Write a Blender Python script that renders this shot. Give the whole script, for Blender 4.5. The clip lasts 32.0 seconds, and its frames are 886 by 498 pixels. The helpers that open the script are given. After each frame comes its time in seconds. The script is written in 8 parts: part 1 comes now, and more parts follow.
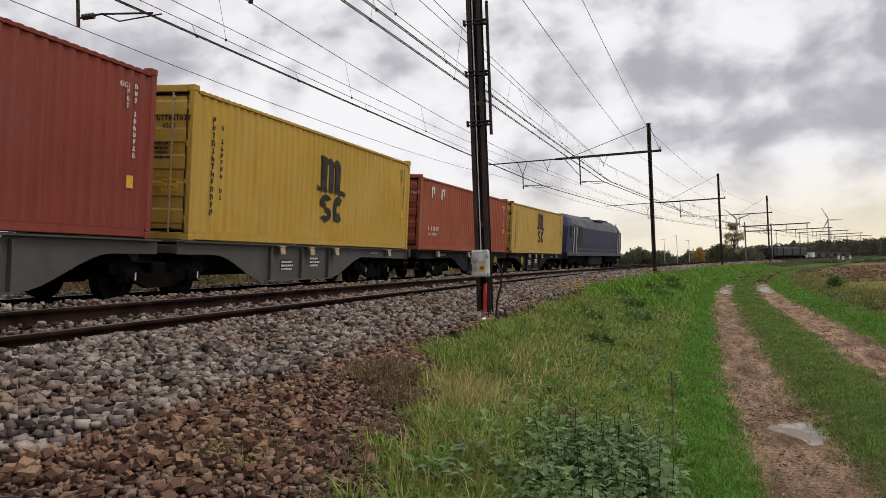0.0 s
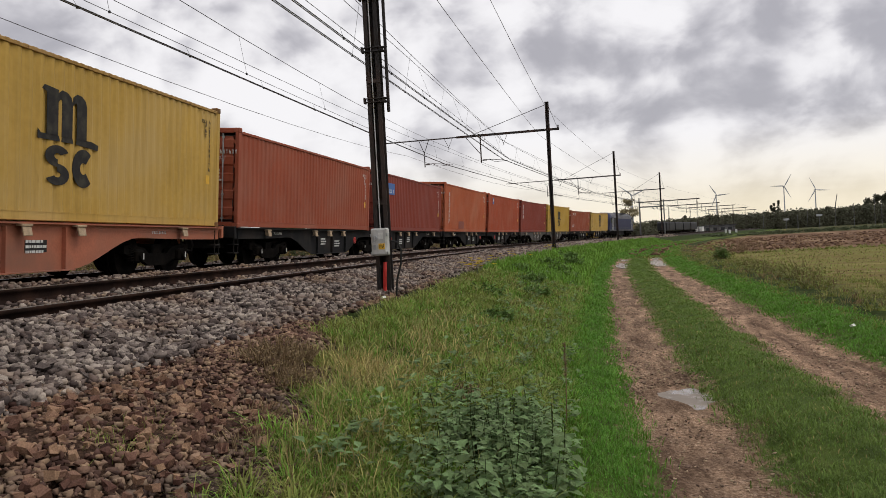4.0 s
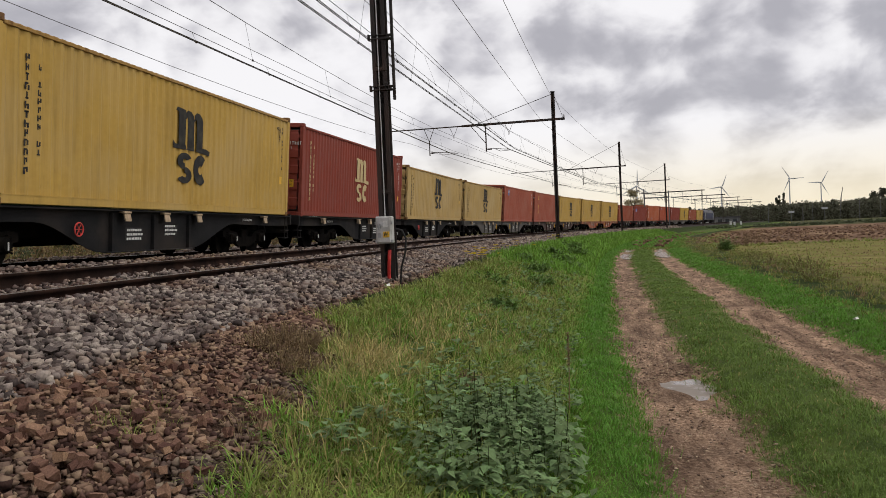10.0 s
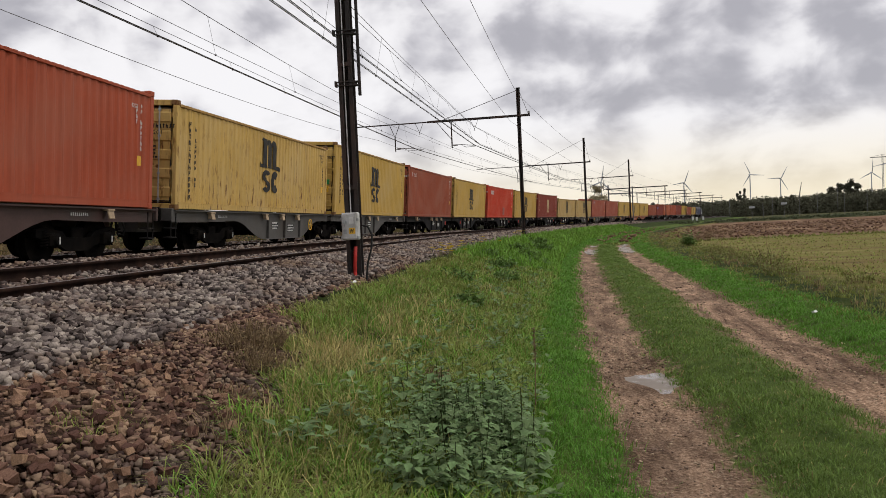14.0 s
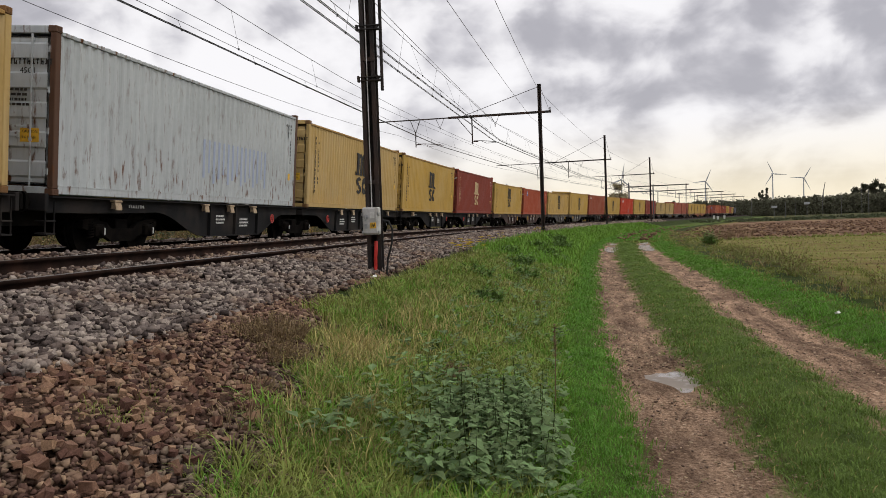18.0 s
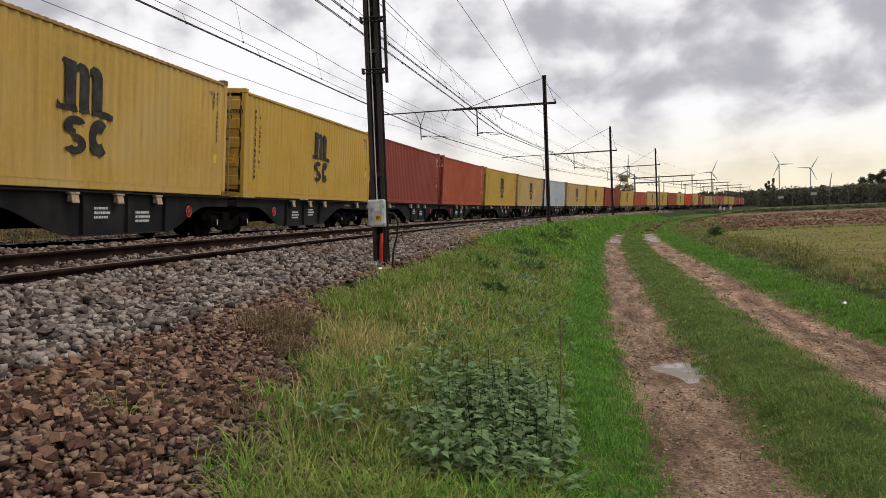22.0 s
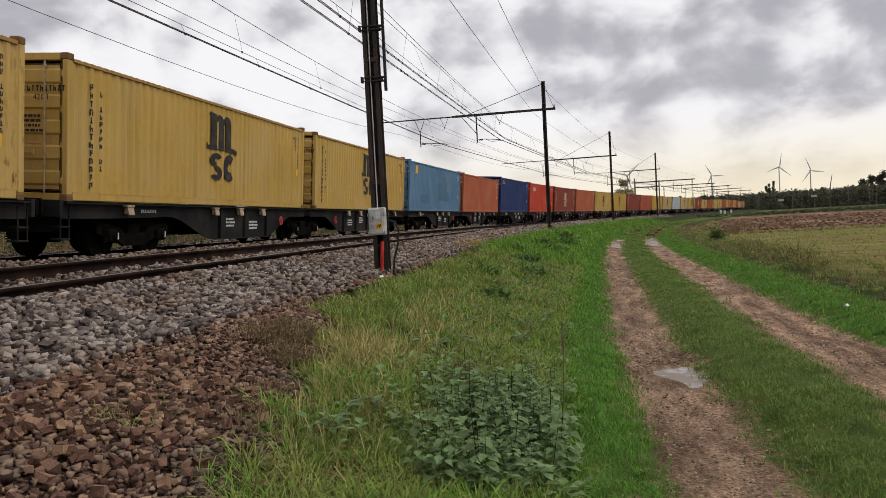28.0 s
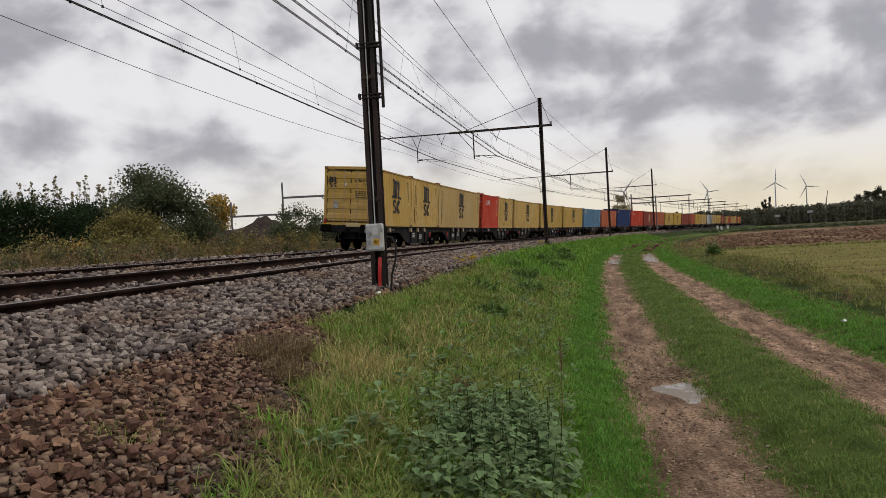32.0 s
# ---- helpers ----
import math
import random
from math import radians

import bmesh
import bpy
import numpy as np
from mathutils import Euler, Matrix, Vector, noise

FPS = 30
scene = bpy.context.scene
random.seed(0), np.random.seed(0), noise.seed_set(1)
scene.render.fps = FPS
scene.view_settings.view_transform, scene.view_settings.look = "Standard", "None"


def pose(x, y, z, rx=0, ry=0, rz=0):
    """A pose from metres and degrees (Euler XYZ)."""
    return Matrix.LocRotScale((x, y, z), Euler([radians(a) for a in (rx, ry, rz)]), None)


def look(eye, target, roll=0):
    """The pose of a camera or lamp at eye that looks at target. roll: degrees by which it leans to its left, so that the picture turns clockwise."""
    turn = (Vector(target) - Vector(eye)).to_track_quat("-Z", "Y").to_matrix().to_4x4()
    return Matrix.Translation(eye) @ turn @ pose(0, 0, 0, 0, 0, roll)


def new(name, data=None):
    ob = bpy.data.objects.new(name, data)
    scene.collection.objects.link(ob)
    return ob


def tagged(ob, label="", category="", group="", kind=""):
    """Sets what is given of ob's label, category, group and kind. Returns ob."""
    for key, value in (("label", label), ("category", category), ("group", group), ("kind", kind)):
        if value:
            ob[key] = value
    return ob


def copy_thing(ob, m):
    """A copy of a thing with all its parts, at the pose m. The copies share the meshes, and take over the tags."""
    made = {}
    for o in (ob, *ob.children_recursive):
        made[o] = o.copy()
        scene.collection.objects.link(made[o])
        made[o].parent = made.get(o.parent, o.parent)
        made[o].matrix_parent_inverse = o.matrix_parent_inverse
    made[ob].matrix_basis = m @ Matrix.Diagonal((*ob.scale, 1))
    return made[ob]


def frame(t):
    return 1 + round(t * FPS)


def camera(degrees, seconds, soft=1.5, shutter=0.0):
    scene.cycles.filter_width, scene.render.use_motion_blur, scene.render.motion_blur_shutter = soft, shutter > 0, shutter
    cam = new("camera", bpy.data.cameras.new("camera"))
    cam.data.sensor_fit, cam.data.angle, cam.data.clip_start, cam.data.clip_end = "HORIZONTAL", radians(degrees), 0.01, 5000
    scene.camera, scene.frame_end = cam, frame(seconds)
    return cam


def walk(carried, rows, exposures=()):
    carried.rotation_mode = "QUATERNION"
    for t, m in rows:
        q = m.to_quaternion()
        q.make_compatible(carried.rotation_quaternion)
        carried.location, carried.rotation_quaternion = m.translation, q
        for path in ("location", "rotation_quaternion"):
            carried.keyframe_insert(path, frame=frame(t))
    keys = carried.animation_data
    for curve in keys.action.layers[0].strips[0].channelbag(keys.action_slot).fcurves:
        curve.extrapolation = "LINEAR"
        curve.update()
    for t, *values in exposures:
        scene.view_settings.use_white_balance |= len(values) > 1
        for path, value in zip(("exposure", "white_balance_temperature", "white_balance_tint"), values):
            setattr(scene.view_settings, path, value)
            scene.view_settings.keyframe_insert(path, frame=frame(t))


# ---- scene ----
# ------------------------------------------------------------------ camera and its way
cam = camera(57.30, 32.0, soft=0.55)
EYE = 1.6
PATH = [
    (0, -0.032, -0.011, 0.021, 7.275, 1.462, 2.054),
    (0.5, -0.020, 0.035, 0.020, 6.696, 1.060, 2.067),
    (1, 0.001, 0.050, 0.015, 6.353, 0.728, 2.246),
    (1.5, 0.010, 0.048, 0.015, 5.702, 0.377, 2.476),
    (2, 0.012, 0.047, 0.014, 4.698, 0.102, 2.732),
    (2.5, 0.023, 0.043, 0.009, 3.770, -0.096, 3.113),
    (3, 0.023, 0.045, 0.009, 2.890, -0.209, 3.190),
    (3.5, 0.029, 0.033, 0.009, 1.684, -0.226, 3.118),
    (4, 0.034, 0.039, 0.005, 0.507, -0.324, 3.072),
    (4.5, 0.027, 0.030, 0.012, -0.577, -0.579, 2.779),
    (6.5, 0.016, 0.020, 0.008, -0.724, -0.863, 2.435),
    (7, 0.020, 0.024, 0.007, -0.198, -0.972, 2.519),
    (7.5, 0.021, 0.034, 0.007, 0.393, -1.027, 2.617),
    (8, 0.017, 0.036, 0.005, 0.869, -1.146, 2.622),
    (8.5, 0.007, 0.028, 0.006, 1.081, -1.213, 2.582),
    (9, 0.016, 0.022, 0.006, 1.235, -1.230, 2.540),
    (9.5, 0.020, 0.014, 0.008, 1.289, -1.170, 2.531),
    (10, 0.025, 0.018, 0.003, 0.785, -1.098, 2.441),
    (10.5, 0.035, 0.022, 0.002, -0.154, -1.163, 2.382),
    (11, 0.033, 0.033, 0.000, -1.117, -1.255, 2.295),
    (11.5, 0.033, 0.025, 0.001, -1.782, -1.470, 2.330),
    (12, 0.039, 0.022, 0.002, -2.072, -1.502, 2.436),
    (12.5, 0.034, 0.025, 0.000, -2.132, -1.417, 2.600),
    (13, 0.026, 0.020, 0.005, -1.952, -1.452, 2.639),
    (13.5, 0.021, 0.018, 0.003, -1.698, -1.459, 2.615),
    (14, 0.024, 0.021, 0.005, -1.613, -1.484, 2.624),
    (14.5, 0.024, 0.018, 0.003, -1.544, -1.326, 2.631),
    (16.5, 0.013, 0.015, 0.003, -0.978, -1.481, 2.437),
    (17, 0.017, 0.011, -0.000, -0.780, -1.615, 2.354),
    (17.5, 0.002, 0.013, 0.004, -0.653, -1.693, 2.158),
    (18, 0.000, 0.005, 0.001, -0.270, -1.719, 1.946),
    (18.5, 0.002, 0.007, 0.001, -0.064, -1.851, 1.869),
    (19, -0.002, 0.010, 0.002, 0.217, -1.901, 1.880),
    (19.5, 0.001, 0.009, 0.001, 0.473, -1.928, 1.900),
    (20, 0.003, -0.012, -0.005, 0.660, -1.909, 2.013),
    (20.5, 0.004, -0.000, -0.002, 0.883, -2.136, 2.122),
    (21, 0.009, -0.000, -0.002, 0.754, -2.245, 2.212),
    (21.5, 0.006, -0.021, -0.001, 0.385, -2.235, 2.199),
    (22, 0.004, -0.002, -0.002, 0.119, -2.257, 2.209),
    (22.5, 0.005, -0.002, -0.000, 0.078, -2.328, 2.171),
    (23, 0.009, -0.003, -0.006, 0.051, -2.397, 2.197),
    (23.5, 0.008, 0.001, -0.011, -0.522, -2.527, 2.310),
    (24, -0.011, 0.002, -0.008, -0.078, -2.999, 2.745),
    (24.5, -0.011, -0.009, -0.010, 0.073, -3.373, 3.092),
    (26.5, -0.008, 0.008, -0.002, 0.401, -2.666, 2.815),
    (27, -0.001, 0.013, -0.002, 0.353, -2.436, 2.796),
    (27.5, 0.001, 0.013, -0.002, 0.336, -2.093, 2.870),
    (28, 0.005, -0.001, 0.002, 0.168, -1.762, 2.930),
    (28.5, 0.000, 0.009, -0.002, -0.020, -1.455, 2.921),
    (29, -0.000, -0.003, -0.001, -0.169, -1.292, 2.905),
    (29.5, -0.004, -0.001, 0.002, -0.206, -1.213, 2.872),
    (30, -0.000, 0.005, -0.003, 0.022, -1.262, 2.927),
    (30.5, 0.002, 0.005, -0.000, 0.101, -1.201, 2.964),
    (31, 0.005, -0.001, 0.000, 0.209, -1.071, 2.993),
    (31.5, 0.001, -0.004, 0.001, 0.179, -0.934, 2.954),
    (32, 0.000, 0.000, 0.000, -0.034, -0.637, 3.020),
]
walk(cam, [(t, pose(x, y, EYE + z, 90 + pitch, roll, yaw)) for t, x, y, z, yaw, pitch, roll in PATH],
     exposures=[(0.0, 0.02), (9.0, 0.04), (13.0, 0.03), (20.0, 0.10), (22.0, 0.12), (24.0, 0.16), (26.0, 0.10), (28.0, 0.03), (30.0, 0.0), (32.0, -0.17)])

# ------------------------------------------------------------------ sky and sun
world = bpy.data.worlds.new("overcast_sky")
scene.world = world
world.use_nodes = True
SUN_ELEV, SUN_AZ = 54.0, 96.0     # azimuth clockwise from the y axis


def build_sky():
    nt = world.node_tree
    nd, ln = nt.nodes, nt.links
    nd.clear()
    out = nd.new("ShaderNodeOutputWorld")
    bg = nd.new("ShaderNodeBackground")
    bg.inputs["Strength"].default_value = 1.0
    sky = nd.new("ShaderNodeTexSky")
    sky.sky_type = "NISHITA"
    sky.sun_disc = False
    sky.sun_elevation = radians(SUN_ELEV)
    sky.sun_rotation = radians(SUN_AZ)
    sky_gain = nd.new("ShaderNodeVectorMath")
    sky_gain.operation = "SCALE"
    sky_gain.inputs["Scale"].default_value = 0.10
    ln.new(sky.outputs[0], sky_gain.inputs[0])
    co = nd.new("ShaderNodeTexCoord")
    sep = nd.new("ShaderNodeSeparateXYZ")
    ln.new(co.outputs["Generated"], sep.inputs[0])
    zz = nd.new("ShaderNodeMath")
    zz.operation = "MAXIMUM"
    ln.new(sep.outputs["Z"], zz.inputs[0])
    zz.inputs[1].default_value = 0.0
    za = nd.new("ShaderNodeMath")
    za.operation = "ADD"
    ln.new(zz.outputs[0], za.inputs[0])
    za.inputs[1].default_value = 0.11
    dv = nd.new("ShaderNodeVectorMath")
    dv.operation = "DIVIDE"
    ln.new(co.outputs["Generated"], dv.inputs[0])
    comb = nd.new("ShaderNodeCombineXYZ")
    for i in range(3):
        ln.new(za.outputs[0], comb.inputs[i])
    ln.new(comb.outputs[0], dv.inputs[1])
    flat = nd.new("ShaderNodeVectorMath")
    flat.operation = "MULTIPLY"
    ln.new(dv.outputs[0], flat.inputs[0])
    flat.inputs[1].default_value = (1.0, 0.75, 0.0)
    big = nd.new("ShaderNodeTexNoise")
    big.inputs["Scale"].default_value = 0.9
    big.inputs["Detail"].default_value = 8.0
    big.inputs["Roughness"].default_value = 0.56
    big.inputs["Distortion"].default_value = 0.3
    off = nd.new("ShaderNodeVectorMath")
    off.operation = "ADD"
    off.inputs[1].default_value = (SKYX, SKYY, 0.0)
    ln.new(flat.outputs[0], off.inputs[0])
    ln.new(off.outputs[0], big.inputs["Vector"])

    def calc(op, a, b, c=None):
        n = nd.new("ShaderNodeMath")
        n.operation = op
        for i, v in enumerate((a, b, c)):
            if v is None:
                continue
            if isinstance(v, (int, float)):
                n.inputs[i].default_value = v
            else:
                ln.new(v, n.inputs[i])
        return n.outputs[0]

    az = calc("ARCTAN2", sep.outputs["X"], sep.outputs["Y"])
    el = calc("ARCSINE", sep.outputs["Z"], 0.0)
    def billow(lift):
        flow = nd.new("ShaderNodeCombineXYZ")
        ln.new(calc("MULTIPLY", az, 6.2), flow.inputs[0])
        ln.new(calc("MULTIPLY", calc("ADD", el, lift), 8.6), flow.inputs[1])
        n = nd.new("ShaderNodeTexNoise")
        n.inputs["Scale"].default_value = 1.5
        n.inputs["Detail"].default_value = 5.0
        n.inputs["Roughness"].default_value = 0.52
        n.inputs["Distortion"].default_value = 0.25
        ln.new(flow.outputs[0], n.inputs["Vector"])
        # rounded heads of cloud over the soft body
        cell = nd.new("ShaderNodeTexVoronoi")
        cell.feature = "SMOOTH_F1"
        cell.inputs["Scale"].default_value = 2.6
        cell.inputs["Smoothness"].default_value = 0.6
        cell.inputs["Detail"].default_value = 2.0
        cell.inputs["Roughness"].default_value = 0.45
        bend = nd.new("ShaderNodeVectorMath")
        bend.operation = "MULTIPLY_ADD"
        ln.new(n.outputs["Color"], bend.inputs[0])
        bend.inputs[1].default_value = (0.5, 0.5, 0.0)
        ln.new(flow.outputs[0], bend.inputs[2])
        ln.new(bend.outputs[0], cell.inputs["Vector"])
        return calc("MULTIPLY_ADD", cell.outputs["Distance"], -0.22, calc("ADD", n.outputs["Fac"], 0.175))

    puff, above = billow(0.0), billow(0.024)
    bias = calc("MULTIPLY", calc("SUBTRACT", big.outputs["Fac"], 0.5), 0.35)
    for a0, e0, ra, re, k in CLOUDS:
        u = calc("DIVIDE", calc("SUBTRACT", az, a0), ra * 1.45)
        v = calc("DIVIDE", calc("SUBTRACT", el, e0), re * 1.7)
        if k > 0:
            # a cloud's base is flatter than its top
            v = calc("MAXIMUM", v, calc("MULTIPLY", v, -1.7))
        r2 = calc("ADD", calc("MULTIPLY", u, u), calc("MULTIPLY", v, v))
        g = calc("POWER", 2.718, calc("MULTIPLY", r2, -0.8))
        bias = calc("MULTIPLY_ADD", g, k * 0.115, bias)
    thick = calc("ADD", puff, bias)
    # the tops of the billows catch the light, their undersides are dull
    thick = calc("MULTIPLY_ADD", calc("SUBTRACT", above, puff), 0.75, thick)
    body = nd.new("ShaderNodeMapRange")
    body.interpolation_type = "SMOOTHSTEP"
    body.inputs["From Min"].default_value = 0.37
    body.inputs["From Max"].default_value = 0.72
    ln.new(thick, body.inputs[0])
    total = body.outputs[0]
    ramp = nd.new("ShaderNodeValToRGB")
    cr = ramp.color_ramp
    cr.elements[0].position, cr.elements[0].color = 0.0, (0.955, 0.935, 0.950, 1)
    cr.elements[1].position, cr.elements[1].color = 1.0, (0.440, 0.427, 0.463, 1)
    e = cr.elements.new(0.25)
    e.color = (0.845, 0.825, 0.845, 1)
    e = cr.elements.new(0.6)
    e.color = (0.650, 0.632, 0.665, 1)
    ln.new(total, ramp.inputs[0])
    # brighter, warmer air low over the horizon
    low = nd.new("ShaderNodeMapRange")
    low.inputs["From Min"].default_value = 0.0
    low.inputs["From Max"].default_value = 0.13
    low.inputs["To Min"].default_value = 0.85
    low.inputs["To Max"].default_value = 0.0
    low.interpolation_type = "SMOOTHSTEP"
    ln.new(sep.outputs["Z"], low.inputs[0])
    # the low warm light gathers on the sun's side
    side = nd.new("ShaderNodeVectorMath")
    side.operation = "DOT_PRODUCT"
    ln.new(co.outputs["Generated"], side.inputs[0])
    side.inputs[1].default_value = (math.sin(radians(52)), math.cos(radians(52)), 0)
    warm = nd.new("ShaderNodeMapRange")
    warm.inputs["From Min"].default_value = 0.15
    warm.inputs["From Max"].default_value = 0.85
    ln.new(side.outputs["Value"], warm.inputs[0])
    tint = nd.new("ShaderNodeMixRGB")
    tint.inputs[1].default_value = (0.86, 0.86, 0.86, 1)
    tint.inputs[2].default_value = (0.98, 0.86, 0.62, 1)
    ln.new(warm.outputs[0], tint.inputs[0])
    m1 = nd.new("ShaderNodeMixRGB")
    ln.new(low.outputs[0], m1.inputs[0])
    ln.new(ramp.outputs[0], m1.inputs[1])
    ln.new(tint.outputs[0], m1.inputs[2])
    m2 = nd.new("ShaderNodeMixRGB")
    m2.inputs[0].default_value = 0.93
    ln.new(sky_gain.outputs[0], m2.inputs[1])
    ln.new(m1.outputs[0], m2.inputs[2])
    ln.new(m2.outputs[0], bg.inputs["Color"])
    ln.new(bg.outputs[0], out.inputs[0])


SKYX, SKYY = 3.1, 1.7
# the larger cloud bodies: azimuth, elevation, half widths (radians), weight
CLOUDS = [(0.227, 0.211, 0.080, 0.026, 1.0), (0.319, 0.218, 0.056, 0.038, 0.15), (0.480, 0.205, 0.090, 0.045, 0.55), (0.485, 0.158, 0.066, 0.029, 1.0), (0.423, 0.215, 0.070, 0.028, 0.6),
          (0.277, 0.148, 0.084, 0.017, 0.75), (0.149, 0.141, 0.077, 0.012, 0.5), (0.333, 0.100, 0.059, 0.012, 0.7), (0.070, 0.212, 0.077, 0.042, 0.45),
          (-0.328, 0.244, 0.091, 0.025, 0.9), (-0.115, 0.238, 0.056, 0.035, 0.3), (0.489, 0.109, 0.077, 0.020, 0.6), (0.385, 0.154, 0.077, 0.018, 0.45),
          (-0.204, 0.186, 0.077, 0.035, -0.8), (0.392, 0.186, 0.042, 0.013, -0.5), (0.232, 0.176, 0.063, 0.010, -0.6), (0.289, 0.121, 0.056, 0.010, -0.5),
          (0.182, 0.102, 0.084, 0.015, -0.6), (0.401, 0.081, 0.098, 0.013, -0.5), (-0.412, 0.201, 0.056, 0.035, -0.6)]
CLOUDS += [(-0.338, 0.130, 0.160, 0.024, 1.0), (-0.201, 0.167, 0.077, 0.021, -0.5), (-0.378, 0.177, 0.112, 0.014, -0.5)]
build_sky()
sun = new("sun", bpy.data.lights.new("sun", "SUN"))
sun.data.energy = 1.25
sun.data.angle = radians(24)
sun.data.color = (1.0, 0.93, 0.82)
_az, _el = radians(SUN_AZ), radians(SUN_ELEV)
SUNDIR = Vector((math.sin(_az) * math.cos(_el), math.cos(_az) * math.cos(_el), math.sin(_el)))
sun.matrix_world = look(SUNDIR * 50, (0, 0, 0))

# ------------------------------------------------------------------ materials
def material(name, base, rough=0.6, metal=0.0, dark=0.6, scale=6.0, fine=60.0, bump=0.2, bump_dist=0.01, coord="Object",
             tint=None, tint_scale=1.5, random=0.0, island=0.0, spec=0.4, stretch=(1, 1, 1)):
    """Base colour varied at two scales, with fine relief. dark: how far the variation goes down."""
    m = bpy.data.materials.new(name)
    m.use_nodes = True
    nt = m.node_tree
    nd, ln = nt.nodes, nt.links
    b = nd["Principled BSDF"]
    b.inputs["Roughness"].default_value = rough
    b.inputs["Metallic"].default_value = metal
    b.inputs["Specular IOR Level"].default_value = spec
    co = nd.new("ShaderNodeTexCoord")
    mp = nd.new("ShaderNodeMapping")
    mp.inputs["Scale"].default_value = stretch
    ln.new(co.outputs[coord], mp.inputs[0])
    n1 = nd.new("ShaderNodeTexNoise")
    n1.inputs["Scale"].default_value = scale
    n1.inputs["Detail"].default_value = 5
    ln.new(mp.outputs[0], n1.inputs["Vector"])
    n2 = nd.new("ShaderNodeTexNoise")
    n2.inputs["Scale"].default_value = fine
    n2.inputs["Detail"].default_value = 3
    ln.new(mp.outputs[0], n2.inputs["Vector"])
    add = nd.new("ShaderNodeMath")
    add.operation = "MULTIPLY_ADD"
    add.inputs[1].default_value = 0.45
    ln.new(n2.outputs["Fac"], add.inputs[0])
    half = nd.new("ShaderNodeMath")
    half.operation = "MULTIPLY"
    half.inputs[1].default_value = 0.75
    ln.new(n1.outputs["Fac"], half.inputs[0])
    ln.new(half.outputs[0], add.inputs[2])
    rg = nd.new("ShaderNodeMapRange")
    rg.inputs["From Min"].default_value = 0.38
    rg.inputs["From Max"].default_value = 0.78
    ln.new(add.outputs[0], rg.inputs[0])
    mix = nd.new("ShaderNodeMixRGB")
    mix.inputs[1].default_value = (*[c * dark for c in base], 1)
    mix.inputs[2].default_value = (*[min(1, c * (2 - dark) ** 0.6) for c in base], 1)
    ln.new(rg.outputs[0], mix.inputs[0])
    col = mix.outputs[0]
    if tint:
        n3 = nd.new("ShaderNodeTexNoise")
        n3.inputs["Scale"].default_value = tint_scale
        n3.inputs["Detail"].default_value = 4
        ln.new(mp.outputs[0], n3.inputs["Vector"])
        r3 = nd.new("ShaderNodeMapRange")
        r3.inputs["From Min"].default_value = 0.45
        r3.inputs["From Max"].default_value = 0.68
        ln.new(n3.outputs["Fac"], r3.inputs[0])
        mx = nd.new("ShaderNodeMixRGB")
        ln.new(r3.outputs[0], mx.inputs[0])
        ln.new(col, mx.inputs[1])
        mx.inputs[2].default_value = (*tint, 1)
        col = mx.outputs[0]
    for amount, kind in ((random, "o"), (island, "g")):
        if amount:
            src = nd.new("ShaderNodeObjectInfo" if kind == "o" else "ShaderNodeNewGeometry")
            hv = nd.new("ShaderNodeHueSaturation")
            mr = nd.new("ShaderNodeMapRange")
            mr.inputs["To Min"].default_value = 1 - amount
            mr.inputs["To Max"].default_value = 1 + amount
            ln.new(src.outputs["Random" if kind == "o" else "Random Per Island"], mr.inputs[0])
            ln.new(mr.outputs[0], hv.inputs["Value"])
            mr2 = nd.new("ShaderNodeMapRange")
            mr2.inputs["To Min"].default_value = 0.5 - amount * 0.03
            mr2.inputs["To Max"].default_value = 0.5 + amount * 0.03
            ln.new(src.outputs["Random" if kind == "o" else "Random Per Island"], mr2.inputs[0])
            ln.new(mr2.outputs[0], hv.inputs["Hue"])
            ln.new(col, hv.inputs["Color"])
            col = hv.outputs[0]
    ln.new(col, b.inputs["Base Color"])
    if bump:
        bp = nd.new("ShaderNodeBump")
        bp.inputs["Strength"].default_value = bump
        bp.inputs["Distance"].default_value = bump_dist
        ln.new(n2.outputs["Fac"], bp.inputs["Height"])
        ln.new(bp.outputs[0], b.inputs["Normal"])
    return m


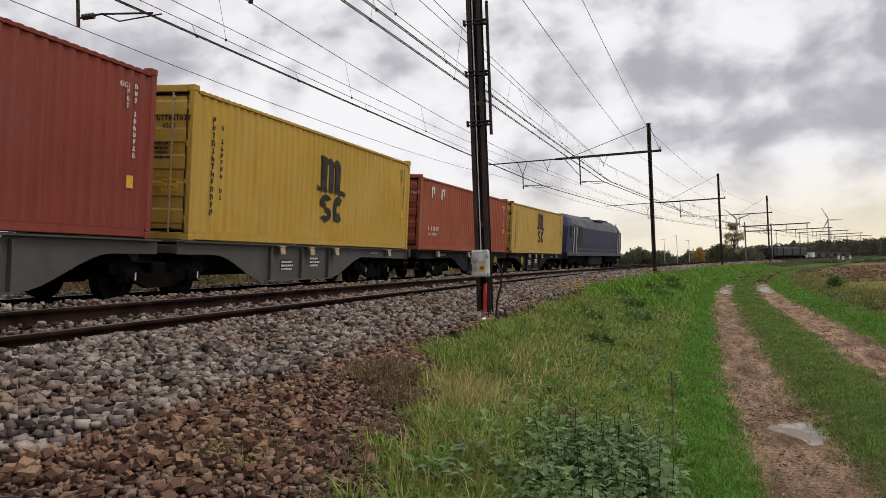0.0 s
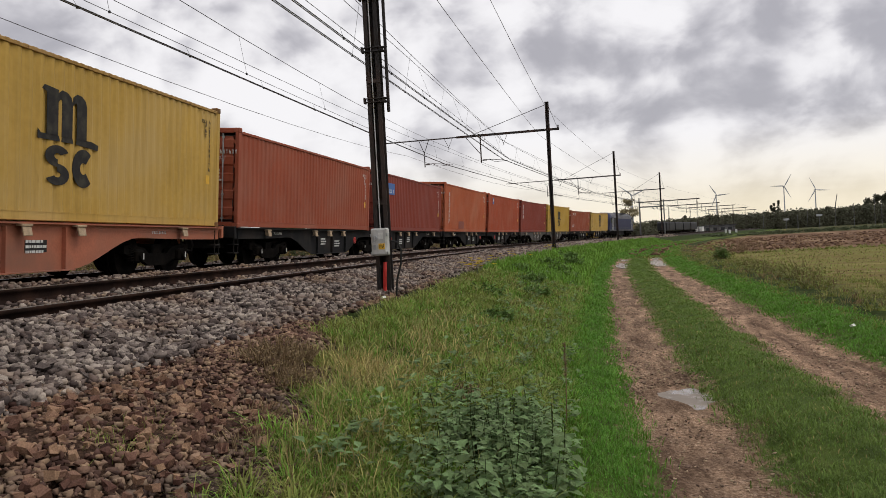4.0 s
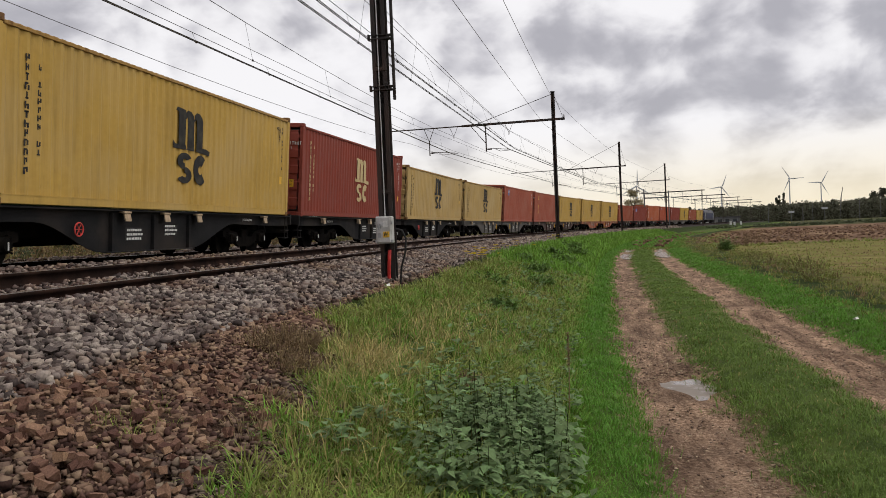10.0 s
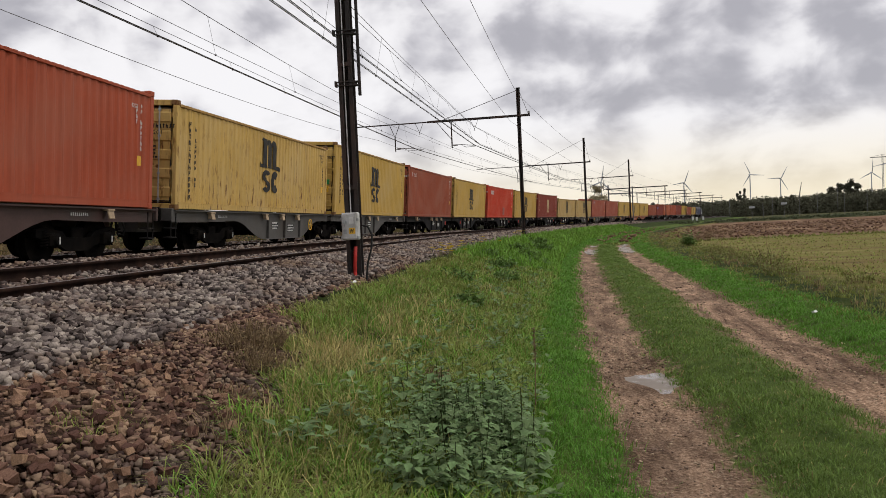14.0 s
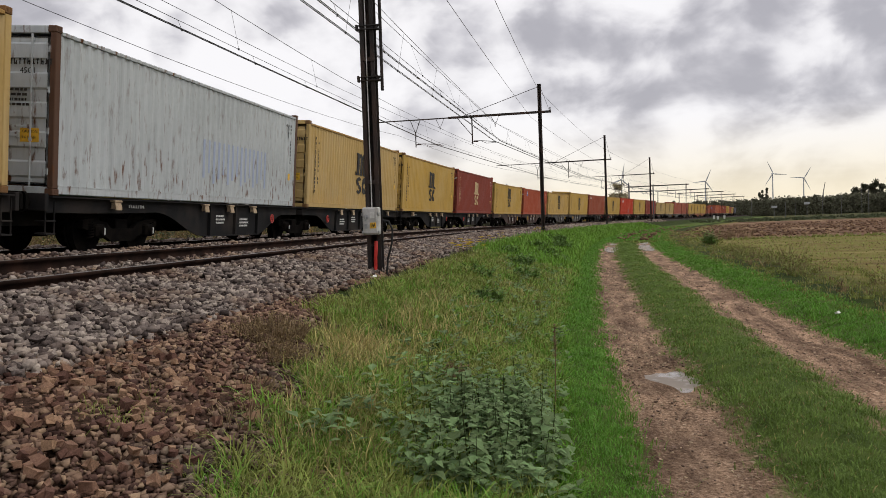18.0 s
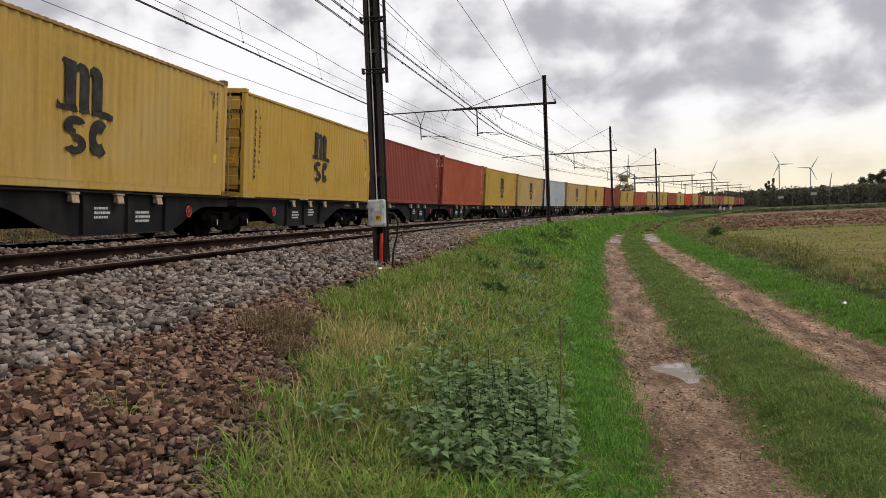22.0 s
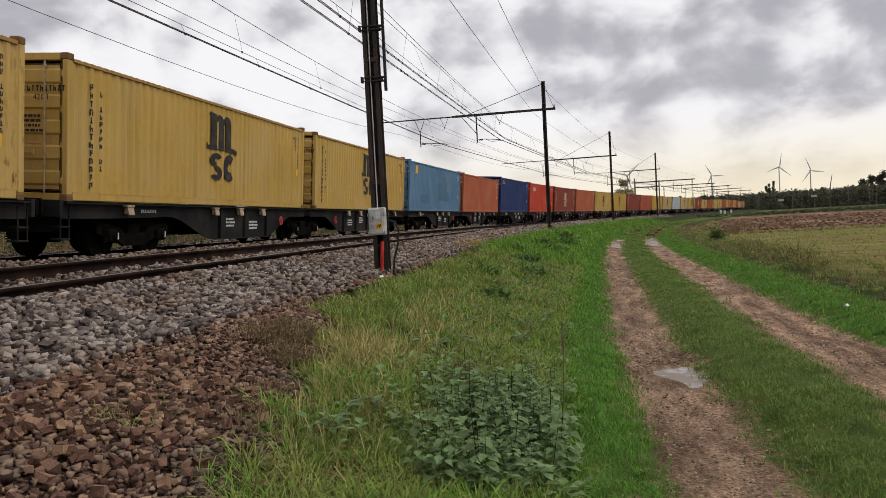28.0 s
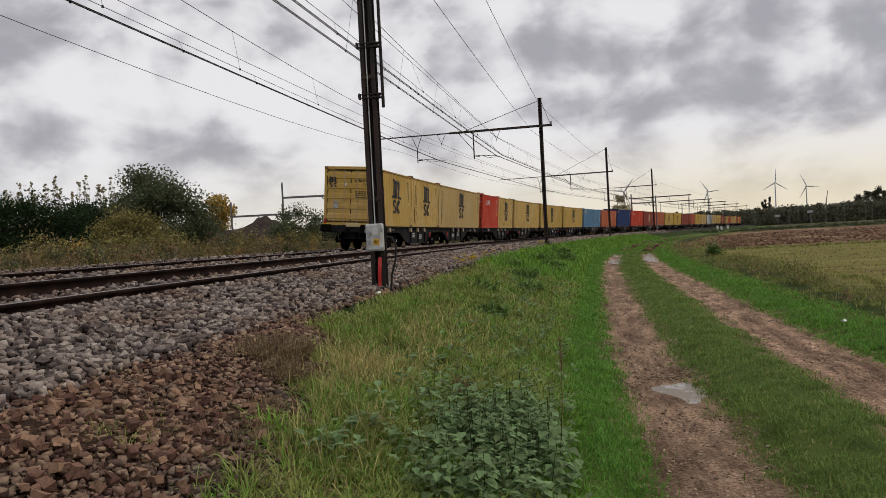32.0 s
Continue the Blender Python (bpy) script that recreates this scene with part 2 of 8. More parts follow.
def paint(name, base, fade=(0.5, 0.4, 0.3), rust=0.25, rough=0.55):
    """Container paint: faded panels, dirt runs down the wall, rust specks that gather in streaks."""
    m = material(name, base, rough=rough, dark=0.86, scale=0.7, fine=9.0, bump=0.05, bump_dist=0.004, spec=0.12, tint=tuple(0.75 * c + 0.25 * f * max(base) for c, f in zip(base, fade)), tint_scale=0.55)
    nt = m.node_tree
    nd, ln = nt.nodes, nt.links
    b = nd["Principled BSDF"]
    col = b.inputs["Base Color"].links[0].from_socket
    co = nd.new("ShaderNodeTexCoord")
    oi = nd.new("ShaderNodeObjectInfo")
    sh = nd.new("ShaderNodeVectorMath")
    sh.operation = "MULTIPLY_ADD"
    ln.new(oi.outputs["Random"], sh.inputs[0])
    sh.inputs[1].default_value = (37.0, 53.0, 11.0)
    ln.new(co.outputs["Object"], sh.inputs[2])
    last = col
    for stretch, scale, lo, hi, c, amount in (((7, 7, 0.55), 1.0, 0.50, 0.78, tuple(0.55 * x + 0.01 for x in base), 0.55),
                                              ((9, 9, 2.3), 1.0, 0.66 - 0.15 * rust, 0.78 - 0.14 * rust, (0.125, 0.050, 0.018), min(1.0, rust * 2.2))):
        mp = nd.new("ShaderNodeMapping")
        mp.inputs["Scale"].default_value = stretch
        ln.new(sh.outputs[0], mp.inputs[0])
        n = nd.new("ShaderNodeTexNoise")
        n.inputs["Scale"].default_value = scale
        n.inputs["Detail"].default_value = 6
        n.inputs["Roughness"].default_value = 0.6
        ln.new(mp.outputs[0], n.inputs["Vector"])
        r = nd.new("ShaderNodeMapRange")
        r.inputs["From Min"].default_value = lo
        r.inputs["From Max"].default_value = hi
        r.inputs["To Max"].default_value = amount
        ln.new(n.outputs["Fac"], r.inputs[0])
        mx = nd.new("ShaderNodeMixRGB")
        fac = r.outputs[0]
        if c[0] == 0.125:
            # rust sits where water stands and scrapes happen, along the foot of the wall
            sp = nd.new("ShaderNodeSeparateXYZ")
            ln.new(co.outputs["Object"], sp.inputs[0])
            hi_z = nd.new("ShaderNodeMapRange")
            hi_z.inputs["From Min"].default_value, hi_z.inputs["From Max"].default_value = 0.35, 1.25
            hi_z.inputs["To Min"].default_value, hi_z.inputs["To Max"].default_value = 1.0, 0.40
            ln.new(sp.outputs["Z"], hi_z.inputs[0])
            mm = nd.new("ShaderNodeMath")
            mm.operation = "MULTIPLY"
            ln.new(fac, mm.inputs[0])
            ln.new(hi_z.outputs[0], mm.inputs[1])
            fac = mm.outputs[0]
        ln.new(fac, mx.inputs[0])
        ln.new(last, mx.inputs[1])
        mx.inputs[2].default_value = (*c, 1)
        last = mx.outputs[0]
    ln.new(last, b.inputs["Base Color"])
    return m


PAINT = {
    "yellow": paint("paint_yellow", (0.52, 0.335, 0.085), (1.0, 0.8, 0.5), 0.12),
    "bright_yellow": paint("paint_bright_yellow", (0.51, 0.32, 0.06), (1.0, 0.75, 0.3), 0.06),
    "tan": paint("paint_tan_yellow", (0.50, 0.345, 0.135), (1.0, 0.85, 0.6), 0.22),
    "rusty": paint("paint_rusty_yellow", (0.56, 0.37, 0.115), (1.0, 0.8, 0.5), 0.74),
    "brown": paint("paint_brown_red", (0.320, 0.083, 0.046), (1.0, 0.6, 0.45), 0.10),
    "maroon": paint("paint_maroon", (0.250, 0.055, 0.038), (0.9, 0.4, 0.35), 0.06),
    "pinkred": paint("paint_faded_red", (0.365, 0.102, 0.066), (1.0, 0.62, 0.5), 0.10),
    "red": paint("paint_red", (0.385, 0.084, 0.042), (1.0, 0.5, 0.35), 0.10),
    "orange": paint("paint_orange_red", (0.440, 0.115, 0.052), (1.0, 0.6, 0.4), 0.12),
    "bright_red": paint("paint_bright_red", (0.52, 0.056, 0.028), (1.0, 0.45, 0.3), 0.06),
    "navy": paint("paint_navy", (0.020, 0.040, 0.135), (0.5, 0.6, 1.0), 0.05),
    "blue": paint("paint_light_blue", (0.105, 0.215, 0.345), (0.7, 0.85, 1.0), 0.16),
    "white": paint("paint_grey_white", (0.48, 0.515, 0.53), (0.9, 0.95, 1.0), 0.72),
}
YELLOWEDGE = paint("worn_yellow_edge_paint", (0.40, 0.24, 0.075), (1.0, 0.7, 0.4), 0.55)
CASTRUST = paint("rusted_yellow_casting", (0.20, 0.105, 0.042), (1.0, 0.7, 0.4), 0.7)
RUSTFRAME = paint("rusted_frame_paint", (0.105, 0.055, 0.035), (1.0, 0.7, 0.5), 0.6)
W_BLACK = material("wagon_black_steel", (0.015, 0.015, 0.016), 0.8, 0.0, 0.7, 2.0, 25, 0.15, spec=0.12, tint=(0.032, 0.027, 0.024), tint_scale=1.2)
W_GREY = material("wagon_grey_steel", (0.088, 0.083, 0.078), 0.6, 0.1, 0.75, 2.0, 25, 0.15, tint=(0.075, 0.065, 0.056), tint_scale=1.2)
W_BROWN = material("wagon_brown_steel", (0.075, 0.042, 0.036), 0.65, 0.1, 0.75, 2.0, 25, 0.15, tint=(0.05, 0.035, 0.03), tint_scale=1.2)
W_SALMON = material("wagon_salmon_steel", (0.44, 0.145, 0.080), 0.6, 0.05, 0.75, 2.0, 25, 0.12, tint=(0.25, 0.11, 0.07), tint_scale=1.0)
# grime taken down to near black, with the shade under the wagons in it
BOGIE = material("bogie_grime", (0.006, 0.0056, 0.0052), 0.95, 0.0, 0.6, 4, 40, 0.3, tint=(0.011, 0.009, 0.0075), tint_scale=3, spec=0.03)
TYRE = material("wheel_tread_steel", (0.09, 0.08, 0.075), 0.5, 0.5, 0.7, 5, 40, 0.1)
WHITEPAINT = material("white_stencil_paint", (0.62, 0.62, 0.60), 0.6, 0, 0.8, 12, 70, 0.05)
BLACKPAINT = material("black_logo_paint", (0.014, 0.013, 0.013), 0.75, 0, 0.8, 8, 60, 0.05, tint=(0.045, 0.04, 0.03), tint_scale=4)
CREAM = material("cream_logo_paint", (0.56, 0.43, 0.22), 0.6, 0, 0.85, 8, 60, 0.05)
YELLOWSIGN = material("yellow_label", (0.72, 0.42, 0.03), 0.5, 0, 0.85, 10, 60, 0.03)
BLUESIGN = material("blue_label", (0.03, 0.13, 0.42), 0.5, 0, 0.85, 10, 60, 0.03)
GREENSIGN = material("green_label", (0.03, 0.26, 0.08), 0.5, 0, 0.85, 10, 60, 0.03)
REDSIGN = material("red_label", (0.55, 0.05, 0.04), 0.5, 0, 0.85, 10, 60, 0.03)
PALEBLUE = material("faded_blue_patch", (0.35, 0.41, 0.55), 0.6, 0, 0.9, 3, 30, 0.05)
DEEPBLUE = material("repainted_blue_patch", (0.040, 0.130, 0.225), 0.55, 0, 0.9, 3, 30, 0.05)
DARKRED = material("repainted_red_patch", (0.25, 0.055, 0.034), 0.55, 0, 0.9, 3, 30, 0.05)
CREAMSTEEL = material("cream_bracket_steel", (0.42, 0.31, 0.20), 0.6, 0.1, 0.6, 14, 60, 0.1)
GALV = material("galvanised_steel", (0.36, 0.37, 0.38), 0.45, 0.6, 0.8, 6, 50, 0.08)
RAILSIDE = material("rusty_rail_steel", (0.017, 0.010, 0.008), 0.9, 0.0, 0.55, 5, 60, 0.3, tint=(0.034, 0.018, 0.013), tint_scale=2.5, spec=0.05)
RAILTOP = material("worn_rail_head", (0.14, 0.125, 0.115), 0.45, 0.7, 0.8, 8, 80, 0.06, stretch=(1, 1, 1))
CONCRETE = material("weathered_concrete", (0.135, 0.112, 0.093), 0.85, 0, 0.6, 3, 45, 0.35, tint=(0.13, 0.10, 0.08), tint_scale=2.2, random=0.12)
BALLAST = material("ballast_stone", (0.205, 0.168, 0.150), 0.9, 0, 0.42, 9, 60, 0.4, tint=(0.165, 0.110, 0.083), tint_scale=1.1, coord="Object", island=0.80, spec=0.12)
BALLAST_ONE = material("ballast_stone_loose", (0.235, 0.195, 0.172), 0.9, 0, 0.5, 9, 60, 0.4, random=0.65, spec=0.12)
RUBBLE = material("brown_rubble_stone", (0.190, 0.116, 0.084), 0.9, 0, 0.5, 7, 55, 0.45, tint=(0.120, 0.088, 0.070), tint_scale=1.6, island=0.75, spec=0.1)
RUBBLE_ONE = material("brown_rubble_loose", (0.215, 0.124, 0.086), 0.9, 0, 0.6, 7, 55, 0.45, random=0.55, spec=0.1)
PEBBLE = material("pale_pebble", (0.27, 0.195, 0.14), 0.9, 0, 0.6, 7, 55, 0.4, island=0.6, spec=0.1)
MAST = material("dark_mast_steel", (0.024, 0.020, 0.019), 0.8, 0.0, 0.6, 3, 40, 0.25, tint=(0.065, 0.035, 0.025), tint_scale=1.4)
WIRE = material("catenary_wire", (0.055, 0.055, 0.058), 0.5, 0.4, 0.8, 4, 40, 0)
INSUL = material("brown_insulator", (0.05, 0.024, 0.018), 0.3, 0, 0.8, 10, 60, 0.0)
BOXGREY = material("grey_cabinet_paint", (0.52, 0.52, 0.52), 0.5, 0.1, 0.8, 6, 60, 0.08, tint=(0.27, 0.26, 0.24), tint_scale=4)
REDTUBE = material("red_plastic_sleeve", (0.52, 0.035, 0.03), 0.45, 0, 0.8, 8, 50, 0.05)
RUBBER = material("black_rubber", (0.012, 0.012, 0.012), 0.7, 0, 0.8, 8, 50, 0.1)
LOCOBLUE = paint("paint_locomotive_blue", (0.042, 0.046, 0.095), (0.6, 0.6, 1.0), 0.05)
LOCOROOF = material("locomotive_roof_grime", (0.085, 0.085, 0.10), 0.6, 0.1, 0.6, 1.2, 14, 0.15, tint=(0.03, 0.03, 0.032), tint_scale=0.7)
LOCODARK = material("locomotive_grille", (0.008, 0.008, 0.010), 0.6, 0.1, 0.7, 3, 30, 0.2)
GLASS = material("dark_cab_glass", (0.02, 0.025, 0.03), 0.08, 0.0, 0.9, 2, 10, 0, spec=0.8)
TAILRED = material("red_tail_lamp_lens", (0.40, 0.02, 0.015), 0.2, 0, 0.8, 10, 50, 0)
BARK = material("bark", (0.085, 0.065, 0.05), 0.9, 0, 0.5, 6, 50, 0.6)
DRYSTEM = material("dry_stem", (0.20, 0.14, 0.075), 0.85, 0, 0.6, 6, 60, 0.1, island=0.3)
TURBINE = material("turbine_white", (0.40, 0.42, 0.45), 0.5, 0, 0.9, 0.2, 2, 0)
FARPOLE = material("far_pole_grey", (0.12, 0.12, 0.12), 0.6, 0, 0.8, 1, 10, 0)
MOUND = material("dark_soil_heap", (0.042, 0.032, 0.028), 0.95, 0, 0.6, 1.2, 9, 0.8, 0.1, tint=(0.075, 0.058, 0.048), tint_scale=0.8, spec=0.05)
CLOD = material("turned_clods", (0.165, 0.102, 0.066), 0.95, 0, 0.6, 1.5, 12, 0.4, island=0.45, spec=0.05)
WATER = material("muddy_puddle_water", (0.20, 0.165, 0.135), 0.05, 0, 0.85, 3, 20, 0.02, spec=0.7)


def leaf_material(name, base, vary=0.35, rough=0.55, trans=0.27):
    m = material(name, base, rough, 0, 0.7, 3.0, 40, 0, island=vary, spec=0.10)
    b = m.node_tree.nodes["Principled BSDF"]
    b.inputs["Transmission Weight"].default_value = 0.0
    b.inputs["Subsurface Weight"].default_value = 0.0
    nt = m.node_tree
    tr = nt.nodes.new("ShaderNodeBsdfTranslucent")
    mixs = nt.nodes.new("ShaderNodeMixShader")
    mixs.inputs[0].default_value = trans
    nt.links.new(b.inputs["Base Color"].links[0].from_socket, tr.inputs["Color"])
    nt.links.new(b.outputs[0], mixs.inputs[1])
    nt.links.new(tr.outputs[0], mixs.inputs[2])
    nt.links.new(mixs.outputs[0], nt.nodes["Material Output"].inputs[0])
    return m


GRASS = leaf_material("grass_blades", (0.155, 0.290, 0.042), 0.38)
GRASS_MIX = leaf_material("grass_with_straw", (0.240, 0.275, 0.072), 0.45)
GRASS_SHORT = leaf_material("mown_grass", (0.150, 0.225, 0.052), 0.28)
STRAW = leaf_material("dry_grass", (0.33, 0.265, 0.115), 0.35)
NETTLE = leaf_material("nettle_leaf", (0.165, 0.245, 0.105), 0.34)
NSTEM = leaf_material("nettle_stem", (0.045, 0.060, 0.022), 0.2)
WEED_GREEN = leaf_material("bank_weed_leaf", (0.120, 0.205, 0.050), 0.35)
WEED = leaf_material("weed_leaf", (0.200, 0.225, 0.060), 0.40)
DRYWEED = leaf_material("brown_weed", (0.215, 0.152, 0.083), 0.5)
PETAL = leaf_material("yellow_petals", (0.75, 0.55, 0.02), 0.2)
LEAF_DARK = leaf_material("dark_tree_leaf", (0.022, 0.040, 0.014), 0.4)
LEAF_MID = leaf_material("grey_green_leaf", (0.095, 0.112, 0.060), 0.35)
LEAF_YELLOW = leaf_material("autumn_yellow_leaf", (0.40, 0.27, 0.07), 0.35)
LEAF_OLIVE = leaf_material("olive_brush_leaf", (0.205, 0.175, 0.062), 0.5)
# leaf colour lifted: the haze of the distance is painted into it
LEAF_FAR_HAZED = leaf_material("far_wood_leaf", (0.115, 0.115, 0.078), 0.5, trans=0.5)
POPLAR = leaf_material("pale_poplar_leaf", (0.36, 0.31, 0.19), 0.4)
STRAW_PALE = leaf_material("pale_straw", (0.47, 0.39, 0.165), 0.3)
GRASS_FRESH = leaf_material("fresh_grass", (0.125, 0.270, 0.040), 0.28)


def muddy_water():
    """Water that thins out over wet mud: the mirror is broken by patches of mud."""
    nt = WATER.node_tree
    nd, ln = nt.nodes, nt.links
    co = nd.new("ShaderNodeTexCoord")
    n = nd.new("ShaderNodeTexNoise")
    n.inputs["Scale"].default_value = 5.0
    n.inputs["Detail"].default_value = 6.0
    n.inputs["Roughness"].default_value = 0.65
    ln.new(co.outputs["Object"], n.inputs["Vector"])
    r = nd.new("ShaderNodeMapRange")
    r.inputs["From Min"].default_value = 0.40
    r.inputs["From Max"].default_value = 0.54
    r.inputs["To Min"].default_value = 0.04
    r.inputs["To Max"].default_value = 0.75
    ln.new(n.outputs["Fac"], r.inputs[0])
    ln.new(r.outputs[0], nd["Principled BSDF"].inputs["Roughness"])


muddy_water()

# ------------------------------------------------------------------ mesh helpers
def mesh_object(name, bm, mat, parent=None, label="", smooth=False):
    me = bpy.data.meshes.new(name)
    bm.to_mesh(me)
    bm.free()
    if mat is not None:
        me.materials.append(mat)
    if smooth:
        me.polygons.foreach_set("use_smooth", [True] * len(me.polygons))
    ob = new(name, me)
    if parent is not None:
        ob.parent = parent
    if label:
        ob["label"] = label
    return ob


def part(name, bm, mat, parent, label="", smooth=False):
    return mesh_object(name, bm, mat, parent, label, smooth)


def empty(name, m=None):
    ob = new(name)
    ob.empty_display_size = 0.1
    if m is not None:
        ob.matrix_world = m
    return ob


def box(bm, cx, cy, cz, sx, sy, sz, bevel=0.0, turn=None):
    r = bmesh.ops.create_cube(bm, size=1.0)
    vs = r["verts"]
    for v in vs:
        v.co = Vector((v.co.x * sx, v.co.y * sy, v.co.z * sz))
    if bevel:
        es = list({e for v in vs for e in v.link_edges})
        g = bmesh.ops.bevel(bm, geom=es, offset=bevel, segments=1, affect="EDGES")
        vs = list({v for f in g["faces"] for v in f.verts} | {v for v in vs if v.is_valid})
    for v in vs:
        if turn is not None:
            v.co = turn @ v.co
        v.co += Vector((cx, cy, cz))
    return bm


def boxes(rows, bevel=0.0):
    bm = bmesh.new()
    for r in rows:
        box(bm, *r, bevel=bevel)
    return bm


def tube(bm, a, b, r0, r1=None, n=8):
    """A round bar from a to b."""
    a, b = Vector(a), Vector(b)
    r1 = r0 if r1 is None else r1
    z = (b - a).normalized()
    x = z.orthogonal().normalized()
    y = z.cross(x)
    ra = [bm.verts.new(a + (x * math.cos(i * math.tau / n) + y * math.sin(i * math.tau / n)) * r0) for i in range(n)]
    rb = [bm.verts.new(b + (x * math.cos(i * math.tau / n) + y * math.sin(i * math.tau / n)) * r1) for i in range(n)]
    for i in range(n):
        bm.faces.new((ra[i], ra[(i + 1) % n], rb[(i + 1) % n], rb[i]))
    bm.faces.new(ra[::-1])
    bm.faces.new(rb)
    return bm


def polytube(bm, pts, r, n=6):
    """One connected bent bar through the points."""
    pts = [Vector(p) for p in pts]
    rings, x = [], None
    for i, p in enumerate(pts):
        t = (pts[min(i + 1, len(pts) - 1)] - pts[max(i - 1, 0)])
        t = t.normalized() if t.length > 1e-9 else Vector((0, 0, 1))
        x = t.orthogonal().normalized() if x is None else (x - t * x.dot(t)).normalized()
        y = t.cross(x)
        rings.append([bm.verts.new(p + (x * math.cos(k * math.tau / n) + y * math.sin(k * math.tau / n)) * r) for k in range(n)])
    for a, b in zip(rings[:-1], rings[1:]):
        for k in range(n):
            bm.faces.new((a[k], a[(k + 1) % n], b[(k + 1) % n], b[k]))
    bm.faces.new(rings[0][::-1])
    bm.faces.new(rings[-1])
    return bm


def prism(bm, outline, x0, x1):
    """A plate of the (y, z) outline from x0 to x1."""
    A = [bm.verts.new((x0, y, z)) for y, z in outline]
    B = [bm.verts.new((x1, y, z)) for y, z in outline]
    n = len(outline)
    for i in range(n):
        bm.faces.new((A[i], A[(i + 1) % n], B[(i + 1) % n], B[i]))
    bm.faces.new(A[::-1])
    bm.faces.new(B)
    bmesh.ops.recalc_face_normals(bm, faces=bm.faces[:])
    return bm


def bulk(name, verts, faces, mat, smooth=False, parent=None):
    """One mesh from numpy arrays; faces all of one size."""
    me = bpy.data.meshes.new(name)
    verts = np.asarray(verts, np.float32)
    faces = np.asarray(faces, np.int32)
    n, k = faces.shape
    me.vertices.add(len(verts))
    me.vertices.foreach_set("co", verts.ravel())
    me.loops.add(n * k)
    me.loops.foreach_set("vertex_index", faces.ravel())
    me.polygons.add(n)
    me.polygons.foreach_set("loop_start", np.arange(0, n * k, k, dtype=np.int32))
    if smooth:
        me.polygons.foreach_set("use_smooth", np.ones(n, bool))
    me.update(calc_edges=True)
    me.materials.append(mat)
    ob = new(name, me)
    if parent is not None:
        ob.parent = parent
    return ob


# ------------------------------------------------------------------ the line of the railway
# s runs along the near track from abreast of the camera, d to its right hand
KNOT_S = [-60, -30, 0, 35, 60, 90, 130, 190, 280, 380, 600]
KNOT_K = [0.0, 0.0024, 0.002995, 0.002001, 0.002252, 0.002299, 0.001007, 0.000201, 0.00012, -0.00075, -0.00075]
CS = np.arange(-1600.0, 3000.0, 0.5)


def _line():
    k = np.interp(CS, KNOT_S, KNOT_K, left=0.0, right=0.0)
    h = np.cumsum(k) * 0.5
    h += 0.112136 - np.interp(0, CS, h)
    x = np.cumsum(np.sin(h)) * 0.5
    y = np.cumsum(np.cos(h)) * 0.5
    return x + (-5.6281 - np.interp(0, CS, x)), y - np.interp(0, CS, y), h


CX, CY, CH = _line()
CANT = math.atan(0.1227 / 1.505)
RAIL_Z = EYE - 0.3695          # low rail of the near track
TRACK_GAP = 4.0977
FAR_LIFT = 0.038


def xy(s, d=0.0):
    """World x, y of the place s along and d to the right (arrays too). Far to the right the lines run parallel, so that they never cross."""
    h = np.interp(s, CS, CH)
    dd = np.minimum(d, 230.0)
    ex = np.maximum(np.asarray(d, float) - 230.0, 0.0)
    x = np.interp(s, CS, CX) + dd * np.cos(h) + ex * 0.955
    y = np.interp(s, CS, CY) - dd * np.sin(h) - ex * 0.296
    return x, y


def heading(s):
    return float(np.interp(s, CS, CH))


def section(d, z):
    """Canted track section: offset and height above the low rail of a point d right of the centre, z above the rails."""
    dd = d - 0.7525
    return 0.7525 + dd * math.cos(CANT) + z * math.sin(CANT), -dd * math.sin(CANT) + z * math.cos(CANT)


def on_track(s, far=True, half=4.6):
    """Pose of a rail vehicle whose middle is at s: x right, y ahead, z up from the rails."""
    o, zz = section(0.0, 0.0)
    if far:
        o, zz = o - TRACK_GAP, zz + FAR_LIFT
    ax, ay = xy(s - half, o)
    bx, by = xy(s + half, o)
    turn = math.atan2(bx - ax, by - ay)
    return Matrix.Translation(((ax + bx) / 2, (ay + by) / 2, RAIL_Z + zz)) @ Matrix.Rotation(-turn, 4, "Z") @ Matrix.Rotation(CANT, 4, "Y")


# height of the ground across the line
PROF_D = [-2000, -60, -30, -14, -9.6, -8.3, -6.8, -5.7, -2.85, -2.1, -1.4, -0.6, 0.6, 1.0, 1.5, 1.9, 3.0, 3.6, 4.4, 5.2, 5.9, 6.12, 6.35, 6.85, 7.12, 7.3, 7.7, 8.05, 8.3, 8.95, 9.25, 9.5, 10.6, 12, 16, 30, 2000]
PROF_Z = [0.2, 0.3, 0.5, 0.75, 1.02, 1.31, 1.35, 1.20, 1.17, 1.32, 1.21, 1.14, 1.05, 1.06, 1.14, 1.06, 0.86, 0.74, 0.47, 0.22, 0.06, 0.02, -0.05, -0.07, -0.05, 0.02, 0.05, 0.02, -0.05, -0.06, -0.02, 0.06, 0.10, 0.02, -0.02, 0.0, 0.0]


def path_shift(s):
    """How far the farm track has drawn away from the railway at s."""
    f = np.clip((np.asarray(s, float) - 4.0) / 24.0, 0, 1)
    return 0.42 * f * f * (3 - 2 * f)


def from_line(s, d):
    """Cross place on the profile of the ground: the bank and the farm track widen a little along the line."""
    return d - path_shift(s) * np.clip((np.asarray(d, float) - 4.3) / 1.5, 0, 1)


def to_line(s, d):
    """The inverse: where a place of the profile lies."""
    return d + path_shift(s) * np.clip((np.asarray(d, float) - 4.3) / (1.5 - path_shift(s) * 0.999), 0, 1)


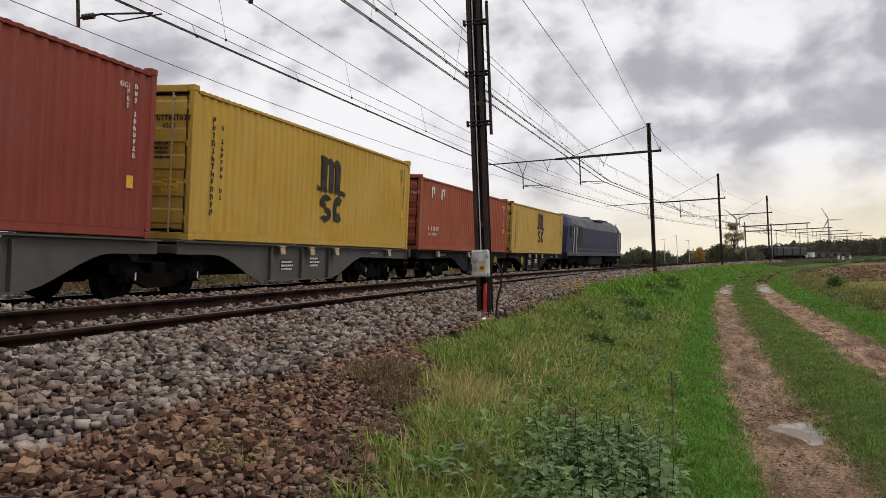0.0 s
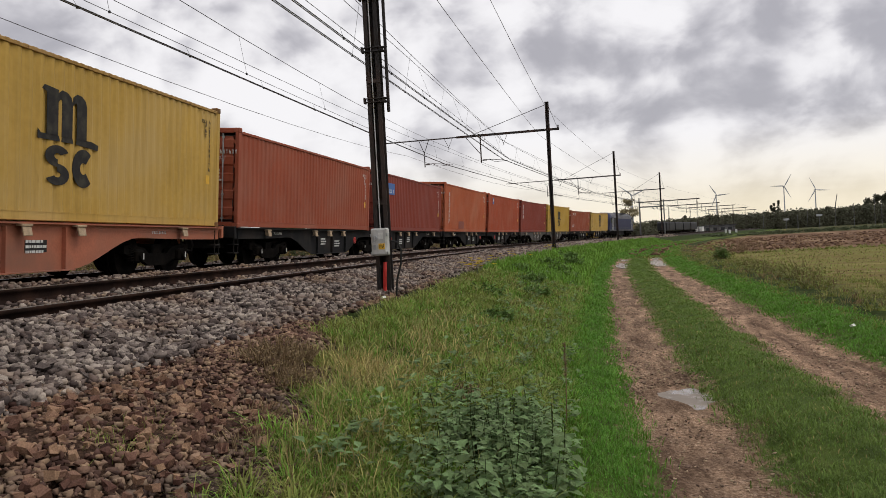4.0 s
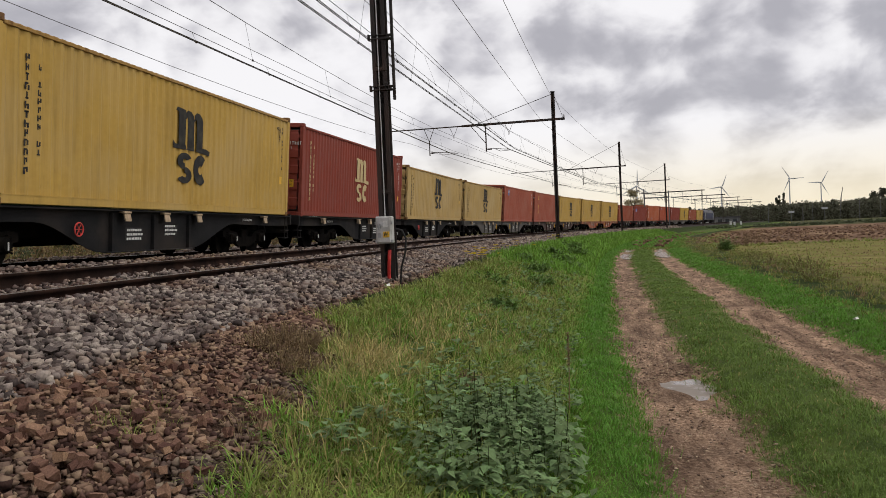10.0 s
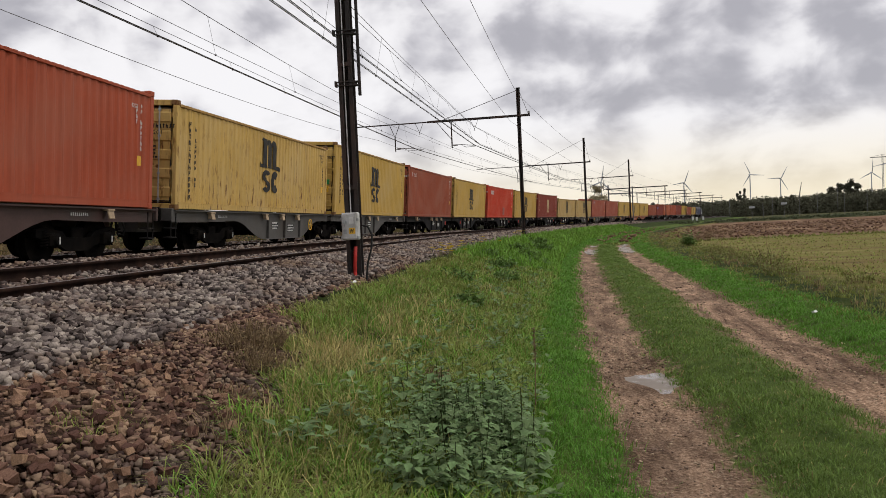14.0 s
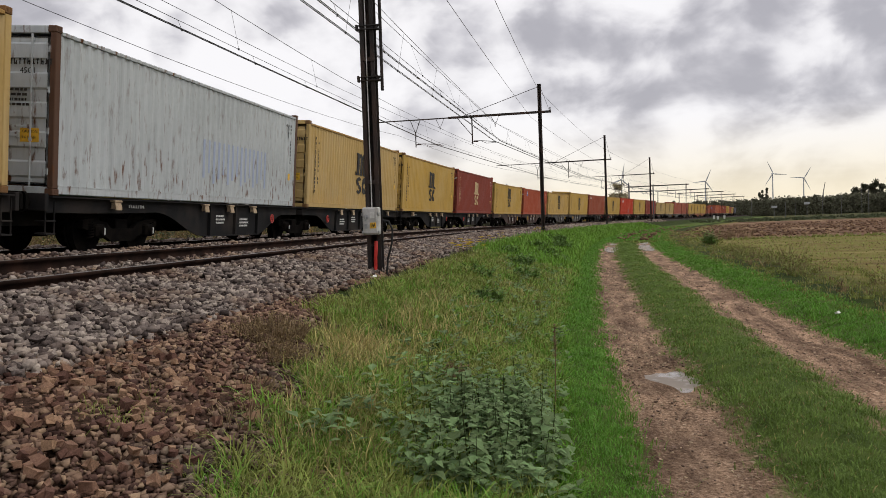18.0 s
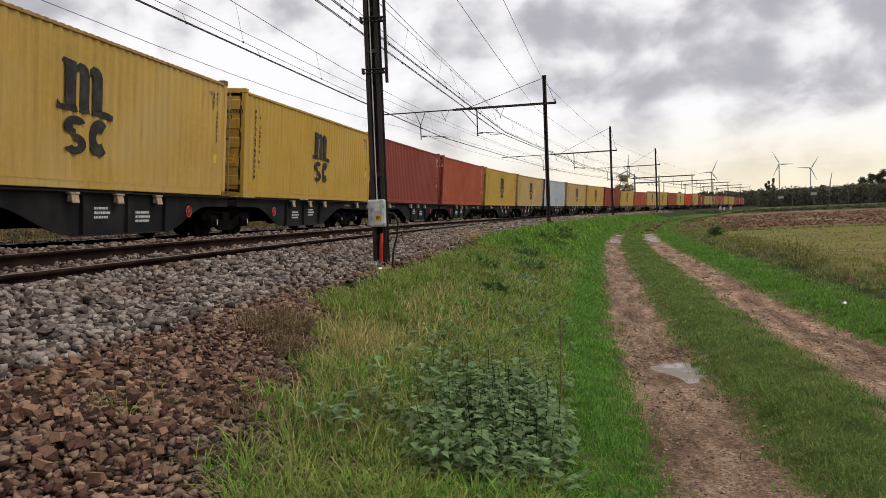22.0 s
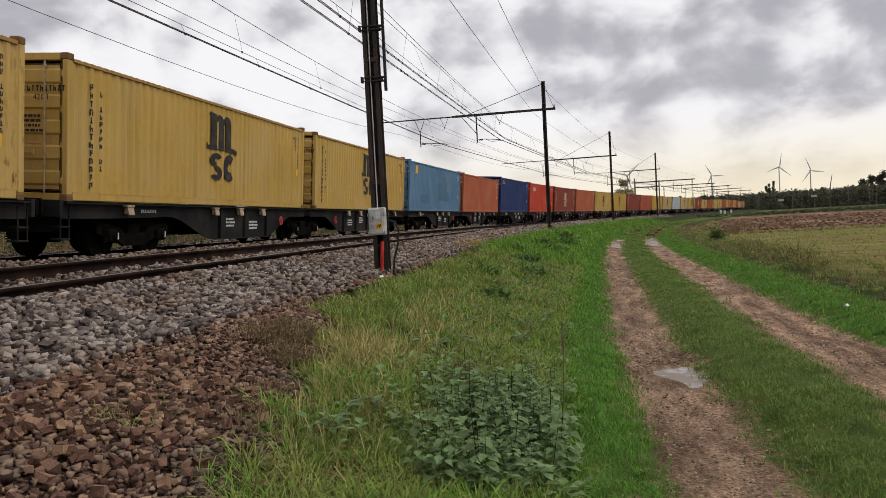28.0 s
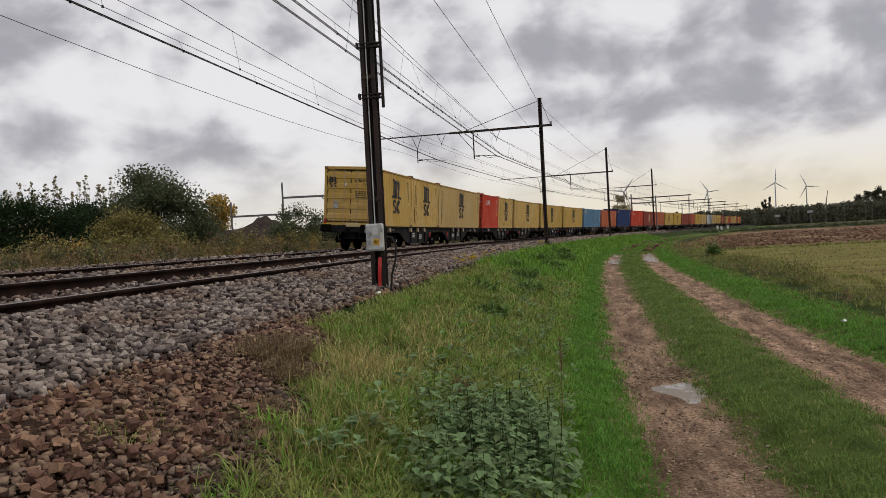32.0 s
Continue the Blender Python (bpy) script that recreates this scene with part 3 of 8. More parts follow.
def ground_z(s, d):
    return np.interp(from_line(s, d), PROF_D, PROF_Z)


def bumps(s, d, seed=0.0):
    """Small unevenness of the soil, in metres, for arrays."""
    a = np.sin(1.7 * s + 2.3 * np.sin(0.9 * d + seed)) * np.sin(2.1 * d + 1.3 * np.sin(0.7 * s + seed))
    b = np.sin(5.1 * s + 1.9 * np.sin(3.3 * d)) * np.sin(4.7 * d + 2.2 * np.sin(2.9 * s + seed))
    return 0.022 * a + 0.010 * b


def ground_material():
    m = bpy.data.materials.new("ground_soil_and_turf")
    m.use_nodes = True
    nt = m.node_tree
    nd, ln = nt.nodes, nt.links
    b = nd["Principled BSDF"]
    b.inputs["Specular IOR Level"].default_value = 0.05
    uv = nd.new("ShaderNodeUVMap")
    sep = nd.new("ShaderNodeSeparateXYZ")
    ln.new(uv.outputs[0], sep.inputs[0])
    geo = nd.new("ShaderNodeNewGeometry")

    def noise_fac(scale, detail=5, rough=0.55, stretch=None):
        n = nd.new("ShaderNodeTexNoise")
        n.inputs["Scale"].default_value = scale
        n.inputs["Detail"].default_value = detail
        n.inputs["Roughness"].default_value = rough
        src = geo.outputs["Position"]
        if stretch:
            mp = nd.new("ShaderNodeMapping")
            mp.inputs["Scale"].default_value = stretch
            ln.new(uv.outputs[0], mp.inputs[0])
            src = mp.outputs[0]
        ln.new(src, n.inputs["Vector"])
        return n.outputs["Fac"]

    def math_node(op, a, bb, c=None):
        n = nd.new("ShaderNodeMath")
        n.operation = op
        for i, v in enumerate((a, bb, c)):
            if v is None:
                continue
            if isinstance(v, (int, float)):
                n.inputs[i].default_value = v
            else:
                ln.new(v, n.inputs[i])
        return n.outputs[0]

    wob = noise_fac(1.3, 6, 0.65)
    wob2 = noise_fac(7.0, 4, 0.6)
    dw = math_node("MULTIPLY_ADD", math_node("ADD", wob, wob2), 0.75, math_node("SUBTRACT", sep.outputs["X"], 0.75))
    far_wob = noise_fac(0.06, 4, 0.6)
    dfar = math_node("MULTIPLY_ADD", far_wob, 4.0, math_node("SUBTRACT", sep.outputs["X"], 2.0))

    def band(lo, hi, soft=0.12, src=None):
        src = dw if src is None else src
        a = nd.new("ShaderNodeMapRange")
        a.inputs["From Min"].default_value, a.inputs["From Max"].default_value = lo - soft, lo + soft
        ln.new(src, a.inputs[0])
        c = nd.new("ShaderNodeMapRange")
        c.inputs["From Min"].default_value, c.inputs["From Max"].default_value = hi - soft, hi + soft
        c.inputs["To Min"].default_value, c.inputs["To Max"].default_value = 1, 0
        ln.new(src, c.inputs[0])
        return math_node("MULTIPLY", a.outputs[0], c.outputs[0])

    def ramp(fac, *stops):
        r = nd.new("ShaderNodeValToRGB")
        els = r.color_ramp.elements
        els[0].position, els[0].color = stops[0][0], (*stops[0][1], 1)
        els[1].position, els[1].color = stops[-1][0], (*stops[-1][1], 1)
        for p, c in stops[1:-1]:
            e = els.new(p)
            e.color = (*c, 1)
        ln.new(fac, r.inputs[0])
        return r.outputs[0]

    def over(base, top, fac):
        x = nd.new("ShaderNodeMixRGB")
        ln.new(fac, x.inputs[0])
        ln.new(base, x.inputs[1])
        ln.new(top, x.inputs[2])
        return x.outputs[0]

    n_fine = noise_fac(34, 8, 0.75)
    n_mid = noise_fac(3.0, 5, 0.6)
    # turf is kept dark: shade between the grass blades is put into its colour
    shaded_turf = ramp(n_mid, (0.3, (0.014, 0.021, 0.006)), (0.5, (0.027, 0.043, 0.009)), (0.7, (0.052, 0.066, 0.017)))
    soil = ramp(n_fine, (0.36, (0.065, 0.042, 0.030)), (0.45, (0.180, 0.120, 0.083)), (0.56, (0.285, 0.202, 0.145)), (0.68, (0.50, 0.39, 0.30)))
    wet = ramp(noise_fac(1.0, 7, 0.7, (3.4, 0.7, 1)), (0.37, (0.42, 0.38, 0.36)), (0.50, (0.94, 0.90, 0.86)), (0.62, (1.60, 1.54, 1.46)))
    mulw = nd.new("ShaderNodeMixRGB")
    mulw.blend_type = "MULTIPLY"
    mulw.inputs[0].default_value = 1.0
    ln.new(soil, mulw.inputs[1])
    ln.new(wet, mulw.inputs[2])
    soil = mulw.outputs[0]
    # the second rut has dried paler
    pale = nd.new("ShaderNodeMixRGB")
    pale.blend_type = "MULTIPLY"
    pale.inputs[0].default_value = 1.0
    ln.new(soil, pale.inputs[1])
    pale.inputs[2].default_value = (1.10, 1.09, 1.09, 1)
    # both ramps start near black: shade in the gaps between stones is painted in
    shaded_grit = ramp(n_fine, (0.35, (0.014, 0.011, 0.010)), (0.7, (0.07, 0.058, 0.052)))
    shaded_rub = ramp(n_fine, (0.35, (0.022, 0.013, 0.010)), (0.7, (0.12, 0.072, 0.050)))
    n_row = noise_fac(1.0, 5, 0.65, (0.16, 0.9, 1))
    crop = ramp(n_row, (0.38, (0.120, 0.082, 0.042)), (0.46, (0.170, 0.135, 0.048)), (0.54, (0.150, 0.152, 0.040)), (0.64, (0.235, 0.195, 0.078)))
    n_plough = noise_fac(0.25, 6, 0.7, (0.8, 0.12, 1))
    plough = ramp(n_plough, (0.38, (0.085, 0.049, 0.030)), (0.50, (0.155, 0.092, 0.058)), (0.62, (0.240, 0.160, 0.098)))
    scrub = ramp(noise_fac(0.35, 6, 0.7), (0.35, (0.06, 0.065, 0.02)), (0.6, (0.13, 0.10, 0.045)))
    lawn = ramp(n_mid, (0.3, (0.048, 0.072, 0.017)), (0.5, (0.075, 0.112, 0.026)), (0.7, (0.110, 0.130, 0.040)))
    col = shaded_turf
    col = over(col, lawn, band(5.45, 10.2, 0.25))
    # the ruts run out into grass where the farm track turns off
    worn = nd.new("ShaderNodeMapRange")
    worn.inputs["From Min"].default_value, worn.inputs["From Max"].default_value = 56.0, 64.0
    worn.inputs["To Min"].default_value, worn.inputs["To Max"].default_value = 1.0, 0.0
    ln.new(sep.outputs["Y"], worn.inputs[0])
    col = over(col, soil, math_node("MULTIPLY", band(6.14, 7.08, 0.10), worn.outputs[0]))
    col = over(col, pale.outputs[0], math_node("MULTIPLY", band(8.06, 9.18, 0.10), worn.outputs[0]))
    col = over(col, scrub, band(-4000, -8.2, 0.4))
    col = over(col, shaded_grit, band(-8.2, 3.05, 0.15))
    near_s = nd.new("ShaderNodeMapRange")
    near_s.inputs["From Min"].default_value, near_s.inputs["From Max"].default_value = 7.0, 9.5
    near_s.inputs["To Min"].default_value, near_s.inputs["To Max"].default_value = 1, 0
    ln.new(sep.outputs["Y"], near_s.inputs[0])
    col = over(col, shaded_rub, math_node("MULTIPLY", band(2.6, 4.25, 0.15), near_s.outputs[0]))
    col = over(col, crop, band(12.0, 4000, 0.8, dfar))
    # ploughed strip and rough pasture farther out, by the distance ahead
    pos = nd.new("ShaderNodeSeparateXYZ")
    ln.new(geo.outputs["Position"], pos.inputs[0])
    yy = math_node("MULTIPLY_ADD", far_wob, 5.0, math_node("MULTIPLY_ADD", pos.outputs["X"], 0.08, pos.outputs["Y"]))
    right = band(13.5, 4000, 0.8, dfar)
    col = over(col, plough, math_node("MULTIPLY", right, band(57, 178, 1.2, yy)))
    far_turf = ramp(noise_fac(0.08, 5, 0.6), (0.35, (0.040, 0.045, 0.018)), (0.65, (0.080, 0.075, 0.030)))
    col = over(col, far_turf, math_node("MULTIPLY", right, band(178, 9000, 4, yy)))
    ln.new(col, b.inputs["Base Color"])
    rr = ramp(n_mid, (0.35, (0.80, 0.80, 0.80)), (0.6, (1.0, 1.0, 1.0)))
    ln.new(rr, b.inputs["Roughness"])
    bp = nd.new("ShaderNodeBump")
    bp.inputs["Strength"].default_value = 0.9
    bp.inputs["Distance"].default_value = 0.06
    ln.new(math_node("MULTIPLY_ADD", n_fine, 0.5, n_mid), bp.inputs["Height"])
    ln.new(bp.outputs[0], b.inputs["Normal"])
    return m


def build_ground():
    ss = np.concatenate([[-1500, -700, -300, -120, -60, -30, -15, -8, -4, -2], np.arange(-1, 16, 0.12), np.arange(16, 36, 0.3), np.arange(36, 90, 1.0), np.arange(90, 220, 4.0), np.arange(220, 700, 20.0), [760, 900, 1200, 1700, 2900]])
    ds = np.concatenate([[-2600, -900, -300, -120, -60, -40, -30, -22, -17, -14, -11, -9.5, -8.5, -7.8, -7.0, -6.4, -5.6, -4.6, -3.6, -2.7, -2.0, -1.35, -0.9, -0.3, 0.3, 0.8], np.arange(1.0, 11.2, 0.12), [11.6, 12.2, 13, 14, 16, 18, 21, 25, 30, 38, 48, 60, 80, 110, 150, 200, 260, 400, 800, 1700, 3200]])
    S2, D2 = np.meshgrid(ss, ds, indexing="ij")
    X, Y = xy(S2, D2)
    Z = ground_z(S2, D2)
    soft = ((D2 > 3.1) & (D2 < 40) & (S2 > -2) & (S2 < 60)).astype(float)
    Z = Z + soft * bumps(S2, D2)
    # a wet hollow in each rut
    for ps, pd, rs, rd, dep in PUDDLES:
        Z -= dep * np.exp(-((S2 - ps) / (rs * 1.2)) ** 2 - ((D2 - pd) / (rd * 1.2)) ** 2)
    n, k = S2.shape
    idx = np.arange(n * k).reshape(n, k)
    F = np.stack([idx[:-1, :-1], idx[:-1, 1:], idx[1:, 1:], idx[1:, :-1]], -1).reshape(-1, 4)[:, ::-1]
    ob = bulk("ground", np.stack([X, Y, Z], -1).reshape(-1, 3), F, ground_material(), True)
    uvl = ob.data.uv_layers.new(name="UVMap")
    pair = np.stack([from_line(S2, D2), S2], -1).reshape(-1, 2).astype(np.float32)
    uvl.data.foreach_set("uv", pair[F.ravel()].ravel())
    tagged(ob, "flat farmland with grassy verge, muddy wheel ruts and open fields", "ground", kind="structure")
    return ob


PUDDLES = [(9.15, 6.84, 0.66, 0.35, 0.035), (47.2, 7.25, 4.0, 0.46, 0.07), (48.4, 9.02, 4.4, 0.46, 0.07), (56.8, 9.06, 2.0, 0.28, 0.06), (56.2, 7.05, 1.5, 0.20, 0.05)]
ground = build_ground()


def build_puddle(s0, d0, rs, rd, seed):
    rng = random.Random(seed)
    bm = bmesh.new()
    n = 40
    top, bot = [], []
    x0, y0 = xy(s0, d0)
    z0 = float(ground_z(s0, d0)) - 0.012
    ph = [rng.uniform(0, 6.28) for _ in range(4)]
    for i in range(n):
        a = i * math.tau / n
        r = 1 + 0.16 * math.sin(2 * a + ph[0]) + 0.13 * math.sin(3 * a + ph[1]) + 0.09 * math.sin(5 * a + ph[2]) + 0.06 * math.sin(9 * a + ph[3])
        px, py = xy(s0 + rs * r * math.sin(a), d0 + rd * r * math.cos(a))
        top.append(bm.verts.new((px, py, z0)))
        bot.append(bm.verts.new((px, py, z0 - 0.05)))
    bm.faces.new(top)
    for i in range(n):
        bm.faces.new((top[i], bot[i], bot[(i + 1) % n], top[(i + 1) % n]))
    bmesh.ops.recalc_face_normals(bm, faces=bm.faces[:])
    ob = mesh_object("puddle", bm, WATER)
    tagged(ob, "shallow muddy puddle mirroring the sky in a wheel rut", "puddle", "puddles in the ruts", "structure")


for i, p in enumerate(PUDDLES):
    build_puddle(*p[:4], i + 3)


# ------------------------------------------------------------------ the two tracks
RAIL_PROFILE = [(-0.075, -0.172), (0.075, -0.172), (0.075, -0.160), (0.022, -0.143), (0.009, -0.125), (0.009, -0.050), (0.034, -0.038), (0.036, -0.010), (0.028, 0.0), (-0.028, 0.0), (-0.036, -0.010), (-0.034, -0.038), (-0.009, -0.050), (-0.009, -0.125), (-0.022, -0.143), (-0.075, -0.160)]


def build_rail(centre, far, parent):
    ss = np.concatenate([np.arange(-600, -40, 20.0), np.arange(-40, 120, 1.0), np.arange(120, 720, 5.0)])
    rows = []
    for px, pz in RAIL_PROFILE:
        o, z = section(centre + px, pz)
        if far:
            o, z = o - TRACK_GAP, z + FAR_LIFT
        x, y = xy(ss, o)
        rows.append(np.stack([x, y, np.full_like(x, RAIL_Z + z)], -1))
    V = np.stack(rows, 1)
    n, k = V.shape[:2]
    idx = np.arange(n * k).reshape(n, k)
    nxt = np.roll(idx, -1, axis=1)
    F = np.stack([idx[:-1], nxt[:-1], nxt[1:], idx[1:]], -1).reshape(-1, 4)
    ob = bulk("rail", V.reshape(-1, 3), F, RAILSIDE, False, parent)
    ob.data.materials.append(RAILTOP)
    top = np.zeros((n - 1, k), np.int32)
    top[:, 8] = 1
    top[:, 7] = 0
    ob.data.polygons.foreach_set("material_index", top.ravel())
    return ob


def sleeper_mesh():
    bm = bmesh.new()
    for x0, x1 in ((-1.25, -0.35), (-0.35, 0.35), (0.35, 1.25)):
        box(bm, (x0 + x1) / 2, 0, -0.085 - (0.02 if abs(x0) < 0.4 and abs(x1) < 0.4 else 0), x1 - x0, 0.26, 0.17, 0.015)
    me = bpy.data.meshes.new("sleeper")
    bm.to_mesh(me)
    bm.free()
    me.materials.append(CONCRETE)
    return me


def clip_mesh():
    bm = bmesh.new()
    pts = [(0.0, -0.07, 0.0), (0.03, -0.06, 0.03), (0.045, -0.01, 0.045), (0.02, 0.03, 0.04), (-0.02, 0.05, 0.025), (-0.035, 0.02, 0.012)]
    polytube(bm, pts, 0.010, 5)
    box(bm, 0.035, 0, 0.012, 0.07, 0.12, 0.024, 0.004)
    me = bpy.data.meshes.new("rail_clip")
    bm.to_mesh(me)
    bm.free()
    me.materials.append(RAILSIDE)
    return me


def build_track(far):
    root = empty("railway_track")
    tagged(root, "rusty steel rails with worn shiny heads on concrete sleepers", "railway track", "parallel tracks", "structure")
    for c in (0.7525, -0.7525):
        build_rail(c, far, root)
    sm, cm = sleeper_mesh(), clip_mesh()
    for i in range(-16, 110):
        s = 1.0 + 0.6 * i
        o, z = section(0, -0.180)
        if far:
            o, z = o - TRACK_GAP, z + FAR_LIFT
        x, y = xy(s, o)
        m = Matrix.Translation((x, y, RAIL_Z + z)) @ Matrix.Rotation(-heading(s), 4, "Z") @ Matrix.Rotation(CANT, 4, "Y")
        sl = new("sleeper", sm)
        sl.parent = root
        sl.matrix_world = m
        if 0 <= i < 62 and not far:
            for c in (0.7525, -0.7525):
                for side in (1, -1):
                    cl = new("rail_clip", cm)
                    cl.parent = sl
                    cl.matrix_basis = Matrix.Translation((c + side * 0.085, 0, 0.004)) @ Matrix.Rotation(0 if side > 0 else math.pi, 4, "Z")
    return root


build_track(False)
build_track(True)

# ------------------------------------------------------------------ the train
PITCH = 13.21
FLOOR = 1.10          # underside of the containers above the rails
LEAD = [(0, 52.5), (2, 88.90), (4, 125.42), (6.5, 171.2), (8, 198.76), (9, 217.02), (13, 290.25), (16.5, 354.75), (19, 400.95), (21, 437.78), (23, 474.80), (26.5, 539.55), (28, 567.62), (29, 586.0), (30, 604.25), (31, 622.45), (32, 640.85)]


def lead(t):
    """Place of the front end of the first container."""
    return float(np.interp(t, [a for a, _ in LEAD], [b for _, b in LEAD]))


def wall_mesh(length, height, period=0.2785, depth=0.030, name="side_wall"):
    """Corrugated wall in the y-z plane, its outer face at x = 0, with turned edges so that it has thickness."""
    n = max(3, int(round(length / period)))
    p = length / n
    ys, xs = [], []
    for i in range(n):
        a = -length / 2 + i * p
        for f, o in ((0.0, 0.0), (0.27, 0.0), (0.5, -depth), (0.77, -depth)):
            ys.append(a + f * p)
            xs.append(o)
    ys.append(length / 2)
    xs.append(0.0)
    bm = bmesh.new()
    outer = [[bm.verts.new((x, y, z)) for x, y in zip(xs, ys)] for z in (0, height)]
    inner = [[bm.verts.new((x - 0.012, y, z)) for x, y in zip(xs, ys)] for z in (0, height)]
    m = len(ys)
    for i in range(m - 1):
        bm.faces.new((outer[0][i], outer[0][i + 1], outer[1][i + 1], outer[1][i]))
        bm.faces.new((inner[0][i + 1], inner[0][i], inner[1][i], inner[1][i + 1]))
        bm.faces.new((outer[1][i], outer[1][i + 1], inner[1][i + 1], inner[1][i]))
        bm.faces.new((outer[0][i + 1], outer[0][i], inner[0][i], inner[0][i + 1]))
    me = bpy.data.meshes.new(name)
    bm.to_mesh(me)
    bm.free()
    me.materials.append(None)
    return me


def mesh_from(bm, name, mat=None):
    me = bpy.data.meshes.new(name)
    bm.to_mesh(me)
    bm.free()
    me.materials.append(mat)
    return me


CW = 2.438


def casting_mesh():
    bm = bmesh.new()
    box(bm, 0, 0, 0, 0.162, 0.178, 0.118, 0.012)
    # the oval lifting holes, as sunk dark pockets
    for sx in (1, -1):
        box(bm, sx * 0.078, 0, 0, 0.012, 0.085, 0.055, 0.0)
    return mesh_from(bm, "corner_casting")


SHARED = {}


def container_meshes(length, height):
    key = (length, height)
    if key in SHARED:
        return SHARED[key]
    g = {}
    wl, wh = length - 0.30, height - 0.33
    g["side"] = wall_mesh(wl, wh)
    g["front"] = wall_mesh(CW - 0.26, height - 0.30, 0.25, 0.045, "front_wall")
    bm = bmesh.new()
    n = int(length / 0.45)
    for i in range(n):
        box(bm, 0, -length / 2 + 0.15 + (i + 0.5) * (length - 0.3) / n, 0, CW - 0.24, (length - 0.3) / n * 0.62, 0.024, 0.008)
    box(bm, 0, 0, -0.022, CW - 0.2, length - 0.26, 0.022)
    g["roof"] = mesh_from(bm, "roof")
    g["post"] = mesh_from(boxes([(0, 0, 0, 0.11, 0.15, height - 0.236)], 0.012), "corner_post")
    bm = boxes([(0, 0, 0, 0.062, length - 0.35, 0.062)], 0.008)
    # ends of the roof sheet's ribs over the rail
    n = int(length / 0.22)
    for i in range(n):
        box(bm, 0, -length / 2 + 0.2 + (i + 0.5) * (length - 0.4) / n, 0.020, 0.068, 0.11, 0.030)
    g["toprail"] = mesh_from(bm, "top_rail")
    bm = boxes([(0, 0, 0, 0.075, length - 0.35, 0.155)], 0.010)
    box(bm, 0.030, 0, 0.07, 0.025, length - 0.35, 0.018)
    g["botrail"] = mesh_from(bm, "bottom_rail")
    g["header"] = mesh_from(boxes([(0, 0, 0, CW - 0.32, 0.10, 0.13)], 0.010), "end_header")
    g["floor"] = mesh_from(boxes([(0, 0, 0, CW - 0.16, length - 0.3, 0.10)] + [(0, -length / 2 + 0.6 + k * 0.6, -0.055, CW - 0.2, 0.06, 0.045) for k in range(int(length / 0.6) - 1)]), "floor")
    dw, dh = (CW - 0.30) / 2, height - 0.38
    # one pressed sheet: five raised panels with sloping edges
    outline = [(0.0225, dh / 2), (0.0225, -dh / 2), (-0.0225, -dh / 2)]
    for k in range(5):
        a, b = -dh / 2 + (k + 0.20) * dh / 5, -dh / 2 + (k + 0.80) * dh / 5
        outline += [(-0.0225, a), (-0.052, a + 0.035), (-0.052, b - 0.035), (-0.0225, b)]
    outline.append((-0.0225, dh / 2))
    bm = prism(bmesh.new(), outline, -dw / 2 + 0.006, dw / 2 - 0.006)
    g["door"] = mesh_from(bm, "door")
    bm = boxes([(sx * (dw / 2 - 0.012), -0.026, 0, 0.020, 0.008, dh) for sx in (1, -1)] + [(0, -0.026, sz * (dh / 2 - 0.012), dw - 0.05, 0.008, 0.020) for sz in (1, -1)])
    g["gasket"] = mesh_from(bm, "door_gasket", RUBBER)
    bm = bmesh.new()
    tube(bm, (0, -0.055, -dh / 2 - 0.04), (0, -0.055, dh / 2 + 0.04), 0.018, n=8)
    for zz in (-dh / 2 + 0.05, -dh / 5, dh / 5, dh / 2 - 0.05):
        box(bm, 0, -0.048, zz, 0.07, 0.035, 0.06, 0.006)
    g["lockbar"] = mesh_from(bm, "lock_bar", GALV)
    bm = bmesh.new()
    box(bm, 0.13, -0.075, 0, 0.30, 0.014, 0.035, 0.004)
    box(bm, 0.26, -0.060, 0, 0.05, 0.045, 0.08, 0.006)
    g["handle"] = mesh_from(bm, "door_handle", GALV)
    bm = boxes([(0, 0, 0, 0.05, 0.04, 0.10)], 0.008)
    tube(bm, (0.02, -0.02, -0.06), (0.02, -0.02, 0.06), 0.016, n=6)
    g["hinge"] = mesh_from(bm, "hinge")
    g["casting"] = SHARED.setdefault("casting", casting_mesh())
    SHARED[key] = g
    return g


def child(name, me, parent, m, mat=None, label=""):
    ob = new(name, me)
    ob.parent = parent
    ob.matrix_basis = m
    if mat is not None:
        ob.material_slots[0].link = "OBJECT"
        ob.material_slots[0].material = mat
    if label:
        ob["label"] = label
    if name == "lettering":
        ob["kind"] = "stuff"
    return ob


T = Matrix.Translation


def flat_shape(outlines, depth=0.006):
    """Plates in the y-z plane (outer face towards +x) of the given outlines."""
    bm = bmesh.new()
    for o in outlines:
        prism(bm, o, 0.0, depth)
    return bm


def arc(cy, cz, r, a0, a1, n):
    return [(cy + r * math.cos(radians(a0 + (a1 - a0) * i / n)), cz + r * math.sin(radians(a0 + (a1 - a0) * i / n))) for i in range(n + 1)]


def ring_piece(cy, cz, ro, ri, a0, a1, n=10, sq=1.0):
    o = [(cy + (p - cy), cz + (q - cz) * sq) for p, q in arc(cy, cz, ro, a0, a1, n)]
    i = [(cy + (p - cy), cz + (q - cz) * sq) for p, q in arc(cy, cz, ri, a1, a0, n)]
    return o + i


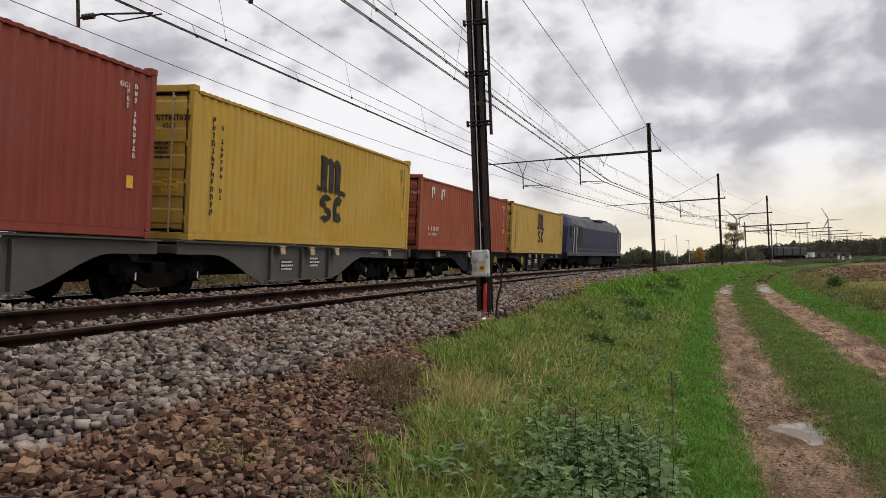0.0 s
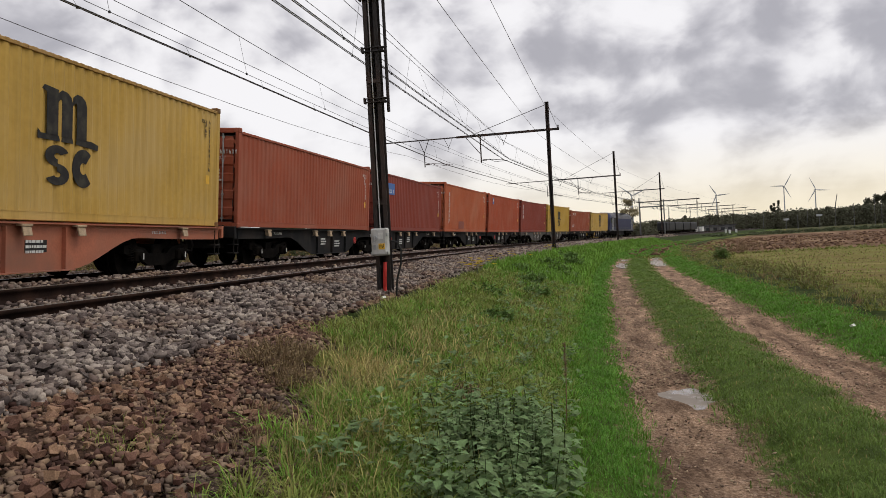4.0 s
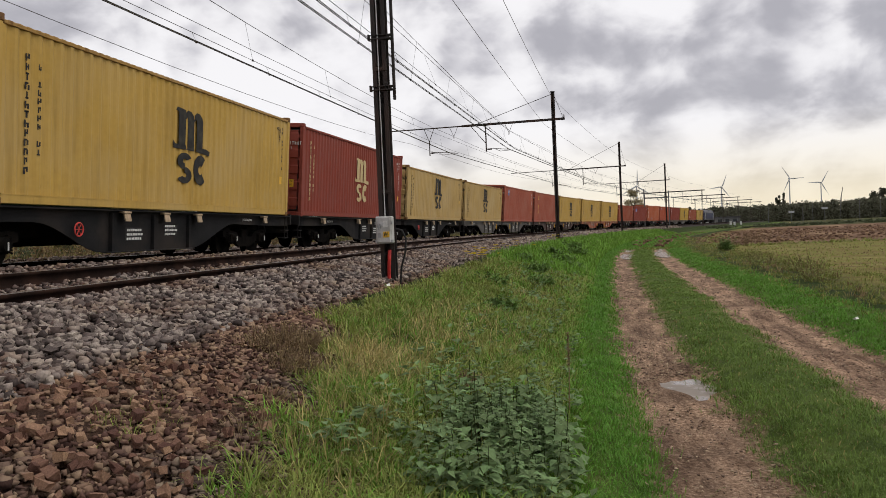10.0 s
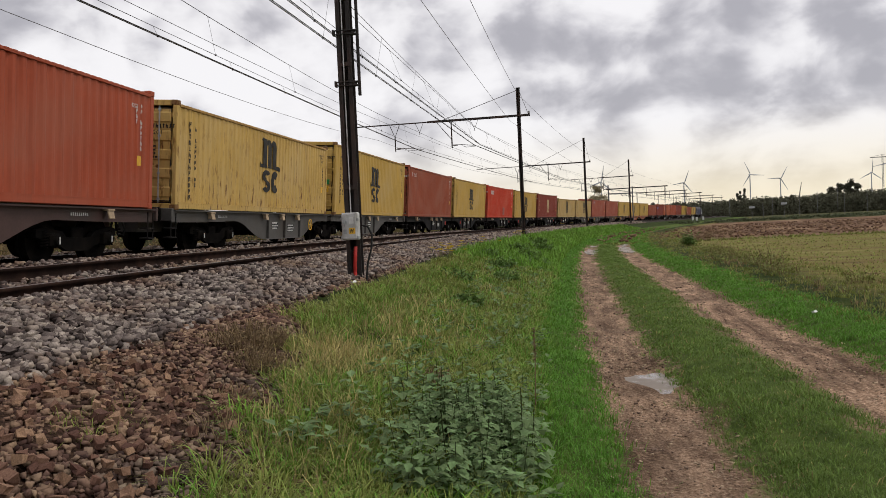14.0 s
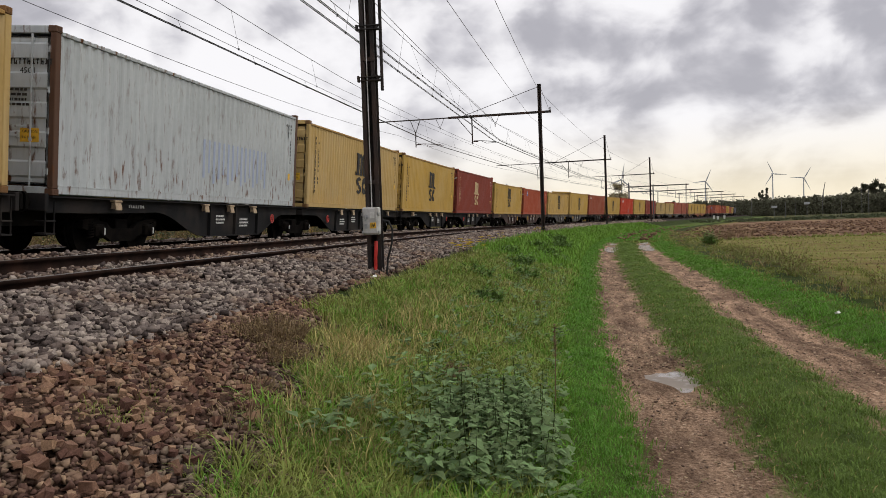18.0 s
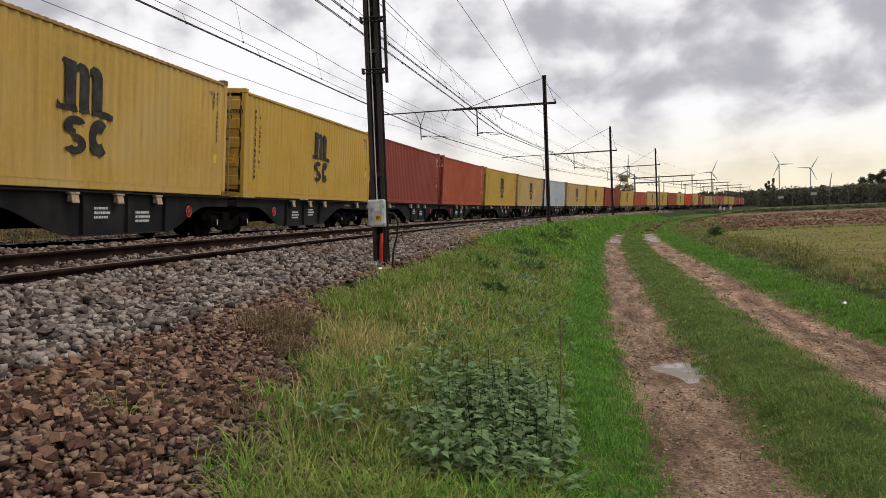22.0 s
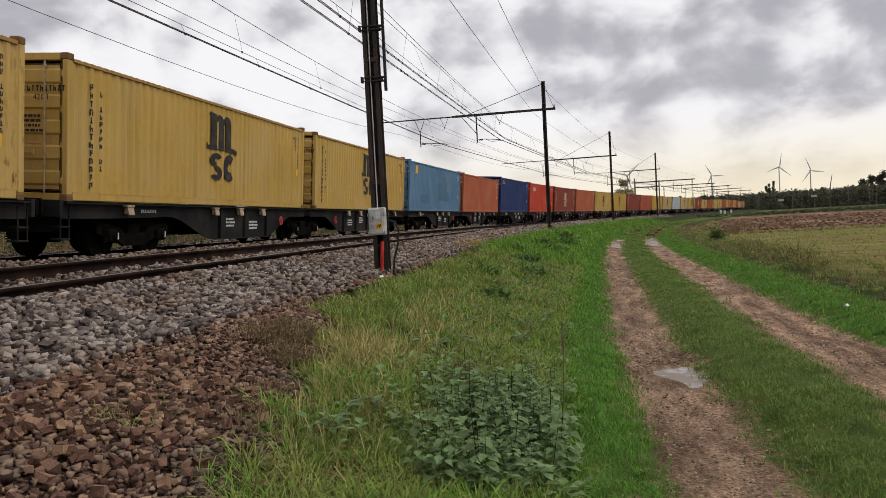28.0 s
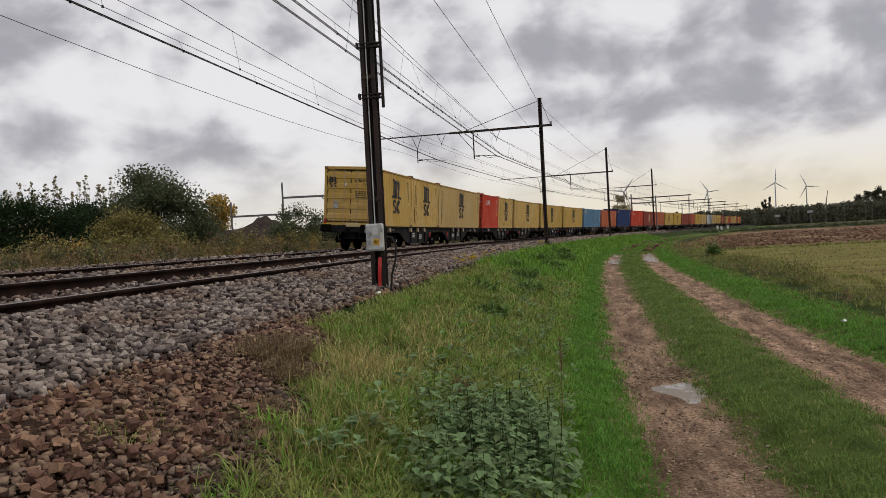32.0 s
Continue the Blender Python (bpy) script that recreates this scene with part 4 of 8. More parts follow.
def mark_meshes():
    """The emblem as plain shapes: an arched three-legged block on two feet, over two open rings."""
    if "mark" in SHARED:
        return SHARED["mark"]
    def stem(o):
        return [(o - 0.14, 0.64), (o + 0.15, 0.64), (o + 0.15, 1.40), (o + 0.11, 1.52), (o, 1.61), (o - 0.14, 1.63), (o - 0.25, 1.54), (o - 0.25, 1.36), (o - 0.17, 1.44), (o - 0.14, 1.38)]

    up = [[(-0.66, 0.64), (-0.36, 0.64), (-0.36, 1.62), (-0.72, 1.66), (-0.78, 1.57), (-0.66, 1.53)],
          stem(-0.12), stem(0.29),
          [(-0.88, 0.54), (-0.30, 0.54), (-0.34, 0.66), (-0.80, 0.66), (-0.88, 0.74)],
          [(-0.27, 0.54), (0.06, 0.54), (0.03, 0.66), (-0.24, 0.66)],
          [(0.13, 0.54), (0.78, 0.48), (0.80, 0.60), (0.60, 0.66), (0.16, 0.66)]]
    ring_a = [ring_piece(-0.31, 0.415, 0.275, 0.075, 25, 272, 14, 0.56), ring_piece(-0.31, 0.155, 0.275, 0.075, -155, 92, 14, 0.56)]
    ring_b = [ring_piece(0.31, 0.285, 0.275, 0.085, 48, 312, 18, 1.04)]
    up, ring_a, ring_b = ([[(y * wide, z * tall + lift) for y, z in o] for o in g] for g, wide, tall, lift in ((up, 1.07, 0.845, 0.40), (ring_a, 1.25, 1.256, 0.07), (ring_b, 1.25, 1.256, 0.07)))
    SHARED["mark"] = [mesh_from(flat_shape(o), n) for n, o in (("emblem_arch", up), ("emblem_scroll", ring_a), ("emblem_ring", ring_b))]
    return SHARED["mark"]


def bars_mesh(n, w, h, gap, vertical=True, seed=0, wide=0.0):
    """A row or column of n plain bars the size of letters."""
    key = ("bars", n, w, h, gap, vertical, seed)
    if key in SHARED:
        return SHARED[key]
    rng = random.Random(seed)
    bm = bmesh.new()
    for i in range(n):
        if rng.random() < 0.09:
            continue
        ww = w * rng.uniform(0.62, 1.0)
        if vertical:
            cy, cz = 0, -(h + gap) * i - h / 2
        else:
            cy, cz = (w + gap) * i + w / 2, 0
        if rng.random() < 0.6:
            box(bm, 0.002, cy - ww * 0.32, cz, 0.004, ww * 0.36, h)
            box(bm, 0.002, cy + ww * 0.32, cz + rng.choice((-1, 0, 1)) * h * 0.2, 0.004, ww * 0.36, h * 0.7)
            box(bm, 0.002, cy, cz + rng.choice((-0.36, 0, 0.36)) * h, 0.004, ww * 0.5, h * 0.25)
        else:
            box(bm, 0.002, cy, cz, 0.004, ww * 0.42, h)
            box(bm, 0.002, cy, cz + rng.choice((-0.38, 0.38)) * h, 0.004, ww * 0.95, h * 0.24)
    SHARED[key] = mesh_from(bm, "lettering")
    return SHARED[key]


def block_mesh(rows, n):
    """Rows of tiny bars, a block of small print."""
    key = ("block", rows, n)
    if key not in SHARED:
        rng = random.Random(rows * 31 + n)
        bm = bmesh.new()
        for r in range(rows):
            y = 0.0
            while y < n * 0.055:
                w = rng.uniform(0.02, 0.10)
                box(bm, 0.002, y + w / 2, -0.085 * r, 0.004, w, 0.045)
                y += w + 0.02
        SHARED[key] = mesh_from(bm, "small_print")
    return SHARED[key]


def text_mesh(words, size):
    """Readable characters as thin plates in the y-z plane."""
    key = ("text", words, size)
    if key not in SHARED:
        cu = bpy.data.curves.new("lettering", "FONT")
        cu.body, cu.size, cu.extrude, cu.resolution_u = words, size, 0.002, 2
        ob = new("lettering", cu)
        bpy.context.view_layer.update()
        me = bpy.data.meshes.new_from_object(ob.evaluated_get(bpy.context.evaluated_depsgraph_get()))
        bpy.data.objects.remove(ob, do_unlink=True)
        me.transform(Matrix(((0, 0, 1, 0), (1, 0, 0, 0), (0, 1, 0, 0), (0, 0, 0, 1))))
        me.name = "lettering"
        me.materials.clear()
        me.materials.append(None)
        SHARED[key] = me
    return SHARED[key]


def plate_mesh(w, h):
    key = ("plate", w, h)
    if key not in SHARED:
        SHARED[key] = mesh_from(boxes([(0.003, 0, 0, 0.006, w, h)], 0.002), "plate")
    return SHARED[key]


# length in feet, high cube, paint, marks
CONTAINERS = [
    (40, 0, "yellow", "E"), (40, 0, "brown", "C"), (40, 1, "bright_yellow", "E"), (40, 1, "maroon", "X"), (40, 1, "red", "S"), (40, 1, "orange", "T"),
    (40, 0, "maroon", "B"), (40, 0, "brown", ""), (40, 1, "yellow", "E"), (40, 1, "yellow", "E"), (40, 1, "yellow", "E"), (40, 1, "pinkred", "G"),
    (40, 1, "pinkred", "S"), (40, 0, "tan", "E"), (40, 0, "tan", "E"), (40, 1, "maroon", "M"), (40, 1, "yellow", "E"), (40, 1, "bright_red", "A"),
    (40, 1, "yellow", "E"), (40, 1, "brown", "c"), (40, 1, "yellow", "EL"), (40, 0, "rusty", "E"), (40, 0, "red", "S"), (40, 0, "yellow", "E"),
    (40, 1, "maroon", "M"), (40, 1, "yellow", "E"), (40, 1, "tan", "E"), (40, 1, "white", "P"), (40, 1, "tan", "E"), (40, 1, "bright_yellow", "E"),
    (40, 1, "red", ""), (40, 1, "maroon", "X"), (40, 1, "bright_yellow", "E"), (40, 1, "yellow", "EL"), (40, 1, "orange", ""), (40, 1, "maroon", "M"),
    (40, 1, "bright_red", "A"), (40, 1, "navy", "N"), (40, 0, "orange", ""), (40, 0, "blue", "D"), (40, 0, "yellow", "E"), (40, 0, "yellow", "E"),
    (40, 0, "rusty", "E"), (20, 0, "rusty", "E"), (20, 0, "bright_red", "A"), (40, 0, "tan", "E"), (20, 0, "rusty", "E"), (20, 0, "yellow", "E"),
]
COLOUR_WORDS = {"yellow": "dull yellow", "bright_yellow": "clean bright yellow", "tan": "sun-faded tan yellow", "rusty": "rust-streaked yellow", "brown": "brownish red", "maroon": "dark maroon",
                "pinkred": "faded pinkish red", "red": "rust red", "orange": "orange-red", "bright_red": "bright red", "navy": "navy blue", "blue": "light blue", "white": "rust-stained grey-white"}


def build_container(feet, high, colour, marks, index):
    length = 12.192 if feet == 40 else 6.058
    height = 2.896 if high else 2.591
    g = container_meshes(length, height)
    p = PAINT[colour]
    worn = colour in ("yellow", "tan", "rusty")
    frame_paint = RUSTFRAME if colour == "white" else p
    edge_paint = YELLOWEDGE if worn else frame_paint
    cast_paint = CASTRUST if worn else frame_paint
    root = empty("shipping_container")
    words = f"{COLOUR_WORDS[colour]} corrugated {feet}-foot {'tall ' if high else ''}shipping container on a flat wagon"
    tagged(root, words, "shipping container", "containers on the train")
    hx, hy = CW / 2, length / 2
    for sx in (1, -1):
        turn = Matrix.Identity(4) if sx > 0 else Matrix.Rotation(math.pi, 4, "Z")
        side = child("side_wall", g["side"], root, T((sx * (hx - 0.022), 0, 0.18)) @ turn, p)
        child("top_rail", g["toprail"], root, T((sx * (hx - 0.035), 0, height - 0.115)), edge_paint if worn else p)
        child("bottom_rail", g["botrail"], root, T((sx * (hx - 0.055), 0, 0.10)) @ turn, p)
        for sy in (1, -1):
            child("corner_post", g["post"], root, T((sx * (hx - 0.062), sy * (hy - 0.080), height / 2)), frame_paint)
            for zz in (0.059, height - 0.059):
                c = child("corner_casting", g["casting"], root, T((sx * (hx - 0.081), sy * (hy - 0.089), zz)), cast_paint)
        # writing on the side towards the farm track
        if sx < 0:
            continue
        face = T((sx * (hx - 0.020), 0, 0)) @ turn
        if "E" in marks or "M" in marks:
            ink = CREAM if "M" in marks else BLACKPAINT
            k = 0.95 if feet == 40 else 0.92
            for me in mark_meshes():
                child(me.name, me, root, face @ T((0, 0.15 if feet == 40 else 0.25, 0.56)) @ Matrix.Diagonal((1, k, k, 1)), ink)
            edge = -hy if sx > 0 else -hy
            child("lettering", bars_mesh(13, 0.115, 0.115, 0.034, True, 3), root, face @ T((0, edge + 0.72, height * 0.83)), ink)
            child("lettering", bars_mesh(11, 0.095, 0.095, 0.042, True, 4), root, face @ T((0, edge + 1.02, height * 0.79)), ink)
        if "X" in marks:
            child("lettering", bars_mesh(3, 0.34, 0.36, 0.10, True, 21), root, face @ T((0, -hy + 0.85, height - 0.42)), WHITEPAINT)
        if "T" in marks:
            child("lettering", bars_mesh(6, 0.30, 0.26, 0.06, True, 22), root, face @ T((0, -hy + 1.05, height - 0.52)), WHITEPAINT)
            child("repainted_patch", plate_mesh(1.55, 0.46), root, face @ T((0, -hy + 4.35, 0.44)), DARKRED)
        if "G" in marks:
            child("lettering", bars_mesh(4, 0.28, 0.34, 0.10, True, 23), root, face @ T((0, -hy + 1.7, height - 0.40)), YELLOWSIGN)
        if "B" in marks:
            child("sign", plate_mesh(1.35, 0.50), root, face @ T((0, -hy + 2.0, height - 0.72)), BLUESIGN)
            child("lettering", bars_mesh(6, 0.15, 0.16, 0.03, False, 24), root, face @ T((0.007, -hy + 1.5, height - 0.82)), WHITEPAINT)
        if "S" in marks:
            child("sign", plate_mesh(0.42, 0.46), root, face @ T((0, -hy + 1.5, height - 0.55)), BLUESIGN)
            child("sign", plate_mesh(0.26, 0.16), root, face @ T((0.006, -hy + 1.5, height - 0.50)), WHITEPAINT)
        if "A" in marks:
            child("lettering", bars_mesh(3, 0.40, 0.36, 0.06, False, 25), root, face @ T((0, -hy + 1.3, height - 0.62)), WHITEPAINT)
            if index == 17:
                child("repainted_patch", plate_mesh(0.95, 0.72), root, face @ T((0, -hy + 7.4, 0.62)), DARKRED)
        if "C" in marks:
            child("lettering", bars_mesh(3, 0.46, 0.38, 0.10, False, 26), root, face @ T((0, -hy + 1.1, height - 0.52)), WHITEPAINT)
            child("lettering", bars_mesh(7, 0.14, 0.15, 0.03, False, 27), root, face @ T((0, -hy + 0.9, 0.78)), WHITEPAINT)
            child("lettering", bars_mesh(9, 0.10, 0.09, 0.02, False, 28), root, face @ T((0, -hy + 0.9, 0.58)), WHITEPAINT)
        if "c" in marks:
            child("lettering", bars_mesh(4, 0.22, 0.22, 0.05, False, 29), root, face @ T((0, -hy + 0.7, height - 0.48)), WHITEPAINT)
        if "N" in marks:
            child("lettering", bars_mesh(4, 0.30, 0.28, 0.05, False, 30), root, face @ T((0, -hy + 0.6, height - 0.42)), YELLOWSIGN)
        if "D" in marks:
            for dy, dz, w, h in ((7.6, 0.90, 2.7, 0.46), (7.3, 1.38, 2.2, 0.50), (7.7, 1.82, 1.1, 0.38), (3.2, 0.70, 1.7, 0.42), (5.6, 0.98, 0.26, 0.13)):
                child("repainted_patch", plate_mesh(w, h), root, face @ T((0, -hy + dy, dz)), DEEPBLUE)
            child("sign", plate_mesh(0.45, 0.42), root, face @ T((0, -hy + 1.3, height - 0.45)), YELLOWSIGN)
        if "P" in marks:
            # overpainted on the proud ribs alone
            for k in range(15):
                w, h, z = ((0.11, 0.92, 1.06), (0.09, 0.80, 1.12), (0.11, 1.04, 1.0))[k % 3]
                child("repainted_patch", plate_mesh(w, h), root, face @ T((-0.004, -hy + 0.15 + 0.0375 + 0.2768 * (20 + k), z)), PALEBLUE)
        ink = BLACKPAINT if colour in ("yellow", "bright_yellow", "tan", "rusty", "white") else WHITEPAINT
        child("lettering", bars_mesh(11, 0.075, 0.085, 0.028, True, 40 + index % 3), root, face @ T((0, hy - 0.55, height - 0.36)), ink)
        child("lettering", bars_mesh(4, 0.075, 0.085, 0.028, True, 43), root, face @ T((0, hy - 0.75, height - 0.36)), ink)
        child("warning_label", plate_mesh(0.17, 0.21), root, face @ T((0, hy - 0.62, 0.92 + 0.1 * (index % 3))), YELLOWSIGN)
        child("lettering", text_mesh("45G1" if high else "42G1" if feet == 40 else "22G1", 0.13), root, face @ T((0, hy - 0.98, height - 0.46)), ink)
    child("roof", g["roof"], root, T((0, 0, height - 0.060)), p)
    child("floor", g["floor"], root, T((0, 0, 0.125)), W_BROWN)
    child("front_wall", g["front"], root, T((0, hy - 0.05, 0.15)) @ Matrix.Rotation(math.pi / 2, 4, "Z"), p)
    for sy in (1, -1):
        child("end_header", g["header"], root, T((0, sy * (hy - 0.06), height - 0.068)), p)
        child("end_sill", g["header"], root, T((0, sy * (hy - 0.06), 0.080)), p)
    dw = (CW - 0.30) / 2
    for sx in (1, -1):
        door = child("door", g["door"], root, T((sx * dw / 2, -hy + 0.05, height / 2)), p)
        child("door_gasket", g["gasket"], door, Matrix.Identity(4))
        for off in (-0.24, 0.24):
            lb = child("lock_bar", g["lockbar"], door, T((off, 0, 0)), (GALV if index % 3 != 2 else CREAMSTEEL) if worn or index % 3 else p)
            child("door_handle", g["handle"], door, T((off - (0.0 if off < 0 else 0.28), 0, -0.28 if off * sx > 0 else -0.44)), p)
        for k in range(4):
            child("hinge", g["hinge"], door, T((sx * (dw / 2 + 0.02), -0.02, -height * 0.36 + k * height * 0.24)), p)
    ink = BLACKPAINT if colour in ("yellow", "bright_yellow", "tan", "rusty", "white") else WHITEPAINT
    back = T((0, -hy - 0.003, 0)) @ Matrix.Rotation(-math.pi / 2, 4, "Z")
    child("lettering", bars_mesh(12, 0.062, 0.10, 0.022, False, 50), root, back @ T((0, 0.18, height - 0.62)), ink)
    child("lettering", text_mesh("45G1" if high else "42G1" if feet == 40 else "22G1", 0.14), root, back @ T((0, 0.55, height - 0.82)), ink)
    child("lettering", block_mesh(4, 9), root, back @ T((0, 0.20, height - 1.10)), ink)
    if high:
        child("warning_label", plate_mesh(0.36, 0.24), root, back @ T((0, 0.76, 1.02)), YELLOWSIGN)
        child("lettering", text_mesh("CAUTION", 0.066), root, back @ T((0.007, 0.615, 1.06)), BLACKPAINT)
        child("lettering", text_mesh("9 6 HIGH", 0.066), root, back @ T((0.007, 0.615, 0.96)), BLACKPAINT)
        if "L" in marks:
            child("warning_label", plate_mesh(0.42, 0.20), root, back @ T((0, 0.76, 1.30)), GREENSIGN)
    if "E" in marks:
        for me in mark_meshes():
            child(me.name, me, root, back @ T((0, -0.80, height - 0.92)) @ Matrix.Diagonal((1, 0.26, 0.26, 1)), BLACKPAINT)
        child("sign", plate_mesh(0.10, 0.10), root, back @ T((0, -0.22, height - 0.78)), WHITEPAINT)
        child("plate", plate_mesh(0.22, 0.34), root, back @ T((0, -0.66, 0.92)), GALV)
    return root


# ---- wagon units, built once for each paint and copied
def bogie_meshes():
    if "bogie" in SHARED:
        return SHARED["bogie"]
    g = {}
    wb = 0.9
    out = [(-1.35, 0.52), (-1.35, 0.66), (-1.15, 0.70), (-0.55, 0.62), (-0.40, 0.50), (0.40, 0.50), (0.55, 0.62), (1.15, 0.70), (1.35, 0.66), (1.35, 0.52), (0.60, 0.34), (0.35, 0.24), (-0.35, 0.24), (-0.60, 0.34)]
    bm = bmesh.new()
    for sx in (1, -1):
        prism(bm, out, sx * 0.97 - 0.05, sx * 0.97 + 0.05)
    box(bm, 0, 0, 0.58, 2.0, 0.42, 0.22, 0.02)
    for e in (1, -1):
        box(bm, 0, e * 1.28, 0.56, 1.9, 0.09, 0.12, 0.01)
    bmesh.ops.recalc_face_normals(bm, faces=bm.faces[:])
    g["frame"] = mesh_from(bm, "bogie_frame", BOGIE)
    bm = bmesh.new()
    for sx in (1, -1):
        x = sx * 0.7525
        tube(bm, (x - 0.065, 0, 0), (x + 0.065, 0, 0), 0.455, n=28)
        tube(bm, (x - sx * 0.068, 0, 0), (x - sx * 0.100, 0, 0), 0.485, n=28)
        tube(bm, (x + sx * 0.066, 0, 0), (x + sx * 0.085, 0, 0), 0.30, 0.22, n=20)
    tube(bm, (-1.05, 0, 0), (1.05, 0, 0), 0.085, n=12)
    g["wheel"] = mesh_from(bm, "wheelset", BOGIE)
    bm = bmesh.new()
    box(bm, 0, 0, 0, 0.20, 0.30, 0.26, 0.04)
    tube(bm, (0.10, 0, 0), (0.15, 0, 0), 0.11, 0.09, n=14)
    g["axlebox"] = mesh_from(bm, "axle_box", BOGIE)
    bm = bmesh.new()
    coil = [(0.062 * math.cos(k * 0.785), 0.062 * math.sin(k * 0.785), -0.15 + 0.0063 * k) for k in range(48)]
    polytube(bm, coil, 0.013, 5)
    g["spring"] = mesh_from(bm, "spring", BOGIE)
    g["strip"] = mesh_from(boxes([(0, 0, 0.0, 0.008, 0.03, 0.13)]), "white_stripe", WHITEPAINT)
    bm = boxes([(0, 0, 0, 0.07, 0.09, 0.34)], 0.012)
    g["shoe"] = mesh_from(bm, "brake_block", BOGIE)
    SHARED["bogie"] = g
    return g


def build_bogie(root, y):
    g = bogie_meshes()
    b = child("bogie", g["frame"], root, T((0, y, 0)))
    for dy in (0.9, -0.9):
        w = child("wheelset", g["wheel"], b, T((0, dy, 0.46)))
        for sx in (1, -1):
            turn = Matrix.Identity(4) if sx > 0 else Matrix.Rotation(math.pi, 4, "Z")
            child("axle_box", g["axlebox"], b, T((sx * 1.04, dy, 0.46)) @ turn)
            child("white_stripe", g["strip"], b, T((sx * 1.195, dy, 0.46)))
            child("spring", g["spring"], b, T((sx * 1.02, dy + (0.21 if dy > 0 else -0.21), 0.48)))
            child("brake_block", g["shoe"], b, T((sx * 0.7525, dy * 0.40, 0.46)))
    return b


def sill_outline(a_front, a_rear):
    """Side sill of the forward unit: deep belly behind the middle, arches over both bogies."""
    top = 1.072
    pts = [(6.20, top), (6.20, 0.80), (4.9, 0.80), (3.2, 0.82), (2.5, 0.84)]
    for i in range(1, 9):
        f = i / 8
        pts.append((2.5 - 2.3 * f, 0.84 - 0.56 * (f * f * (3 - 2 * f))))
    pts.append((-3.15, 0.28))
    for i in range(1, 9):
        f = i / 8
        pts.append((-3.15 - 2.0 * f, 0.28 + 0.56 * (f * f * (3 - 2 * f))))
    pts += [(-6.35, 0.84), (-6.35, top)]
    return pts


